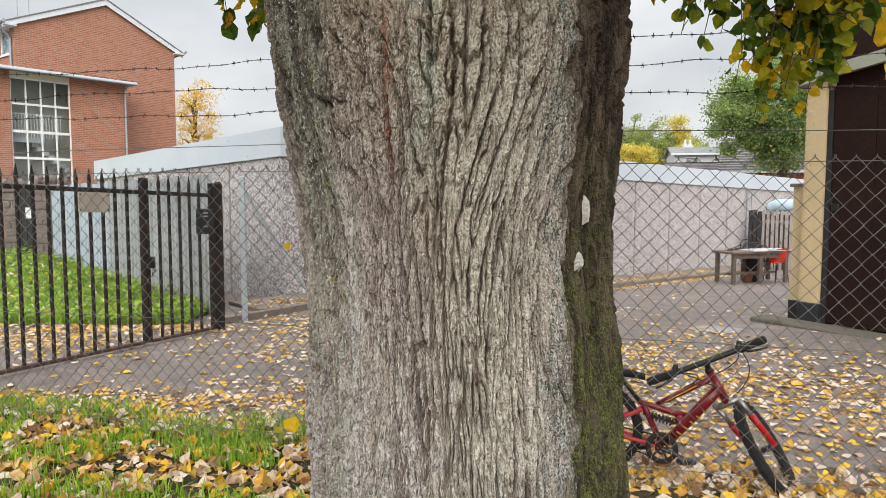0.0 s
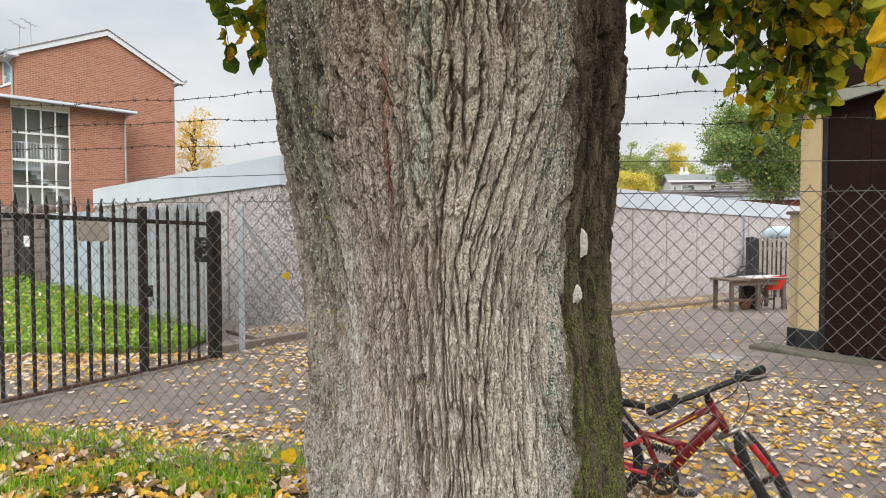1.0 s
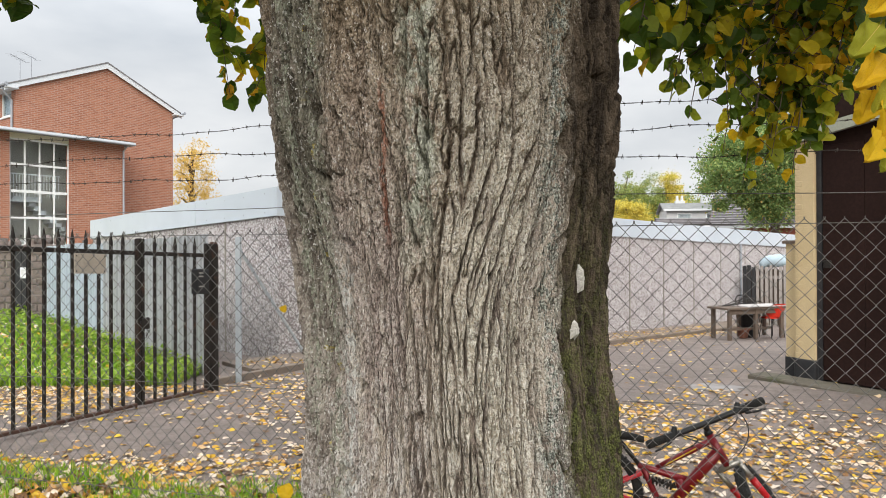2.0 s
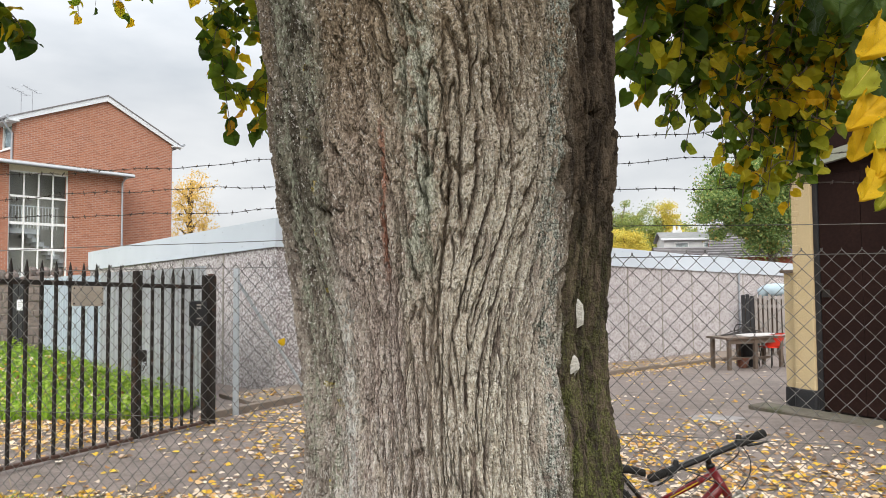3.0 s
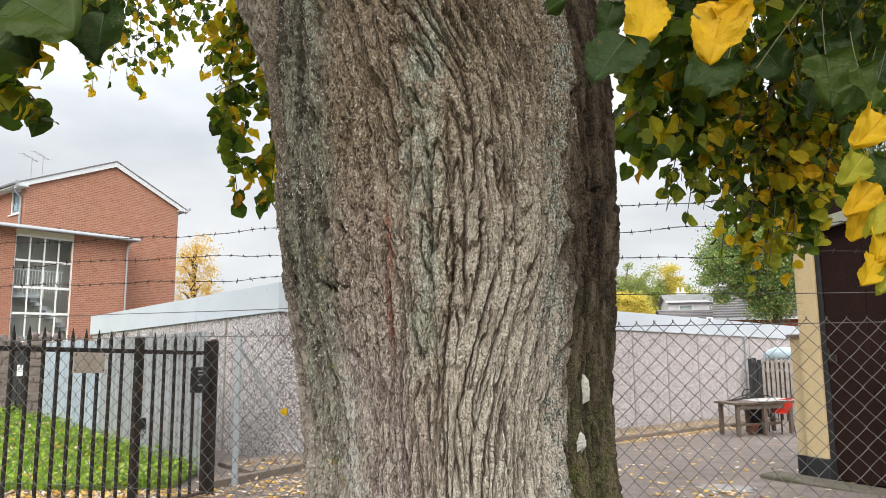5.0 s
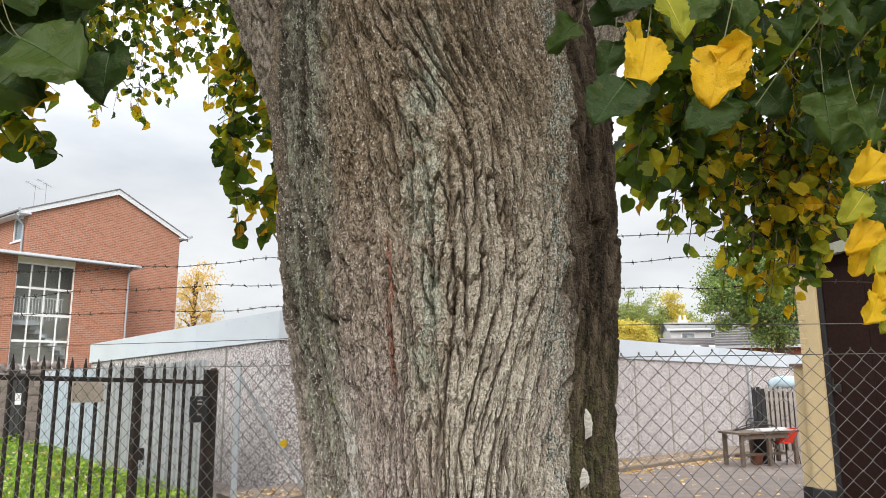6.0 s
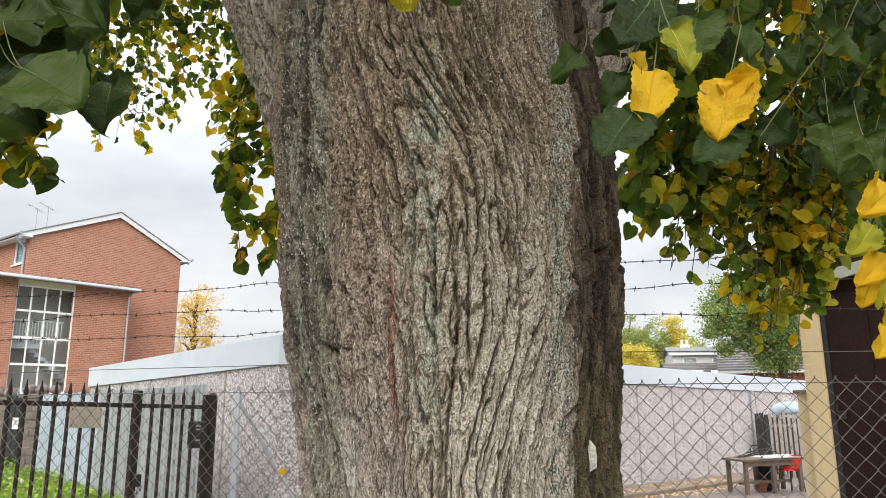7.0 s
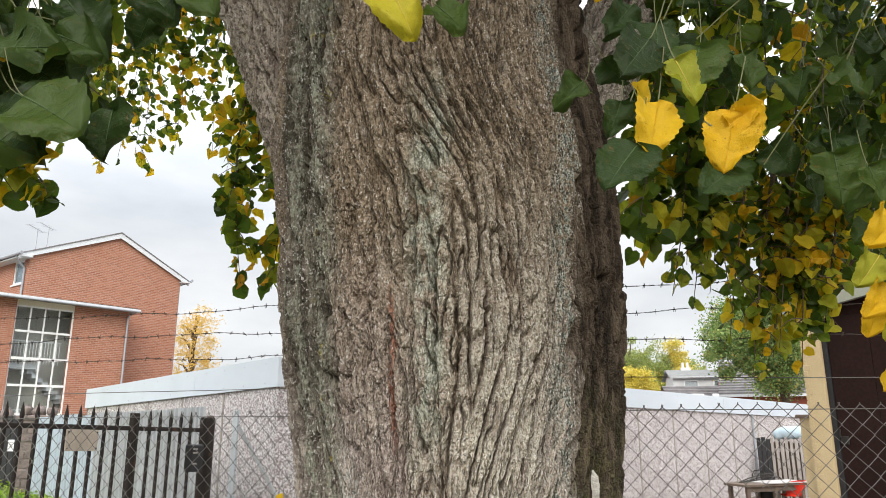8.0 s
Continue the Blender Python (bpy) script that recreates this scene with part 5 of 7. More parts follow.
# ---------- flats ----------
def build_flats():
    base = -0.5
    m = Matrix(((0.605, -0.796, 0, -16.7), (0.796, 0.605, 0, 27.6), (0, 0, 1, 0), (0, 0, 0, 1)))  # x along the gable, y away from the viewer's side
    flats = thing("apartment_building", "three-storey red brick flats with a glazed stairwell", "building", at=m)
    W, eave, apex, D = 6.8, 9.0, 10.46, 26.0
    ax = 3.62
    # gable and side walls
    g = Geo()
    g.prism([(0, base), (W, base), (W, eave), (ax, apex), (0, eave)], 0.3, Matrix())
    ob = part("gable_wall", g, M["flats_brick"], flats)
    uv_box(ob.data)
    # long side with window openings: piers and bands
    wins = [(0.12 + k * 4.2, 7.86, 1.0, 0.98) for k in range(5)]
    g = Geo()
    g.box((-0.0, 0.302, base), (0.3, D, 7.85)).box((0, 0.302, 8.86), (0.3, D, eave))
    ys = [0.302] + [v for w in wins for v in (w[0] + 0.3, w[0] + 1.25)] + [D]
    for y0, y1 in zip(ys[0::2], ys[1::2]):
        g.box((0, y0, 7.852), (0.3, y1, 8.858))
    ob = part("side_wall", g, M["flats_brick"], flats)
    uv_box(ob.data)
    g = Geo()
    g.box((W - 0.3, 0.302, base), (W, D, eave)).box((0.302, D - 0.3, base), (W - 0.302, D, eave))
    ob = part("rear_wall", g, M["flats_brick"], flats)
    uv_box(ob.data)
    for y0, z0, _, _ in wins:
        y0 += 0.3
        win = part("window", Geo().box((0.07, y0, 7.853), (0.10, y0 + 0.95, 8.857)), M["glass"], flats, "white-framed window")
        g = Geo()
        for a, b, c, d in ((0, 0.95, 0, 0.07), (0, 0.95, 0.93, 1.0), (0, 0.07, 0.071, 0.929), (0.88, 0.95, 0.071, 0.929)):
            g.box((0.03, y0 + a, 7.854 + c), (0.13, y0 + b, 7.854 + d))
        part("window_frame", g, M["white_paint"], win)
        g = Geo()
        g.box((-0.06, y0 - 0.05, 7.79), (0.02, y0 + 1.0, 7.851))
        part("window_sill", g, M["white_paint"], win)
        g = Geo()
        g.box((0.135, y0 + 0.071, 7.93), (0.14, y0 + 0.879, 8.78))
        part("blind", g, M["blue_grey"], win)
    # roof slopes with bargeboards, gutters
    for nm, x0, z0, x1, z1 in (("roof_slope", -0.45, eave - 0.12, ax, apex + 0.12), ("roof_slope", W + 0.4, eave - 0.1, ax, apex + 0.12)):
        g = Geo()
        poly = [(x0, z0 + 0.05), (x1, z1 + 0.05), (x1, z1 + 0.1), (x0, z0 + 0.1)]
        g.prism(poly if x0 < x1 else poly[::-1], D + 0.3, Matrix.Translation((0, -0.14, 0)))
        part(nm, g, M["slate"], flats)
        g = Geo()
        poly = [(x0, z0 - 0.15), (x1, z1 - 0.18), (x1, z1 + 0.045), (x0, z0 + 0.045)]
        g.prism(poly if x0 < x1 else poly[::-1], 0.05, Matrix.Translation((0, -0.115, 0)))
        part("bargeboard", g, M["soffit"], flats)
        g = Geo()
        s = 1 if x0 < x1 else -1
        g.tube([(x0 - 0.03 * s, -0.35, z0 + 0.07), (x0 - 0.03 * s, D, z0 + 0.07)], 0.07, 8)
        part("gutter", g, M["gutter"], flats)
        g = Geo()
        g.box((min(x0 + 0.02, x0 + 0.44 * s), -0.30, z0 - 0.06), (max(x0 + 0.02, x0 + 0.44 * s), D, z0 - 0.01))
        part("soffit", g, M["soffit"], flats)
        if s > 0:
            g = Geo()
            g.tube([(x0 + 0.0, 0.1, z0), (x0 + 0.16, 0.2, z0 - 0.22), (-0.06, 0.25, z0 - 0.45), (-0.06, 0.25, base)], 0.045, 8)
            part("downpipe", g, M["gutter"], flats)
        else:
            g = Geo()
            g.tube([(x0 - 0.02, 0.1, z0), (W + 0.07, 0.15, z0 - 0.2), (W + 0.07, 0.15, base)], 0.04, 8)
            part("downpipe", g, M["gutter"], flats)
    g = Geo()
    for x in (0.95, 1.4):
        z = 10.02 + 0.42 * x - 0.3
        g.tube([(x, 2.0, z - 0.6), (x, 2.0, z + 0.5)], 0.016, 5)
        g.tube([(x - 0.55, 1.6, z + 0.5), (x + 0.35, 2.3, z + 0.45)], 0.012, 4)
        for t in np.linspace(0, 1, 7):
            c = Vector((x - 0.55 + 0.9 * t, 1.6 + 0.7 * t, z + 0.5 - 0.05 * t))
            g.tube([c + Vector((0.12, -0.12, 0)), c - Vector((0.12, -0.12, 0))], 0.007, 4)
    part("aerial", g, M["gutter"], flats)

    # flat-roofed stairwell block, 1.2 m in front of the gable
    f = -1.2
    g = Geo()
    x0, xa, xb, x1, top = -4.5, -0.7, 1.48, 3.76, 6.95
    for lo, hi in (((x0, f, base), (xa, f + 0.28, top)), ((xb, f, base), (x1, f + 0.28, top)), ((x1 - 0.28, f + 0.282, base), (x1, -0.002, top))):
        ob = part("stairwell_wall", Geo().box(lo, hi), M["flats_brick"], flats)
        uv_box(ob.data)
    g = Geo()
    g.box((xa, f + 0.03, 6.74), (xb, f + 0.2, top))
    part("cream_panel", g, M["cream"], flats, "cream panel over the stair window")
    g = Geo()
    g.box((x0 - 0.2, f - 0.42, top), (x1 + 0.24, -0.002, top + 0.1))
    part("flat_roof", g, M["flat_roof"], flats, "felted flat roof, mossy at the edge")
    g = Geo()
    g.box((x0 - 0.2, f - 0.46, top - 0.03), (x1 + 0.28, f - 0.421, top + 0.1)).box((x1 + 0.241, f - 0.42, top - 0.03), (x1 + 0.28, 0, top + 0.1))
    part("fascia", g, M["soffit"], flats)
    g = Geo()
    g.tube([(x0, f - 0.5, top - 0.02), (x1 + 0.26, f - 0.5, top - 0.0)], 0.035, 8)
    part("gutter", g, M["gutter"], flats)
    g = Geo()
    rng = random.Random(3)
    for k in range(90):
        x, s = rng.uniform(0.5, x1 + 0.3), rng.uniform(0.02, 0.06)
        g.soft_box((x - s, f - 0.44 + rng.uniform(0, 0.1), top + 0.1), (x + s, f - 0.3, top + 0.1 + s * 0.9), s * 0.3)
    part("moss", g, M["twig"], flats, kind="stuff")
    g = Geo()
    g.tube([(x1 - 0.05, f - 0.5, top), (x1 - 0.05, f - 0.06, top - 0.25), (x1 - 0.05, f - 0.05, base)], 0.04, 8)
    part("downpipe", g, M["gutter"], flats)
    # glazing
    win = part("stair_window", Geo().box((xa, f + 0.1, 1.2), (xb, f + 0.115, 6.74)), M["glass"], flats, "tall white-framed stairwell window")
    win.visible_shadow = False
    for i in range(5):
        x = xa + 0.02 + (xb - xa - 0.04) * i / 4
        g = Geo()
        g.box((x - 0.022, f + 0.04, 1.2), (x + 0.022, f + 0.099, 6.74))
        part("mullion", g, M["white_paint"], win)
    for z, h in ((5.72, 0.08), (4.68, 0.1), (3.68, 0.09), (2.6, 0.1), (1.6, 0.09), (6.68, 0.06)):
        g = Geo()
        g.box((xa + 0.06, f + 0.03, z), (xb - 0.06, f + 0.095, z + h))
        part("transom", g, M["white_paint"], win)
    # inside: landings, flights, railings, back wall
    g = Geo()
    g.box((xa - 1.5, -0.03, base), (xb + 1.5, -0.004, top))
    part("stair_back_wall", g, M["inside"], flats)
    for z in (1.95, 4.55):
        g = Geo()
        g.box((xa, f + 0.3, z - 0.2), (xb - 0.9, -0.05, z))
        part("landing", g, M["render_white"], flats)
        g = Geo()
        g.box((xa, f + 0.33, z + 0.85), (xb - 0.2, f + 0.37, z + 0.9))
        for x in np.arange(xa + 0.05, xb - 0.2, 0.11):
            g.box((x - 0.011, f + 0.335, z), (x + 0.011, f + 0.36, z + 0.85))
        part("stair_railing", g, M["white_paint"], flats)
        for i in range(8):
            g = Geo()
            xx = xb - 1.3 + 0.2 * i
            g.box((xx, f + 0.5, z - 0.16 * i - 0.35), (xx + 0.24, -0.06, z - 0.16 * i - 0.18))
            part("stair_step", g, M["render_white"], flats)


# ---------- shed ----------
def build_shed():
    # local x runs along the door wall from its far corner towards the viewer's side, local y into the shed
    m = frame_of((4.83, 9.34, 0), 0.50, -0.866)
    shed = thing("shed", "cream painted brick shed with a dark brown door", "shed", at=m)
    H, rise = 3.2, 0.14
    L, Dp = 5.2, 5.5
    pitch = Matrix(((1, 0, 0, 0), (0, 1, 0, 0), (rise, 0, 1, 0), (0, 0, 0, 1)))
    g = Geo()
    g.soft_box((0.0, -0.03, 0.30), (0.26, 0.3, H), 0.012)
    pier = part("corner_pier", g, M["cream_brick"], shed, "cream painted corner pier")
    g = Geo()
    g.soft_box((-0.02, -0.05, -0.05), (0.28, 0.3, 0.298), 0.012)
    part("plinth", g, M["black_paint"], shed, "black painted plinth")
    g = Geo()
    g.box((-0.004, 0.302, -0.05), (0.26, Dp, 0.29))
    part("plinth", g, M["black_paint"], shed)
    # bonded brick ends that show as teeth on the pier's edge
    long_, short = (Geo().soft_box((-0.004, -0.036, 0.0), (w, 0.1, 0.067), 0.004).mesh("brick", M["cream_brick"]) for w in (0.10, 0.055))
    for r in range(37):
        ob = part("brick", short if r % 2 else long_, None, pier)
        ob.matrix_basis = Matrix.Translation((0.0, 0.0, 0.31 + r * 0.0765))
    g = Geo()
    g.box((0.01, 0.302, 0.29), (0.25, Dp, H))
    part("end_wall", g, M["cream_brick"], shed)
    # door
    g = Geo()
    g.box((0.262, 0.02, 0.0), (0.33, 0.1, H - 0.12))
    part("door_frame", g, M["black_paint"], shed, "black door frame")
    n = 9
    door = part("door", Geo().box((0.332, 0.06, 0.05), (L, 0.1, H + 0.6)), M["door_brown"], shed, "dark brown boarded door")
    for i in range(n):
        x0 = 0.336 + i * (L - 0.34) / n
        g = Geo()
        g.soft_box((x0, 0.035, 0.06), (x0 + (L - 0.34) / n - 0.006, 0.0595, H - 0.13 + rise * x0), 0.004)
        part("board", g, M["door_brown"], door)
    g = Geo()
    g.soft_box((0.36, 0.0, 1.52), (0.46, 0.034, 1.62), 0.01)
    g.tube([(0.37, -0.01, 1.60), (0.37, -0.01, 1.7)], 0.012, 6)
    part("door_bolt", g, M["dark_steel"], door)
    g = Geo()
    g.box((0.262, 0.102, H - 0.118), (L, 0.3, H), pitch)
    g.box((0.262, 0.062, H - 0.118), (L, 0.101, H - 0.002), pitch)
    g.box((L - 0.2, 0.302, 0), (L, Dp, H)).box((0.27, Dp - 0.2, 0), (L - 0.202, Dp, H))
    part("shed_wall", g, M["cream_brick"], shed)
    g = Geo()
    poly = [(-0.14, H + 0.0), (L + 0.2, H + 0.0), (L + 0.2, H + 0.1), (-0.14, H + 0.1)]
    g.prism(poly, Dp + 0.16, pitch @ Matrix.Translation((0, -0.055, 0)))
    part("shed_roof", g, M["flat_roof"], shed, "thin pale sheet roof")
    g = Geo()
    g.box((-0.18, -0.1, H - 0.02), (L + 0.2, -0.061, H + 0.13), pitch)
    g.box((-0.18, -0.061, H - 0.02), (-0.141, Dp, H + 0.13), pitch)
    part("roof_edge", g, mottled("pale_roof_edge", (0.4, 0.41, 0.33), (0.33, 0.34, 0.27), 3, 40, 0.7), shed)
    # low wall behind the pier
    g = Geo()
    g.box((-0.2, 0.06, 0.29), (-0.022, 0.42, 1.84))
    low = part("low_wall", g, M["cream_brick"], shed)
    g = Geo()
    g.soft_box((-0.24, 0.02, 1.84), (0.0, 0.46, 1.885), 0.01)
    part("coping", g, M["old_wood"], low)
    g = Geo()
    g.box((-0.21, 0.05, -0.3), (-0.022, 0.43, 0.289))
    part("plinth", g, M["black_paint"], shed)
    # threshold slab
    g = Geo()
    g.soft_box((-0.45, -0.45, -0.12), (L, -0.06, 0.06), 0.02, sited(m))
    setting("step", g, M["step_stone"], "worn concrete threshold slab in front of the shed", "step")


# ---------- bench with clutter ----------
def build_bench():
    m = pose(7.05, 17.3, -0.19, 0, 0, 20)
    bench = thing("workbench", "weathered wooden workbench standing by the garage", "bench", at=m)
    L, W, H = 1.75, 0.72, 0.80
    g = Geo()
    g.soft_box((-0.15, -W / 2, H - 0.05), (L, W / 2, H), 0.008)
    part("bench_top", g, M["old_wood"], bench)
    for x in (-0.02, 0.8, L - 0.12):
        for y in (-W / 2 + 0.08, W / 2 - 0.08):
            g = Geo()
            g.soft_box((x - 0.045, y - 0.04, 0), (x + 0.045, y + 0.04, H - 0.05), 0.006)
            part("leg", g, M["old_wood"], bench)
    g = Geo()
    g.soft_box((-0.02, -W / 2 + 0.05, H - 0.17), (L - 0.1, -W / 2 + 0.075, H - 0.052), 0.004)
    part("apron", g, M["old_wood"], bench)
    g = Geo()
    g.soft_box((0.02, -0.03, 0.2), (L - 0.15, 0.03, 0.26), 0.004)
    part("stretcher", g, M["old_wood"], bench)
    g = Geo()
    g.soft_box((0.5, -W / 2 - 0.02, H + 0.001), (L + 0.03, W / 2 - 0.1, H + 0.026), 0.005)
    board = part("loose_board", g, M["bench_top"], None)
    board.matrix_world = sited(m)
    tagged(board, "pale worn board lying on the workbench", "board")
    # red plastic chair at its end
    chair = thing("plastic_chair", "bright red plastic chair pushed against the bench", "chair", at=pose(8.52, 17.75, -0.09, 0, 0, 200))
    vs, fs = [], []
    for i in range(9):
        for k in range(9):
            u, w = i / 8 - 0.5, k / 8
            vs.append((u * 0.66 * (1 - 0.15 * (2 * u) ** 2), 0.2 + 0.1 * w - 0.16 * (2 * u) ** 2, 0.44 + 0.34 * w - 0.05 * (2 * u) ** 2))
    fs = [(i * 9 + k, (i + 1) * 9 + k, (i + 1) * 9 + k + 1, i * 9 + k + 1) for i in range(8) for k in range(8)]
    g = Geo().add(vs, fs).add([(x, y + 0.012, z) for x, y, z in vs], [f[::-1] for f in fs])
    part("backrest", g, M["red_plastic"], chair, smooth=True)
    g = Geo()
    g.soft_box((-0.23, -0.22, 0.40), (0.23, 0.2, 0.435), 0.03)
    part("seat", g, M["red_plastic"], chair)
    for x in (-0.19, 0.19):
        for y in (-0.18, 0.17):
            g = Geo()
            g.tube([(x * 0.9, y * 0.9, 0.4), (x * 1.15, y * 1.15, -0.1)], 0.013, 6)
            part("leg", g, M["dark_steel"], chair)
    # black bin and a flowerpot beneath the bench
    g = Geo()
    g.tube([(0, 0, 0), (0, 0, 0.02), (0, 0, 0.55), (0, 0, 0.6)], [0.17, 0.19, 0.235, 0.25], 18)
    bin_ = part("dustbin", g, M["black_plastic"], None, smooth=False)
    bin_.matrix_world = sited(pose(8.0, 17.9, -0.19))
    tagged(bin_, "black plastic dustbin standing under the bench", "bin")
    g = Geo()
    g.tube([(0, 0, 0), (0, 0, 0.2), (0, 0, 0.2), (0, 0, 0.25)], [0.1, 0.15, 0.17, 0.17], 16)
    pot = part("flowerpot", g, M["terracotta"], None)
    pot.matrix_world = sited(pose(7.72, 17.62, -0.19))
    tagged(pot, "terracotta flowerpot under the bench", "flowerpot")
    g = Geo()
    for i in range(3):
        g.tube([(0.1 + 0.05 * i, 0.1, H + 0.015), (0.45 + 0.2 * i, 0.15, H + 0.10 - 0.02 * i), (0.95 + 0.1 * i, 0.05, H + 0.2)], 0.014, 6)
    rods = part("metal_rods", g, M["dark_steel"], None)
    rods.matrix_world = sited(m)
    tagged(rods, "loose dark metal rods lying on the bench", "rods")
    # slatted fence and tarpaulin rolls at the yard's end
    fm = frame_of((9.85, 22.5, -0.2), 0.78, -0.62)
    fen = thing("slatted_fence", "grey weathered slatted wooden fence at the yard's end", "fence", at=fm)
    for i in range(26):
        dark = i < 3
        top = 1.9 + 0.03 * math.sin(i * 2.3)
        g = Geo()
        g.soft_box((i * 0.135, -0.02, 0), (i * 0.135 + (0.086 + 0.012 * math.sin(i * 4.1) if not dark else 0.118), 0.02, top), 0.006)
        part("slat", g, M["black_paint" if dark else "fence_wood"], fen)
        # second row of slats, added only so that the gaps show dark
        g = Geo()
        g.soft_box((i * 0.135 + 0.06, 0.095, 0), (i * 0.135 + 0.165, 0.125, top - 0.12), 0.006)
        part("gap_backing", g, M["old_wood"], fen, "dark weathered slat added behind to darken the gap")
    g = Geo()
    for z in (0.4, 1.5):
        g.box((0, 0.022, z), (3.5, 0.09, z + 0.09))
    part("fence_rail", g, M["fence_wood"], fen)
    # one long bundle with creases, its end hanging down
    vs, fs = [], []
    n, c = 40, 16
    for i in range(n):
        t = i / (n - 1)
        bend = max(0.0, 1 - t / 0.12)
        cx, cz = 0.5 + 2.5 * t - 0.02 * bend, 2.06 - 0.2 * bend ** 2
        fat = 0.2 * (1 - 0.35 * bend) * (1 - 0.07 * math.exp(-((t * 5.2 % 1 - 0.5) / 0.07) ** 2)) * (0.05 if i in (0, n - 1) else 1)
        for k in range(c):
            a2 = 2 * math.pi * k / c
            r = fat * (1 + 0.05 * math.sin(3 * a2 + 9 * t) + 0.03 * math.sin(5 * a2 + 31 * t))
            vs.append((cx - 0.8 * bend * r * math.sin(a2), 0.17 + 1.1 * r * math.cos(a2), cz + r * math.sin(a2)))
    for i in range(n - 1):
        fs += [(i * c + k, i * c + (k + 1) % c, (i + 1) * c + (k + 1) % c, (i + 1) * c + k) for k in range(c)]
    roll = part("tarpaulin_roll", Geo().add(vs, fs), M["blue_grey"], None, smooth=True)
    roll.matrix_world = sited(fm)
    tagged(roll, "pale blue bundled tarpaulin lying along the fence top", "tarpaulin")
    # bent tube frames propped between the bench and the fence
    for k in range(3):
        g = Geo()
        w, h = 0.2 + 0.04 * k, 1.05 - 0.09 * k
        g.tube([(-w, 0, 0), (-w, 0.12, h - 0.1), (-w + 0.09, 0.14, h), (w - 0.09, 0.14, h), (w, 0.12, h - 0.1), (w, 0, 0)], 0.016, 6)
        fr = part("tube_frame", g, M["dark_steel"], None)
        fr.matrix_world = sited(pose(8.15 + 0.22 * k, 18.5 + 0.2 * k, -0.19, 0, 0, 16 - 14 * k))
        tagged(fr, "bent dark steel tube frame propped by the bench", "metal frame", "tube frames")


# ---------- far houses ----------
def build_house(name, label, x, y, yaw, w, d, base, eave, ridge, wall, chimneys=(), windows=(), skylights=(), tiles="slate"):
    m = pose(x, y, 0, 0, 0, yaw)
    house = thing(name, label, "house", at=m)
    g = Geo()
    g.box((0, 0, base), (w, d, eave))
    g.add([(0.001, 0.3, eave), (0.001, d - 0.3, eave), (0.001, d / 2, ridge - 0.15)], [(0, 1, 2), (2, 1, 0)])
    part("wall", g, M[wall], house)
    for s in (0, 1):
        g = Geo()
        y0, y1 = (-0.35, d / 2) if s == 0 else (d + 0.35, d / 2)
        n = 14
        rows = [(y0 + (y1 - y0) * i / n, eave - 0.1 + (ridge - eave + 0.1) * i / n) for i in range(n + 1)]
        vs = []
        for ya, za in rows[:-1]:
            vs += [(-0.3, ya, za - 0.03), (w + 0.3, ya, za - 0.03), (-0.3, ya, za + 0.06), (w + 0.3, ya, za + 0.06)]
        vs += [(-0.3, y1, ridge), (w + 0.3, y1, ridge)]
        g.add(vs, [(k, k + 1, k + 3, k + 2) for k in range(0, len(vs) - 3, 2)])
        roof = part("roof", g, M[tiles], house)
        if s == 0:
            for sx in skylights:
                g = Geo()
                t0, t1 = 0.3, 0.55
                ya, yb = y0 + (y1 - y0) * t0, y0 + (y1 - y0) * t1
                za, zb = eave + (ridge - eave) * t0 + 0.1, eave + (ridge - eave) * t1 + 0.1
                g.add([(sx, ya, za), (sx + 0.9, ya, za), (sx + 0.9, yb, zb), (sx, yb, zb), (sx, ya, za - 0.2), (sx + 0.9, ya, za - 0.2), (sx + 0.9, yb, zb - 0.2), (sx, yb, zb - 0.2)],
                      [(0, 1, 2, 3), (4, 5, 1, 0), (5, 6, 2, 1), (7, 4, 0, 3)])
                part("skylight", g, M["white_paint"], roof)
    g = Geo()
    g.box((-0.3, -0.42, eave - 0.16), (w + 0.3, -0.36, eave))
    part("gutter", g, M["soffit"], house)
    for cx, cz, mat in chimneys:
        g = Geo()
        g.soft_box((cx - 0.4, d / 2 - 0.35, ridge - 0.8), (cx + 0.4, d / 2 + 0.35, ridge + cz), 0.03)
        ch = part("chimney", g, M[mat], house)
        for k in (-0.2, 0.2):
            g = Geo()
            g.tube([(cx + k, d / 2, ridge + cz), (cx + k, d / 2, ridge + cz + 0.45)], [0.13, 0.1], 8)
            part("chimney_pot", g, M[mat], ch)
    for wx, wz, ww, wh in windows:
        win = part("window", Geo().box((wx, -0.03, wz), (wx + ww, -0.001, wz + wh)), M["glass"], house)
        g = Geo()
        for a, b, c, e in ((wx - 0.07, wx + ww + 0.07, wz - 0.07, wz), (wx - 0.07, wx + ww + 0.07, wz + wh, wz + wh + 0.07), (wx - 0.07, wx, wz, wz + wh), (wx + ww, wx + ww + 0.07, wz, wz + wh)):
            g.box((a, -0.06, c), (b, -0.002, e))
        part("window_frame", g, M["white_paint"], win)


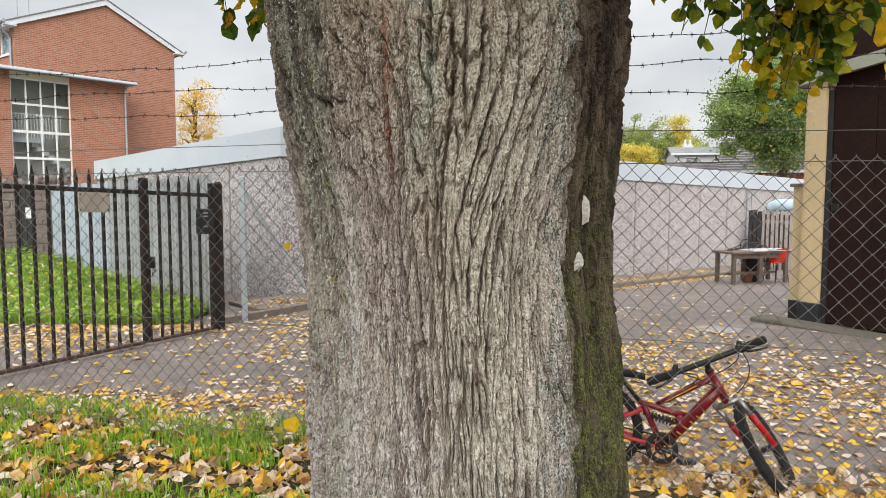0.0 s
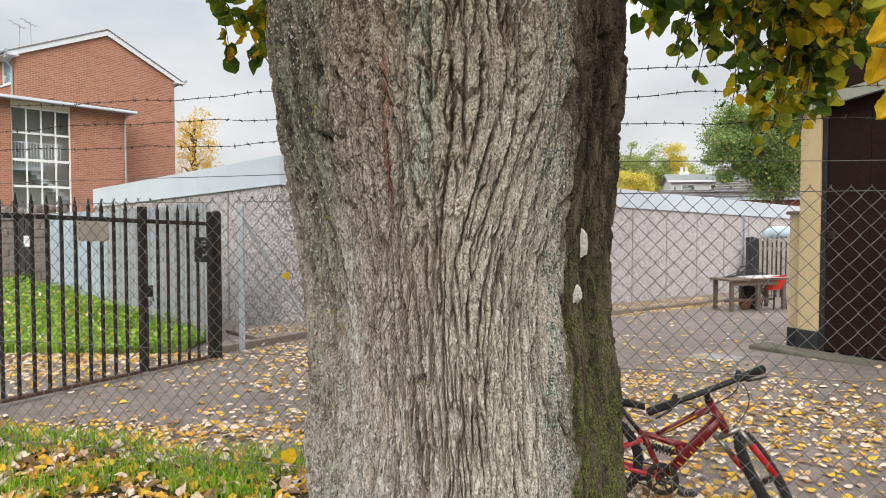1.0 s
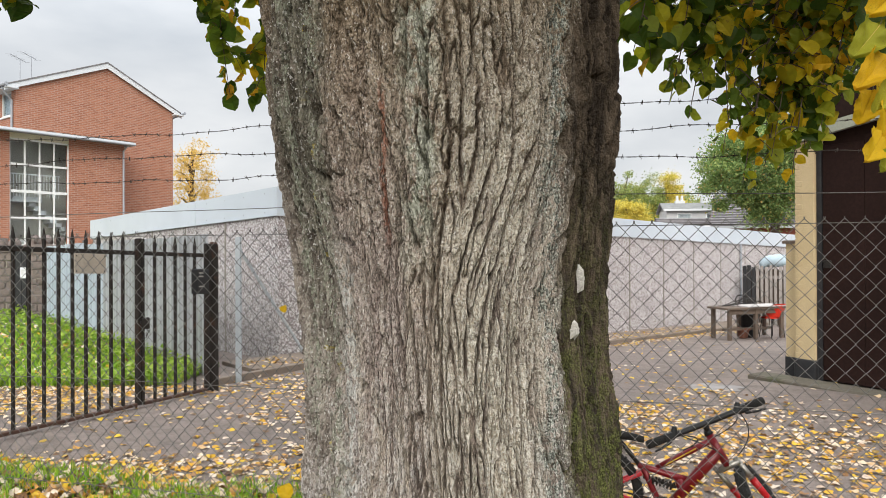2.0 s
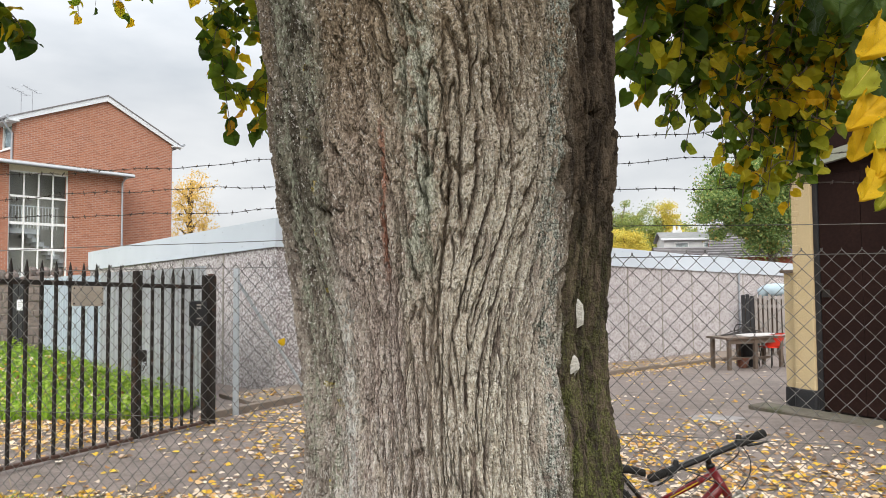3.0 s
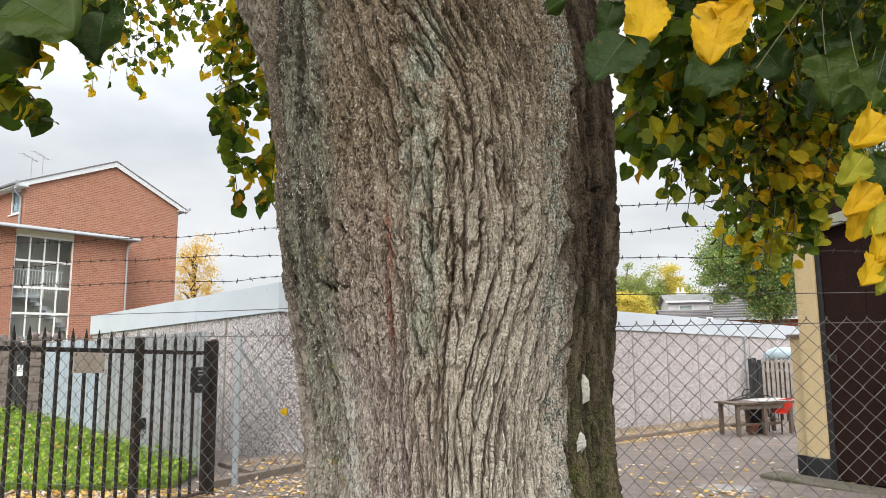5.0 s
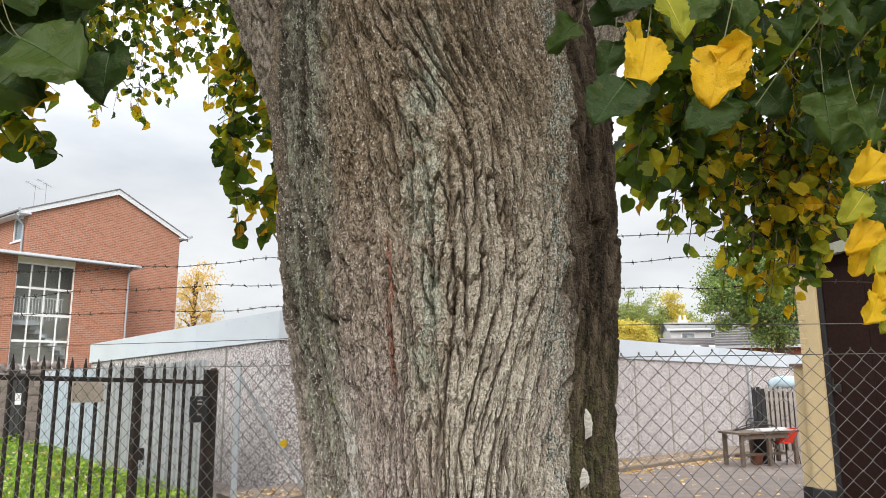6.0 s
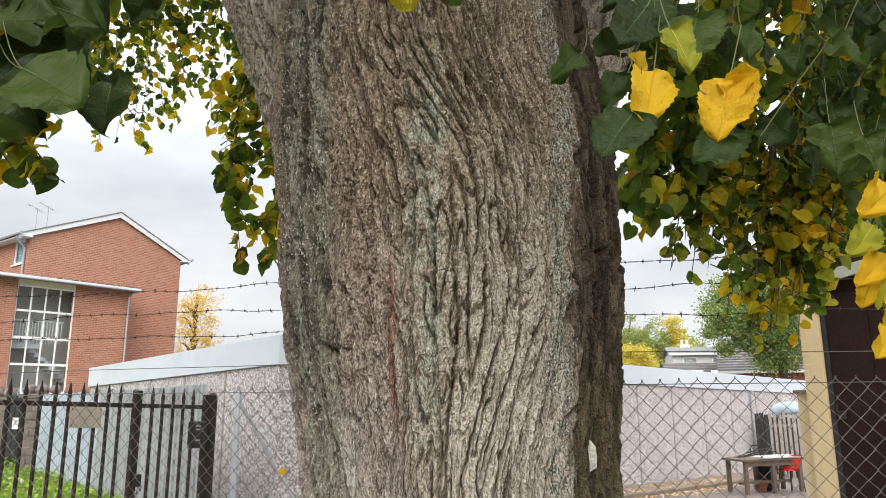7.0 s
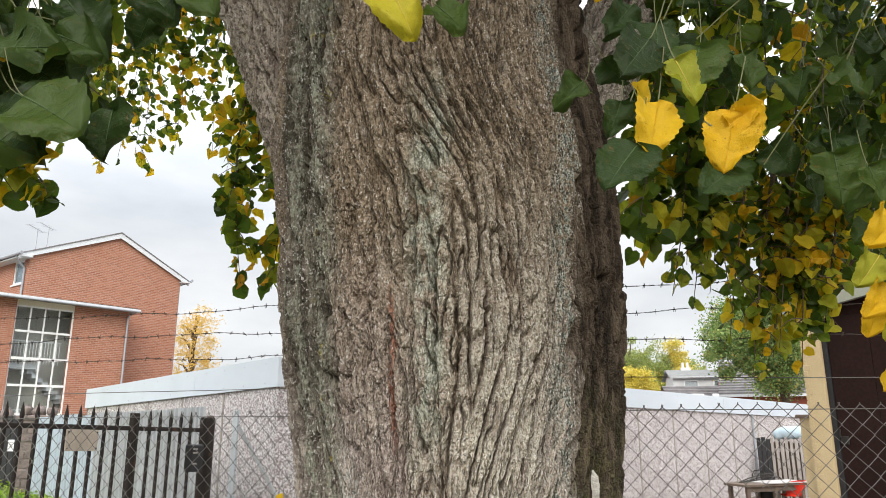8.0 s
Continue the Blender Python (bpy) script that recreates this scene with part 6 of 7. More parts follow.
def build_distance():
    build_house("white_house", "white rendered house with slate roof and chimneys", 19.2, 58.5, -12, 7.5, 6, 0, 6.9, 7.6, "render_white",
                ((1.4, 0.2, "render_white"), (3.6, 0.5, "render_white")), ((0.9, 5.3, 1.0, 1.2), (3.2, 5.3, 1.0, 1.2)), (), "flat_roof")
    build_house("slate_house", "low house with a dark slate roof and skylights", 16.5, 50.0, -6, 9.0, 6, 0, 4.0, 5.6, "render_red",
                ((4.1, -0.2, "render_red"),), (), (1.4, 2.9, 5.4))
    build_house("slate_house", "red brick house with a steep slate roof", 18.4, 46.2, -24, 14, 7, 0, 4.6, 7.0, "render_red", (), ((5.5, 3.0, 1.6, 1.0), (8.2, 3.0, 1.4, 0.9)))
    build_far_tree("golden_tree", "golden yellow autumn tree beyond the houses", 18.6, 68, 0.8, 8.7, 4.0, 3.5, ("golden", "golden"), 21, 110, 190, 0.15, 0.7)
    build_far_tree("turning_tree", "green and gold tree beyond the houses", 20.6, 77, 0.8, 12.2, 5.0, 4.5, ("bushgreen", "bushgreen"), 22, 110, 190, 0.15, 0.8)
    build_far_tree("turning_tree", "olive and gold tree beyond the houses", 23.4, 74, 0.8, 11.7, 4.8, 4.5, ("bushgreen", "golden"), 23, 120, 190, 0.15, 0.8)
    build_far_tree("dark_tree", "hazy dark green tree behind the white house", 28.4, 80, 0.8, 10.8, 5.0, 4.5, ("bushgreen",), 27, 80, 120, 0.2, 0.9)
    build_far_tree("oak_tree", "large dark green oak tree behind the shed", 18.3, 38, 0.4, 10.3, 7.0, 4.0, ("oak",), 24, 150, 470, 0.115, 0.72)
    build_far_tree("pine_tree", "tall dark conifer behind the shed", 27.5, 46, 0.5, 16.0, 9.0, 6.0, ("conifer",), 25, 170, 170, 0.22, 1.1)
    build_far_tree("birch_tree", "golden birch tree beyond the flats", -15.9, 45, 0.5, 10.4, 2.8, 4.0, ("birchleaf",), 26, 130, 50, 0.1, 0.6)
    for k in range(11):
        x = -70 + k * 15.5
        build_far_tree("distant_tree", "hazy dark green tree on the far skyline", x + 3 * math.sin(k * 5), 105 + 6 * math.cos(k * 3), 1.5, 7.2 + 1.0 * math.sin(k * 2.7), 15, 2.0, ("bushgreen",), 40 + k, 60, 60, 0.8, 2.6)

# ---------- bicycle ----------
def build_wheel(bike, hub, axle, R, name):
    axle = Vector(axle).normalized()
    hub = Vector(hub)
    wheel = part(name, Geo().ring(hub, axle, R - 0.038, 0.010, 44, 6, 1.3), M["alloy"], bike, "thin spoked wheel", True)
    g = Geo()
    g.ring(hub, axle, R - 0.026, 0.026, 48, 10)
    a = axle.orthogonal().normalized()
    b = axle.cross(a)
    for i in range(60):
        t = 2 * math.pi * i / 60
        d = a * math.cos(t) + b * math.sin(t)
        tan = axle.cross(d)
        for w in ((-0.013, 0.0, 0.013) if i % 2 else (-0.019, 0.008, 0.019)):
            c = hub + d * (R - 0.001 - 0.35 * abs(w)) + axle * w
            mm = Matrix((tan, axle, d)).transposed().to_4x4()
            mm.translation = c
            g.box((-0.006, -0.0045, -0.004), (0.006, 0.0045, 0.004), mm)
    part("tyre", g, M["rubber"], wheel, "knobbly black tyre")
    for i in range(20):
        t = 2 * math.pi * i / 20
        d = a * math.cos(t) + b * math.sin(t)
        s = 0.02 if i % 2 else -0.02
        g = Geo()
        g.tube([hub + axle * s + (axle.cross(d)) * 0.012 * (1 if i % 4 < 2 else -1), hub + d * (R - 0.045)], 0.0011, 4, False)
        part("spoke", g, M["alloy"], wheel)
    g = Geo()
    g.tube([hub - axle * 0.045, hub - axle * 0.03, hub + axle * 0.03, hub + axle * 0.045], [0.008, 0.016, 0.016, 0.008], 10)
    part("hub", g, M["dark_steel"], wheel)
    return wheel


def build_bicycle():
    bike = thing("bicycle", "small red full-suspension mountain bike leaning by the fence", "bicycle", at=pose(0, 0, -FALL * 3.55))
    headT, headB = Vector((1.401, 3.560, 0.585)), Vector((1.455, 3.530, 0.481))
    bb, hub = Vector((1.182, 3.660, 0.172)), Vector((1.643, 3.450, 0.232))
    gripR, gripL, stem = Vector((1.051, 3.500, 0.566)), Vector((1.667, 3.550, 0.781)), Vector((1.363, 3.540, 0.666))
    seatn, pivot, shock_f = Vector((1.095, 3.700, 0.540)), Vector((1.079, 3.690, 0.389)), Vector((1.243, 3.650, 0.309))
    bar = (gripL - gripR).normalized()
    axis = (headT - headB).normalized()
    fwd = Vector((0.57, -0.2, 0)).normalized()
    lean = (axis - fwd * axis.dot(fwd)).normalized()
    rear_hub = Vector((0.86, 3.80, 0.235))
    axle_f = Vector((0.739, -0.403, 0.549)).normalized()
    build_wheel(bike, hub, axle_f, 0.262, "front_wheel")
    build_wheel(bike, rear_hub, fwd.cross(lean), 0.248, "rear_wheel")
    side = axle_f
    g = Geo()
    g.tube([headB - axis * 0.03, headT + axis * 0.02], [0.021, 0.021], 12)
    frame_ = part("bike_frame", g, M["bike_red"], bike, "scuffed red tubular frame", True)
    for nm, a, b, r0, r1 in (("down_tube", headB + axis * 0.05, bb + Vector((0.03, 0, 0.02)), 0.031, 0.026), ("top_tube", headT - axis * 0.01, pivot + Vector((0.08, 0, 0.005)), 0.017, 0.014),
                             ("rocker", pivot + Vector((-0.02, 0, 0.02)), shock_f + Vector((0.06, 0, 0.03)), 0.016, 0.021), ("strut", shock_f + Vector((0.02, 0, 0.03)), bb + (headB - bb) * 0.35, 0.024, 0.028),
                             ("seat_tube", pivot + Vector((0, 0, 0.02)), bb, 0.017, 0.017)):
        g = Geo()
        g.tube([a, a.lerp(b, 0.3), a.lerp(b, 0.7), b], [r0 * 0.95, r0, (r0 + r1) / 2, r1], 12)
        part(nm, g, M["bike_red"], frame_, smooth=True)
    # decals along the tubes
    g = Geo()
    a, b = headT.lerp(pivot + Vector((0.08, 0, 0.005)), 0.28), headT.lerp(pivot + Vector((0.08, 0, 0.005)), 0.85)
    off = Vector((-0.25, -0.95, 0.12)).normalized()
    g.tube([a + off * 0.018 + Vector((0, 0, -0.008)), b + off * 0.014 + Vector((0, 0, -0.008))], 0.0035, 5)
    a, b = headB.lerp(bb, 0.3), headB.lerp(bb, 0.72)
    for k in range(5):
        c = a.lerp(b, k / 4)
        g.tube([c + off * 0.03 + Vector((-0.012, 0, 0.012)), c + off * 0.03 + Vector((0.012, 0, -0.004))], 0.004, 5)
    part("decal", g, M["bike_yellow"], frame_)
    # fork
    crown = headB - axis * 0.035
    g = Geo()
    g.tube([headB, crown], 0.02, 10)
    g.tube([crown - side * 0.065, crown + side * 0.065], [0.018, 0.018], 10)
    fork = part("fork", g, M["alloy"], bike, "suspension fork with bright red lower legs", True)
    for s in (-1, 1):
        top = crown + side * 0.058 * s
        low = hub + side * 0.052 * s
        g = Geo()
        g.tube([top + (top - low).normalized() * 0.025, top.lerp(low, 0.42)], 0.0145, 10)
        part("stanchion", g, M["alloy"], fork, smooth=True)
        g = Geo()
        g.tube([top.lerp(low, 0.36), top.lerp(low, 0.5), low], [0.019, 0.018, 0.014], 10)
        part("lower_leg", g, M["bike_bright"], fork, "bright red fork leg", True)
    # stem, bar, grips, levers
    g = Geo()
    g.tube([headT + axis * 0.02, headT + axis * 0.045], [0.024, 0.018], 10)
    g.tube([headT + axis * 0.04, stem], [0.015, 0.017], 10)
    part("stem", g, M["black_plastic"], bike, smooth=True)
    g = Geo()
    p1, p2 = gripR.lerp(stem, 0.55), gripL.lerp(stem, 0.5)
    g.tube([gripR, p1, stem.lerp(p1, 0.35), stem, stem.lerp(p2, 0.35), p2, gripL], 0.016, 10)
    bars = part("handlebar", g, M["black_plastic"], bike, smooth=True)
    for a, b in ((gripR, p1), (gripL, p2)):
        d = (b - a).normalized()
        g = Geo()
        g.tube([a, a + d * 0.006, a + d * 0.1], [0.017, 0.021, 0.0195], 12)
        for k in range(9):
            g.ring(a + d * (0.012 + 0.01 * k), d, 0.0195, 0.0022, 14, 5)
        part("grip", g, M["rubber"], bars, smooth=True)
        g = Geo()
        c = a + d * 0.115
        g.tube([c - d * 0.014, c + d * 0.03], 0.023, 10)
        dn = Vector((0.2, -0.75, -0.5)).normalized()
        g.tube([c, c + dn * 0.03, c + dn * 0.045 - d * 0.05, c + dn * 0.05 - d * 0.095], [0.009, 0.008, 0.006, 0.005], 8)
        part("brake_lever", g, M["black_plastic"], bars)
        g = Geo()
        c = a + d * 0.15
        g.tube([c + Vector((0, 0, 0.0)), c + Vector((0.004, 0, 0.045))], [0.02, 0.012], 8)
        part("shifter", g, M["black_plastic"], bars)
    g = Geo()
    for k, (s, e) in enumerate(((gripR.lerp(stem, 0.5), headB), (gripL.lerp(stem, 0.45), headB - axis * 0.03), (gripL.lerp(stem, 0.5), headT.lerp(pivot, 0.3)), (gripR.lerp(stem, 0.45), headT.lerp(pivot, 0.4)))):
        out = s.lerp(e, 0.45) + Vector((0.12 + 0.02 * k, -0.05, -0.01 + 0.02 * k))
        g.tube([Vector(p) for p in bez(s, out, e, 14)], 0.0028, 5)
    part("cable", g, M["black_plastic"], bike)
    # saddle and post
    g = Geo()
    back = (Vector((-0.95, 0.33, 0.03))).normalized()
    wid = back.cross(Vector((0, 0, 1)))
    vs, fs = [], []
    for i in range(10):
        t = i / 9
        w = 0.016 + 0.05 * t ** 2.2
        c = seatn + back * 0.22 * t + Vector((0, 0, 0.012 * math.sin(3 * t)))
        for k in range(10):
            a = 2 * math.pi * k / 10
            vs.append(c + wid * w * math.cos(a) + Vector((0, 0, (0.018 + 0.008 * t) * math.sin(a))))
    for i in range(9):
        fs += [(i * 10 + k, i * 10 + (k + 1) % 10, (i + 1) * 10 + (k + 1) % 10, (i + 1) * 10 + k) for k in range(10)]
    fs += [tuple(range(9, -1, -1)), tuple(90 + k for k in range(10))]
    g.add(vs, fs)
    part("saddle", g, M["rubber"], bike, "black padded saddle", True)
    g = Geo()
    g.tube([seatn + back * 0.13 + Vector((0, 0, -0.015)), pivot + Vector((-0.005, 0, 0.01))], 0.0125, 8)
    part("seat_post", g, M["dark_steel"], bike, smooth=True)
    # shock spring
    g = Geo()
    a, b = pivot + Vector((0.03, -0.01, -0.05)), shock_f + Vector((-0.01, -0.01, -0.0))
    d = (b - a)
    o1 = d.orthogonal().normalized()
    o2 = d.normalized().cross(o1)
    g.tube([a + d * (i / 70) + (o1 * math.cos(i * 0.65) + o2 * math.sin(i * 0.65)) * 0.02 for i in range(71)], 0.0042, 5)
    g.tube([a - d * 0.2, b + d * 0.1], 0.008, 7)
    part("shock_absorber", g, M["dark_steel"], bike)
    # chainset
    cax = fwd.cross(lean).normalized()
    near = cax if cax.y < 0 else -cax
    cc = bb + near * 0.045
    g = Geo()
    g.ring(cc, cax, 0.07, 0.014, 36, 6, 0.3).ring(cc, cax, 0.03, 0.006, 20, 6, 0.5)
    a1 = cax.orthogonal().normalized()
    b1 = cax.cross(a1)
    for i in range(32):
        t = 2 * math.pi * i / 32
        d = a1 * math.cos(t) + b1 * math.sin(t)
        g.tube([cc + d * 0.078, cc + d * 0.088], [0.004, 0.002], 4)
    for i in range(5):
        t = 2 * math.pi * i / 5
        d = a1 * math.cos(t) + b1 * math.sin(t)
        g.tube([cc, cc + d * 0.062], 0.006, 5)
    ring = part("chainset", g, M["dark_steel"], bike, "oily dark chainring and guard")
    for s in (1, -1):
        g = Geo()
        st = bb + near * 0.06 * s
        e = st + (lean * -0.3 + fwd * 0.95 * s).normalized() * 0.13
        g.tube([st, e], [0.012, 0.009], 8)
        g.tube([bb, st], 0.012, 8)
        part("crank", g, M["dark_steel"], ring)
        g = Geo()
        pm = Matrix.Translation(e + near * 0.045 * s)
        g.soft_box((-0.045, -0.03, -0.01), (0.045, 0.03, 0.012), 0.008, pm)
        part("pedal", g, M["black_plastic"], ring)
    g = Geo()
    up = lean * 0.062
    rc = rear_hub + near * 0.04
    g.tube([cc + up, rc + lean * 0.035], 0.0045, 5)
    g.tube([cc - up, rc - lean * 0.05], 0.0045, 5)
    g.ring(rc, cax, 0.033, 0.008, 20, 5, 0.8)
    part("chain", g, M["dark_steel"], bike)
    g = Geo()
    for s in (-1, 1):
        g.tube([bb + near * 0.035 * s, rear_hub + near * 0.055 * s], [0.013, 0.011], 8)
        g.tube([pivot + near * 0.03 * s + Vector((0, 0, -0.02)), rear_hub + near * 0.055 * s], [0.012, 0.009], 8)
    part("swing_arm", g, M["bike_bright"], bike, smooth=True)


# ---------- the lime tree ----------
def build_lime_tree():
    tree = thing("lime_tree", "old lime tree with furrowed mossy bark and yellowing leaves", "tree", at=pose(0, 1.95, 0))
    build_trunk(tree)
    to_tree = Matrix.Translation((0, -1.95, 0))

    def local(p):
        return (p[0], p[1] - 1.95, p[2] - FALL * (p[1] - 1.95))
    bark_limb("limb", [local(p) for p in ((-0.2, 1.98, 1.95), (-0.36, 1.97, 2.45), (-0.49, 1.97, 2.81), (-0.78, 2.02, 3.4), (-1.3, 2.3, 4.4), (-2.0, 2.9, 5.6))], (0.19, 0.2, 0.2, 0.18, 0.13, 0.08), tree, 31)
    bark_limb("limb", [local(p) for p in ((0.27, 2.03, 2.05), (0.395, 2.08, 2.45), (0.55, 2.12, 2.81), (0.85, 2.25, 3.4), (1.4, 2.7, 4.3), (2.2, 3.2, 5.3))], (0.13, 0.14, 0.145, 0.13, 0.1, 0.06), tree, 41)
    # bare scars
    for ang, z, w, h in ((0.80, 1.43, 0.0058, 0.034), (0.71, 1.31, 0.0085, 0.022)):
        zt, rt, ct = (np.array(c) for c in zip(*TRUNK))
        R, C = float(np.interp(z, zt, rt)) + (0.009 if z > 1.4 else 0.014), float(np.interp(z, zt, ct))
        rng = random.Random(int(z * 100))
        vs, fs = [(C + (R + 0.003) * math.sin(ang), -(R + 0.003) * math.cos(ang), z)], []
        n = 22
        for ring_, off in ((0.6, 0.003), (1.0, -0.012)):
            for i in range(n):
                t = 2 * math.pi * i / n
                k = ring_ * rng.uniform(0.6, 1.3)
                a2 = ang + w / R * k * math.cos(t) * 1.3
                vs.append((C + (R + off) * math.sin(a2), -(R + off) * math.cos(a2), z + h * k * math.sin(t)))
        fs = [(0, 1 + i, 1 + (i + 1) % n) for i in range(n)] + [(1 + i, 1 + n + i, 1 + n + (i + 1) % n, 1 + (i + 1) % n) for i in range(n)]
        part("bare_scar", Geo().add(vs, fs), M["scar"], tree, "pale bare wood scar")

    # leading branches that carry the shoots
    g = Geo()
    for pts, r in (([(0.85, 2.25, 3.4), (1.2, 1.7, 3.55), (1.5, 1.1, 3.3)], 0.03), ([(0.85, 2.25, 3.4), (1.4, 2.5, 3.6), (2.0, 2.8, 3.5), (2.6, 3.0, 3.3)], 0.035),
                   ([(-0.78, 2.02, 3.4), (-1.0, 1.5, 3.5), (-1.1, 0.9, 3.1)], 0.028), ([(-0.78, 2.02, 3.4), (-1.2, 2.6, 3.8), (-1.6, 4.0, 4.6), (-2.0, 5.0, 5.2)], 0.035),
                   ([(1.4, 2.7, 4.3), (1.7, 3.2, 4.2), (2.0, 3.9, 3.9)], 0.028), ([(-0.6, 2.0, 3.1), (-0.75, 2.4, 3.2), (-0.8, 2.6, 3.05)], 0.02)):
        p = np.array([local(q) for q in pts])
        t = np.linspace(0, len(p) - 1, 16)
        c = np.stack([np.interp(t, range(len(p)), p[:, i]) for i in range(3)], 1)
        for _ in range(4):
            c[1:-1] = (c[:-2] + 2 * c[1:-1] + c[2:]) / 4
        g.tube(c, list(np.linspace(r, r * 0.3, 16)), 8)
    part("branch", g, M["twig"], tree, smooth=True)

    rng = np.random.default_rng(77)
    twigs, lots_g, lots_y = Geo(), [], []
    shoots = [
        # root, tip, side shoots, side length, leaf, spacing, share of yellow
        ((1.123, 2.600, 3.558), (0.866, 2.400, 2.133), 9, 0.3, 0.055, 0.034, 0.1), ((1.375, 2.600, 3.558), (0.970, 2.300, 1.958), 10, 0.3, 0.055, 0.034, 0.25),
        ((1.577, 2.600, 3.383), (1.068, 2.200, 1.809), 9, 0.26, 0.056, 0.032, 0.35), ((1.686, 2.500, 3.176), (1.176, 2.200, 1.836), 9, 0.26, 0.056, 0.032, 0.35),
        ((1.900, 2.600, 3.241), (1.464, 2.400, 2.152), 9, 0.3, 0.07, 0.04, 0.25), ((0.982, 2.800, 3.588), (0.787, 2.700, 2.318), 7, 0.22, 0.07, 0.045, 0.1),
        ((1.968, 2.500, 3.043), (1.537, 2.300, 2.045), 8, 0.3, 0.072, 0.04, 0.25), ((1.464, 3.100, 3.737), (1.211, 3.000, 2.417), 9, 0.34, 0.068, 0.04, 0.12),
        ((1.819, 3.100, 3.736), (1.562, 3.000, 2.335), 9, 0.34, 0.068, 0.04, 0.15), ((2.173, 3.100, 3.735), (1.892, 3.000, 2.387), 9, 0.34, 0.068, 0.04, 0.15),
        ((1.266, 3.400, 3.766), (1.128, 3.300, 2.596), 8, 0.3, 0.068, 0.045, 0.08), ((2.085, 3.900, 4.472), (1.787, 3.800, 2.721), 9, 0.4, 0.068, 0.045, 0.1),
        ((2.534, 3.900, 4.471), (2.246, 3.800, 2.719), 9, 0.4, 0.068, 0.045, 0.1), ((2.983, 3.900, 4.470), (2.595, 3.800, 2.649), 9, 0.4, 0.068, 0.045, 0.1),
        ((0.972, 2.100, 3.393), (0.797, 2.000, 2.442), 9, 0.26, 0.072, 0.04, 0.08), ((1.390, 2.100, 3.392), (1.174, 2.000, 2.421), 9, 0.26, 0.072, 0.04, 0.08),
        ((1.682, 2.100, 3.267), (1.367, 2.000, 2.286), 9, 0.26, 0.072, 0.04, 0.1), ((1.014, 1.800, 3.130), (0.874, 1.700, 2.390), 8, 0.24, 0.075, 0.04, 0.08),
        ((-0.737, 2.600, 3.139), (-0.744, 2.450, 2.078), 13, 0.21, 0.056, 0.023, 0.4), ((-0.632, 2.600, 2.977), (-0.644, 2.500, 2.068), 12, 0.19, 0.056, 0.023, 0.35), ((-0.806, 2.800, 3.088), (-0.806, 2.700, 2.361), 11, 0.22, 0.054, 0.025, 0.3),
        ((-0.806, 3.000, 3.673), (-0.789, 2.900, 2.635), 8, 0.22, 0.056, 0.03, 0.3),
        ((-2.505, 5.000, 5.998), (-2.397, 4.800, 3.562), 15, 0.45, 0.068, 0.05, 0.35), ((-2.259, 5.000, 5.997), (-2.266, 4.900, 3.534), 15, 0.45, 0.068, 0.05, 0.4), ((-2.028, 5.100, 5.788), (-2.063, 5.000, 3.716), 15, 0.45, 0.068, 0.05, 0.3),
        ((-1.747, 5.000, 5.705), (-1.739, 4.900, 3.648), 15, 0.42, 0.068, 0.045, 0.3), ((-1.535, 4.700, 5.188), (-1.455, 4.600, 3.280), 14, 0.4, 0.068, 0.042, 0.25), ((-1.222, 4.000, 4.469), (-1.117, 3.900, 3.348), 13, 0.34, 0.068, 0.04, 0.25),
        ((-2.960, 5.200, 6.176), (-2.674, 5.000, 4.206), 8, 0.45, 0.066, 0.07, 0.25), ((-2.087, 5.600, 6.529), (-2.099, 5.500, 4.525), 9, 0.5, 0.066, 0.07, 0.2),
        ((1.274, 2.690, 3.406), (1.059, 2.590, 2.329), 11, 0.3, 0.054, 0.038, 0.06),
        ((0.842, 2.510, 3.272), (0.744, 2.410, 2.186), 11, 0.3, 0.054, 0.038, 0.12),
        ((2.251, 3.120, 3.738), (2.019, 3.020, 2.482), 11, 0.3, 0.054, 0.038, 0.19),
        ((1.777, 3.170, 3.689), (1.623, 3.070, 2.398), 11, 0.3, 0.054, 0.038, 0.14),
        ((1.750, 3.480, 4.268), (1.500, 3.380, 2.794), 11, 0.3, 0.054, 0.038, 0.19),
        ((1.923, 2.730, 3.227), (1.597, 2.630, 2.214), 11, 0.3, 0.054, 0.038, 0.20),
        ((1.777, 2.320, 3.401), (1.548, 2.220, 2.339), 11, 0.3, 0.054, 0.038, 0.11),
        ((1.865, 2.910, 3.579), (1.633, 2.810, 2.481), 11, 0.3, 0.054, 0.038, 0.14),
        ((2.110, 3.190, 3.656), (1.704, 3.090, 2.340), 11, 0.3, 0.054, 0.038, 0.21),
        ((2.521, 3.480, 4.266), (2.039, 3.380, 2.733), 11, 0.3, 0.054, 0.038, 0.14),
        ((2.399, 3.430, 3.963), (2.067, 3.330, 2.693), 11, 0.3, 0.054, 0.038, 0.06),
        ((1.722, 2.240, 2.892), (1.427, 2.140, 2.067), 11, 0.3, 0.054, 0.038, 0.07),
        ((1.571, 3.500, 3.845), (1.460, 3.400, 2.480), 11, 0.3, 0.054, 0.038, 0.05),
        ((2.584, 3.510, 4.038), (2.114, 3.410, 2.671), 11, 0.3, 0.054, 0.038, 0.21),
        ((1.414, 3.060, 3.739), (1.322, 2.960, 2.619), 11, 0.3, 0.054, 0.038, 0.11),
        ((1.473, 2.170, 3.103), (1.197, 2.070, 2.270), 11, 0.3, 0.054, 0.038, 0.20),
        ((1.009, 2.700, 3.082), (0.835, 2.600, 2.277), 12, 0.2, 0.074, 0.028, 0.1),
        ((0.953, 2.300, 2.926), (0.788, 2.200, 2.221), 12, 0.2, 0.074, 0.028, 0.1),
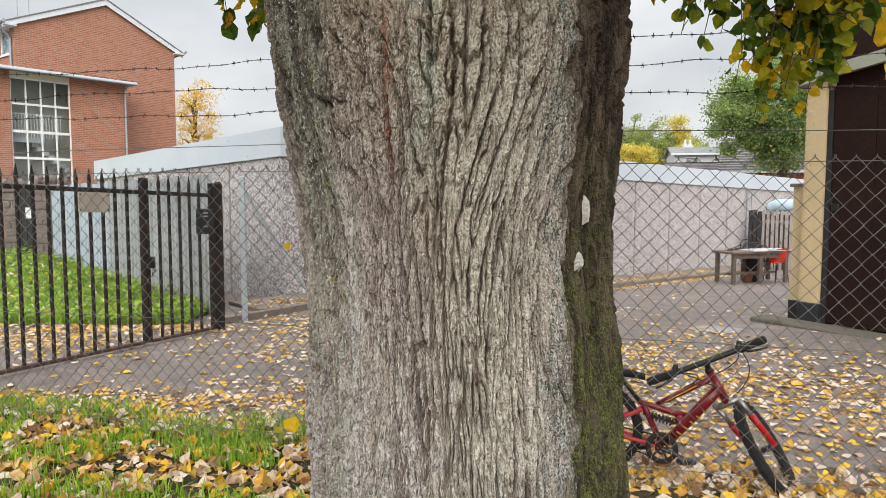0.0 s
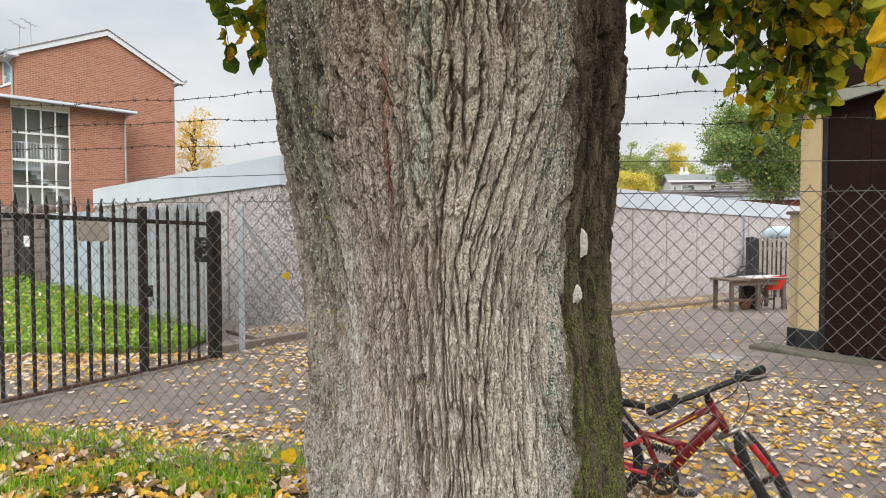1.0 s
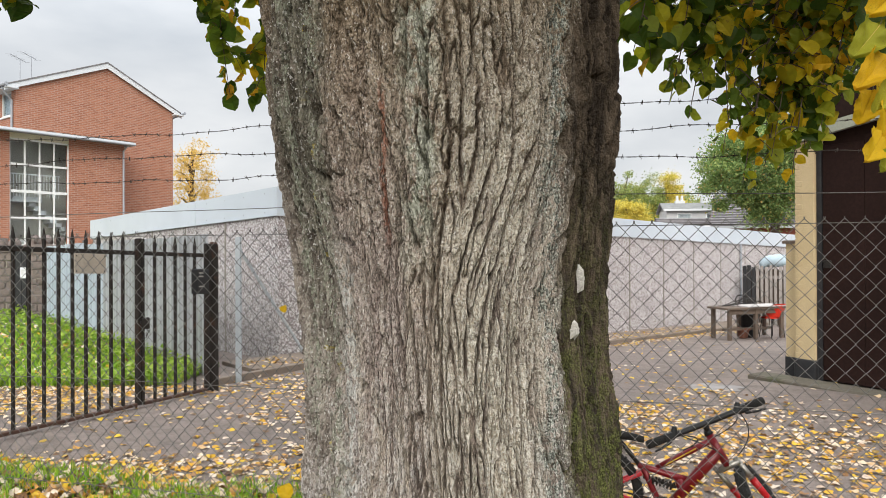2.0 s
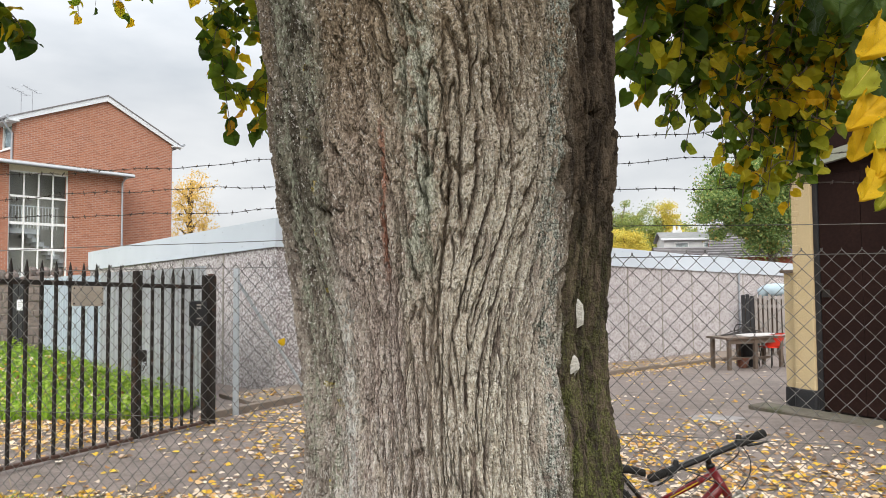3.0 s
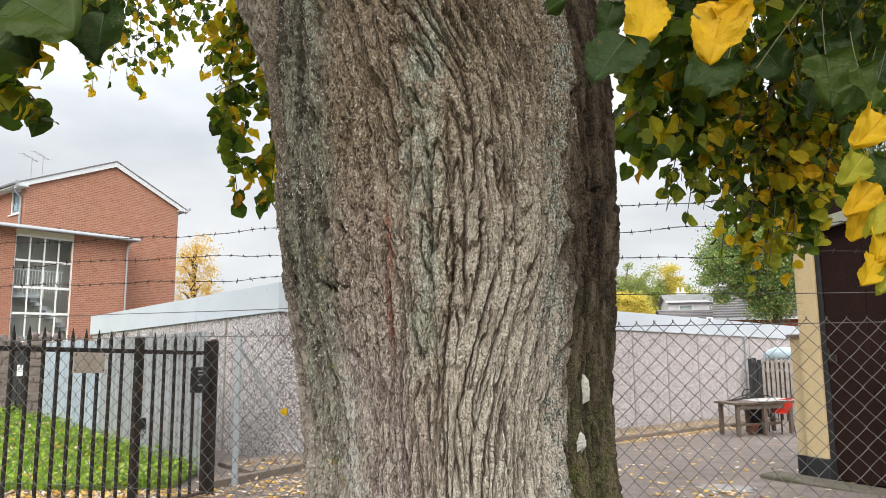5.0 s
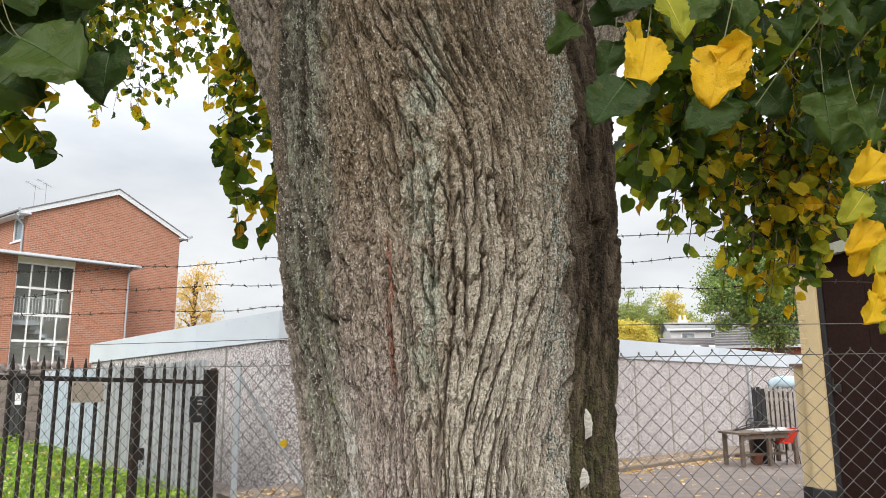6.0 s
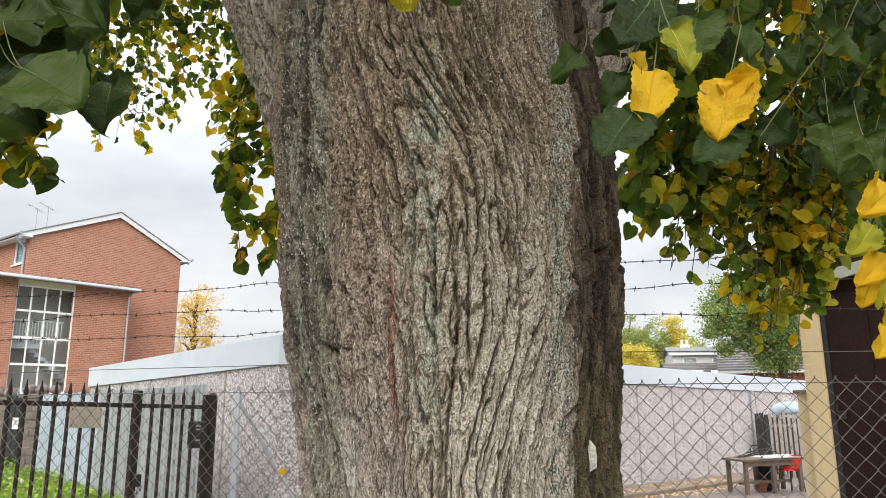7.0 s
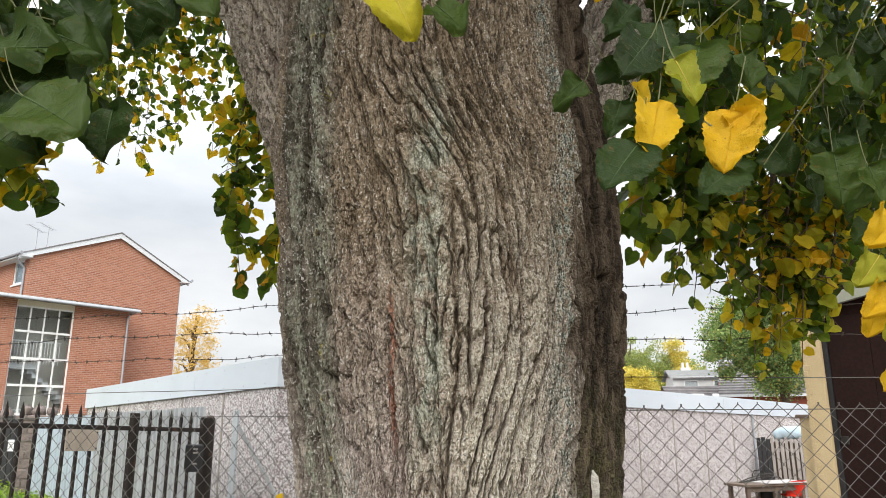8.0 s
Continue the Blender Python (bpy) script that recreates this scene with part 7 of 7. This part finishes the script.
        ((1.286, 2.600, 2.840), (1.086, 2.500, 2.092), 12, 0.2, 0.054, 0.026, 0.3),
        ((1.247, 2.400, 2.528), (1.055, 2.300, 1.870), 12, 0.2, 0.054, 0.026, 0.4),
        ((1.350, 2.350, 2.530), (1.148, 2.250, 1.881), 12, 0.2, 0.054, 0.026, 0.4),
        ((1.441, 2.300, 2.553), (1.229, 2.200, 1.910), 12, 0.2, 0.054, 0.026, 0.35),
        ((1.075, 2.400, 2.812), (0.898, 2.300, 2.108), 12, 0.2, 0.074, 0.028, 0.2),
        ((0.737, 2.200, 2.752), (0.596, 2.100, 2.115), 10, 0.16, 0.066, 0.028, 0.05), ((0.780, 2.300, 3.173), (0.676, 2.250, 2.447), 10, 0.18, 0.066, 0.028, 0.05), ((0.761, 2.000, 3.028), (0.635, 1.950, 2.400), 10, 0.18, 0.066, 0.028, 0.02),
        ((-2.715, 5.470, 5.726), (-2.261, 5.270, 3.930), 12, 0.42, 0.066, 0.042, 0.29),
        ((-2.672, 5.500, 5.896), (-2.509, 5.300, 3.788), 12, 0.42, 0.066, 0.042, 0.37),
        ((-2.234, 4.660, 5.360), (-2.293, 4.460, 3.750), 12, 0.42, 0.066, 0.042, 0.40),
        ((-2.834, 4.940, 5.755), (-2.487, 4.740, 3.664), 12, 0.42, 0.066, 0.042, 0.20),
        ((-3.220, 5.210, 5.799), (-2.617, 5.010, 3.566), 12, 0.42, 0.066, 0.042, 0.44),
        ((-2.692, 4.620, 5.651), (-2.310, 4.420, 3.744), 12, 0.42, 0.066, 0.042, 0.24),
        ((-1.675, 4.670, 5.983), (-1.732, 4.470, 4.102), 12, 0.42, 0.066, 0.042, 0.30),
        ((-2.488, 5.020, 5.998), (-1.946, 4.820, 3.894), 12, 0.42, 0.066, 0.042, 0.44),
        ((-1.701, 4.970, 5.714), (-1.474, 4.770, 3.692), 12, 0.42, 0.066, 0.042, 0.37),
        ((0.975, 2.4, 2.739), (0.755, 2.25, 1.989), 9, 0.2, 0.045, 0.036, 0.25),
        ((1.057, 2.45, 2.707), (0.837, 2.3, 1.957), 9, 0.2, 0.045, 0.036, 0.30),
        ((1.159, 2.55, 2.778), (0.939, 2.4, 2.028), 9, 0.2, 0.047, 0.036, 0.30),
        ((1.171, 2.45, 2.589), (0.951, 2.3, 1.839), 9, 0.2, 0.043, 0.036, 0.45),
        ((1.217, 2.4, 2.481), (0.997, 2.25, 1.731), 9, 0.2, 0.041, 0.036, 0.60),
        ((1.312, 2.45, 2.543), (1.092, 2.3, 1.793), 9, 0.2, 0.041, 0.036, 0.60),
        ((1.354, 2.35, 2.5), (1.134, 2.2, 1.75), 9, 0.2, 0.041, 0.036, 0.65),
        ((1.352, 2.65, 2.686), (1.132, 2.5, 1.936), 9, 0.2, 0.045, 0.036, 0.35),
        ((1.448, 2.6, 2.656), (1.228, 2.45, 1.906), 9, 0.2, 0.045, 0.036, 0.40),
        ((1.457, 2.45, 2.589), (1.237, 2.3, 1.839), 9, 0.2, 0.045, 0.036, 0.40),
        ((-1.831, 2.300, 2.724), (-1.283, 2.150, 2.283), 12, 0.22, 0.074, 0.028, 0.2), ((-1.773, 2.300, 2.632), (-1.451, 2.200, 2.331), 7, 0.2, 0.072, 0.04, 0.2), ((-1.652, 2.000, 2.754), (-1.245, 1.900, 2.404), 8, 0.22, 0.072, 0.04, 0.12),
        ((-1.586, 1.800, 2.948), (-1.106, 1.700, 2.536), 9, 0.25, 0.072, 0.04, 0.08), ((-1.535, 1.800, 3.246), (-1.005, 1.700, 2.736), 12, 0.25, 0.072, 0.03, 0.08), ((-1.347, 1.600, 2.757), (-0.881, 1.500, 2.296), 12, 0.22, 0.074, 0.03, 0.06), ((-1.095, 1.500, 2.891), (-0.812, 1.450, 2.482), 12, 0.22, 0.074, 0.03, 0.06),
    ]
    for root, tip, ns, sl, lf, gap, yel in shoots:
        sprig(rng, local(root), local(tip), twigs, lots_g, lots_y, ns, sl, lf, gap, yel)
    part("foliage", join_meshes("foliage", lots_g, M["leaf"]), None, tree, "green and yellow-green heart-shaped leaves", kind="stuff")
    part("foliage", join_meshes("foliage", lots_y, M["leaf_yellow"]), None, tree, "yellow autumn leaves", kind="stuff")
    part("twig", twigs, M["twig"], tree, kind="stuff")
    # high crown, out of view, thickened to shade what stands below
    lot, cs = leafy_crown(rng, (0, -0.4, 8.0), (4.4, 3.8, 2.6), 260, 150, 0.16, 1.1)
    part("crown", join_meshes("crown", [lot], M["leaf"]), None, tree, kind="stuff")

    # leaves added unseen above the viewpoint, to shade the upper trunk
    lot, cs = leafy_crown(rng, (0.0, -2.0, 4.55), (2.6, 0.65, 0.75), 70, 120, 0.12, 0.55)
    part("crown", join_meshes("crown", [lot], M["leaf"]), None, tree, kind="stuff")
    # near leaves, each its own
    meshes = {}
    for mat, vein in (("leaf_one_green", "vein_green"), ("leaf_one_yellow", "leaf_one_yellow"), ("leaf_one_turning", "vein_yellow")):
        for k in range(6):
            leaf_geo, cut = near_leaf_mesh(k * 3 + 1, mat == "leaf_one_green")
            me = leaf_geo.mesh("leaf", M[mat], True)
            me.materials.append(M[vein])
            me.polygons.foreach_set("material_index", [0 if i < cut else 1 for i in range(len(me.polygons))])
            meshes[(mat, k)] = me
    stalks = Geo()
    r2 = random.Random(8)

    def near_leaf(base, tip, mat, face=None, wide=1.0):
        base, tip = Vector(local(base)), Vector(local(tip))
        yd = (tip - base)
        size = yd.length * 0.76
        yd.normalize()
        nr = Vector(face) if face else Vector((r2.uniform(-1.0, 1.0), -0.55 + r2.uniform(-0.6, 0.6), 0.55 + r2.uniform(-0.5, 0.5)))
        xd = yd.cross(nr).normalized()
        zd = xd.cross(yd)
        mm = Matrix((xd, yd, zd)).transposed().to_4x4()
        mm.translation = base
        ob = part("leaf", meshes[(mat, r2.randrange(6))], None, tree)
        ob.matrix_basis = mm @ Matrix.Diagonal((size * wide * r2.uniform(0.75, 1.08), size, size * r2.uniform(0.7, 1.7), 1))
        st = base - yd * size * 0.45 + Vector((r2.uniform(-0.01, 0.01), r2.uniform(-0.01, 0.01), size * 0.5))
        stalks.tube([Vector(p) for p in bez(st, base - yd * size * 0.25, base, 6)], 0.0008, 4)
        return st

    sprays = [
        ((1.013, 1.300, 2.708), (0.363, 0.980, 2.113), 18, 0.0), ((1.048, 1.250, 2.516), (0.505, 1.020, 1.948), 20, 0.08), ((1.083, 1.300, 2.394), (0.655, 1.120, 1.988), 18, 0.05),
        ((0.976, 1.200, 2.201), (0.720, 1.100, 1.896), 14, 0.1), ((0.577, 1.100, 2.600), (0.260, 0.920, 1.991), 16, 0.1), ((1.005, 1.400, 2.797), (0.687, 1.200, 2.227), 18, 0.05), ((0.950, 1.100, 2.531), (0.652, 1.000, 2.123), 16, 0.0),
        ((-1.072, 1.100, 2.537), (-0.565, 0.860, 2.037), 18, 0.0), ((-1.031, 1.100, 2.331), (-0.664, 0.950, 1.971), 16, 0.1), ((-0.971, 1.200, 2.699), (-0.551, 1.000, 2.247), 16, 0.0), ((-0.917, 1.300, 2.809), (-0.495, 1.200, 2.440), 14, 0.0),
        ((-0.873, 0.950, 2.334), (-0.609, 0.850, 2.096), 14, 0.0), ((-0.891, 1.000, 2.150), (-0.620, 0.950, 2.160), 16, 0.0), ((-0.990, 1.150, 2.581), (-0.617, 1.050, 2.123), 16, 0.05), ((-0.953, 1.100, 2.096), (-0.602, 1.000, 2.044), 14, 0.05),
    ]
    for root, tip, n, yel in sprays:
        root, tip = np.array(root), np.array(tip)
        line = bez(root, (root + tip) / 2 + np.array([0, 0, 0.06]), tip, 12)
        stalks.tube([local(p) for p in line], list(np.linspace(0.0026, 0.001, 12)), 5)
        for k in range(n):
            f = (k + 0.5) / n
            p = line[int(f * 11)] + np.array([r2.uniform(-0.08, 0.08), r2.uniform(-0.08, 0.08), r2.uniform(-0.07, 0.05)])
            d = np.array([r2.uniform(-0.7, 0.7), r2.uniform(-0.7, 0.5), -0.8])
            d = d / np.linalg.norm(d) * r2.uniform(0.07, 0.1)
            near_leaf(tuple(p), tuple(p + d), "leaf_one_yellow" if r2.random() < yel else "leaf_one_green")
    for base, tip, mat in (
            ((0.207, 0.620, 1.853), (0.186, 0.605, 1.770), "leaf_one_yellow"), ((0.284, 0.620, 1.841), (0.255, 0.605, 1.754), "leaf_one_yellow"), ((0.277, 0.620, 1.825), (0.321, 0.605, 1.859), "leaf_one_yellow"), ((0.228, 0.620, 1.900), (0.250, 0.605, 1.834), "leaf_one_turning"), ((0.182, 0.620, 1.805), (0.132, 0.605, 1.743), "leaf_one_green"), ((0.203, 0.620, 1.924), (0.157, 0.605, 1.864), "leaf_one_green"), ((0.278, 0.620, 1.780), (0.227, 0.605, 1.744), "leaf_one_green"), ((-0.071, 0.620, 1.990), (-0.035, 0.605, 1.902), "leaf_one_turning"), ((-0.021, 0.620, 1.964), (0.019, 0.605, 1.920), "leaf_one_green"),
            ((-0.373, 0.820, 2.144), (-0.309, 0.800, 2.062), "leaf_one_green"), ((-0.435, 0.820, 2.135), (-0.358, 0.800, 2.056), "leaf_one_green"), ((-0.543, 0.820, 2.056), (-0.444, 0.800, 2.010), "leaf_one_green"),
            ((-0.592, 0.820, 2.022), (-0.482, 0.800, 1.953), "leaf_one_green"), ((-0.462, 0.840, 1.955), (-0.470, 0.820, 1.855), "leaf_one_green"), ((-0.617, 0.820, 1.939), (-0.501, 0.800, 1.874), "leaf_one_green"), ((-0.558, 0.780, 1.947), (-0.433, 0.760, 1.876), "leaf_one_green"), ((-0.562, 0.830, 1.867), (-0.514, 0.810, 1.894), "leaf_one_yellow"),
            ((0.625, 0.900, 1.823), (0.564, 0.885, 1.763), "leaf_one_yellow"), ((0.591, 0.900, 1.765), (0.542, 0.885, 1.707), "leaf_one_turning"), ((0.602, 0.900, 1.724), (0.543, 0.885, 1.664), "leaf_one_yellow"), ((0.627, 0.900, 1.692), (0.573, 0.885, 1.639), "leaf_one_turning"), ((0.615, 0.900, 1.663), (0.585, 0.885, 1.597), "leaf_one_yellow"), ((0.595, 0.900, 1.621), (0.563, 0.885, 1.569), "leaf_one_yellow"), ((0.617, 0.900, 1.607), (0.590, 0.885, 1.556), "leaf_one_turning"), ((0.626, 0.900, 1.761), (0.588, 0.885, 1.693), "leaf_one_green"),
            ((-0.631, 0.800, 2.020), (-0.472, 0.780, 2.020), "leaf_one_green"), ((-0.642, 0.800, 1.911), (-0.503, 0.800, 1.875), "leaf_one_green"),
            ((-0.586, 0.900, 2.168), (-0.499, 0.900, 2.059), "leaf_one_green"), ((-0.629, 0.950, 2.099), (-0.547, 0.950, 1.952), "leaf_one_green"), ((0.354, 0.860, 2.061), (0.316, 0.840, 1.956), "leaf_one_green"),
            ((0.247, 0.900, 1.996), (0.221, 0.900, 1.927), "leaf_one_green"),
            ((0.205, 0.950, 2.056), (0.144, 0.950, 2.007), "leaf_one_green"), ((-0.088, 0.820, 2.139), (-0.099, 0.820, 2.107), "leaf_one_yellow"),
            ((-0.200, 0.850, 2.176), (-0.165, 0.850, 2.123), "leaf_one_green"), ((-0.527, 0.750, 1.926), (-0.413, 0.720, 1.862), "leaf_one_green"), ((-0.590, 0.900, 1.948), (-0.621, 0.900, 1.908), "leaf_one_yellow"),
            ((0.308, 0.900, 2.125), (0.303, 0.880, 2.027), "leaf_one_green"), ((0.434, 0.900, 2.075), (0.451, 0.900, 2.004), "leaf_one_green"), ((0.415, 0.920, 1.917), (0.373, 0.920, 1.846), "leaf_one_green"),
            ((0.608, 1.000, 1.959), (0.606, 0.980, 1.847), "leaf_one_green"), ((0.627, 0.950, 1.919), (0.654, 0.950, 1.837), "leaf_one_green"), 
            ((0.780, 1.200, 1.906), (0.731, 1.200, 1.862), "leaf_one_green"), ((0.795, 1.100, 1.824), (0.734, 1.080, 1.770), "leaf_one_yellow"), ((0.235, 0.900, 2.201), (0.218, 0.900, 2.155), "leaf_one_yellow"),
            ((0.796, 1.160, 1.815), (0.738, 1.140, 1.717), "leaf_one_yellow"),
            ((0.855, 1.200, 1.783), (0.793, 1.180, 1.700), "leaf_one_yellow"), ((0.769, 1.200, 1.757), (0.742, 1.200, 1.678), "leaf_one_yellow"), ((0.785, 1.100, 2.005), (0.723, 1.100, 1.923), "leaf_one_green")):
        near_leaf(base, tip, mat, (r2.uniform(-0.35, 0.35), -1.0, r2.uniform(0.0, 0.5)), 1.0 if mat == "leaf_one_green" else 0.8)
    part("leaf_stalk", stalks, M["petiole"], tree, kind="stuff")


# ---------- small things ----------
def build_small():
    for k, (p, tip, mat, label) in enumerate((((-0.870, 3.830, 1.264), (-0.855, 3.830, 1.227), "leaf_one_yellow", "small yellow leaf caught in the wire mesh"),
                                              ((-0.818, 3.620, 0.338), (-0.790, 3.600, 0.266), "leaf_one_yellow", "large yellow leaf standing in the verge litter"))):
        geo, cut = near_leaf_mesh(31 + k, False)
        yd = Vector(tip) - Vector(p)
        size = yd.length
        yd.normalize()
        xd = yd.cross(Vector((0.1, -1, 0.1))).normalized()
        mm = Matrix((xd, yd, xd.cross(yd))).transposed().to_4x4()
        mm.translation = p
        ob = part("caught_leaf", geo, M[mat], None, smooth=True)
        ob.matrix_world = sited(mm) @ Matrix.Scale(size, 4)
        tagged(ob, label, "leaf")
    rng = random.Random(6)
    g = Geo()
    n = 26
    ring = []
    for i in range(n):
        t = 2 * math.pi * i / n
        k = rng.uniform(0.7, 1.1)
        ring.append((3.47 + 0.36 * k * math.cos(t), 8.75 + 0.34 * k * math.sin(t), 0.006 - FALL * (8.75 + 0.34 * k * math.sin(t))))
    g.add(ring + [(x, y, z - 0.016) for x, y, z in ring], [tuple(range(n))] + [(i, i + n, (i + 1) % n + n, (i + 1) % n) for i in range(n)])
    setting("paint_patch", g, M["pale_patch"], "pale worn patch of paint on the asphalt", "patch")
    g = Geo()
    for i in range(46):
        s = rng.choice((rng.uniform(0.9, 1.7), rng.uniform(-3.2, -0.6)))
        d = rng.uniform(-0.1, 0.25)
        p = fence_point(s, d)
        h = rng.uniform(0.15, 0.42)
        lx, ly = rng.uniform(-0.1, 0.1), rng.uniform(-0.08, 0.08)
        z0 = -FALL * p.y
        g.tube([(p.x, p.y, z0), (p.x + lx * 0.3, p.y + ly * 0.3, z0 + h * 0.5), (p.x + lx, p.y + ly, z0 + h)], [0.0016, 0.0013, 0.0006], 4)
    tagged(part("dry_stems", g, M["straw"], None), "thin dry straw-coloured stems along the fence", "stems", kind="stuff")


# ---------- build ----------
build_ground()
build_verge()
build_garage()
build_flats()
build_shed()
build_distance()
build_sheet_fence()
build_lime_tree()
build_fence()
build_gate()
build_strut_post()
build_bench()
build_bicycle()
build_litter()
build_grass()
build_small()
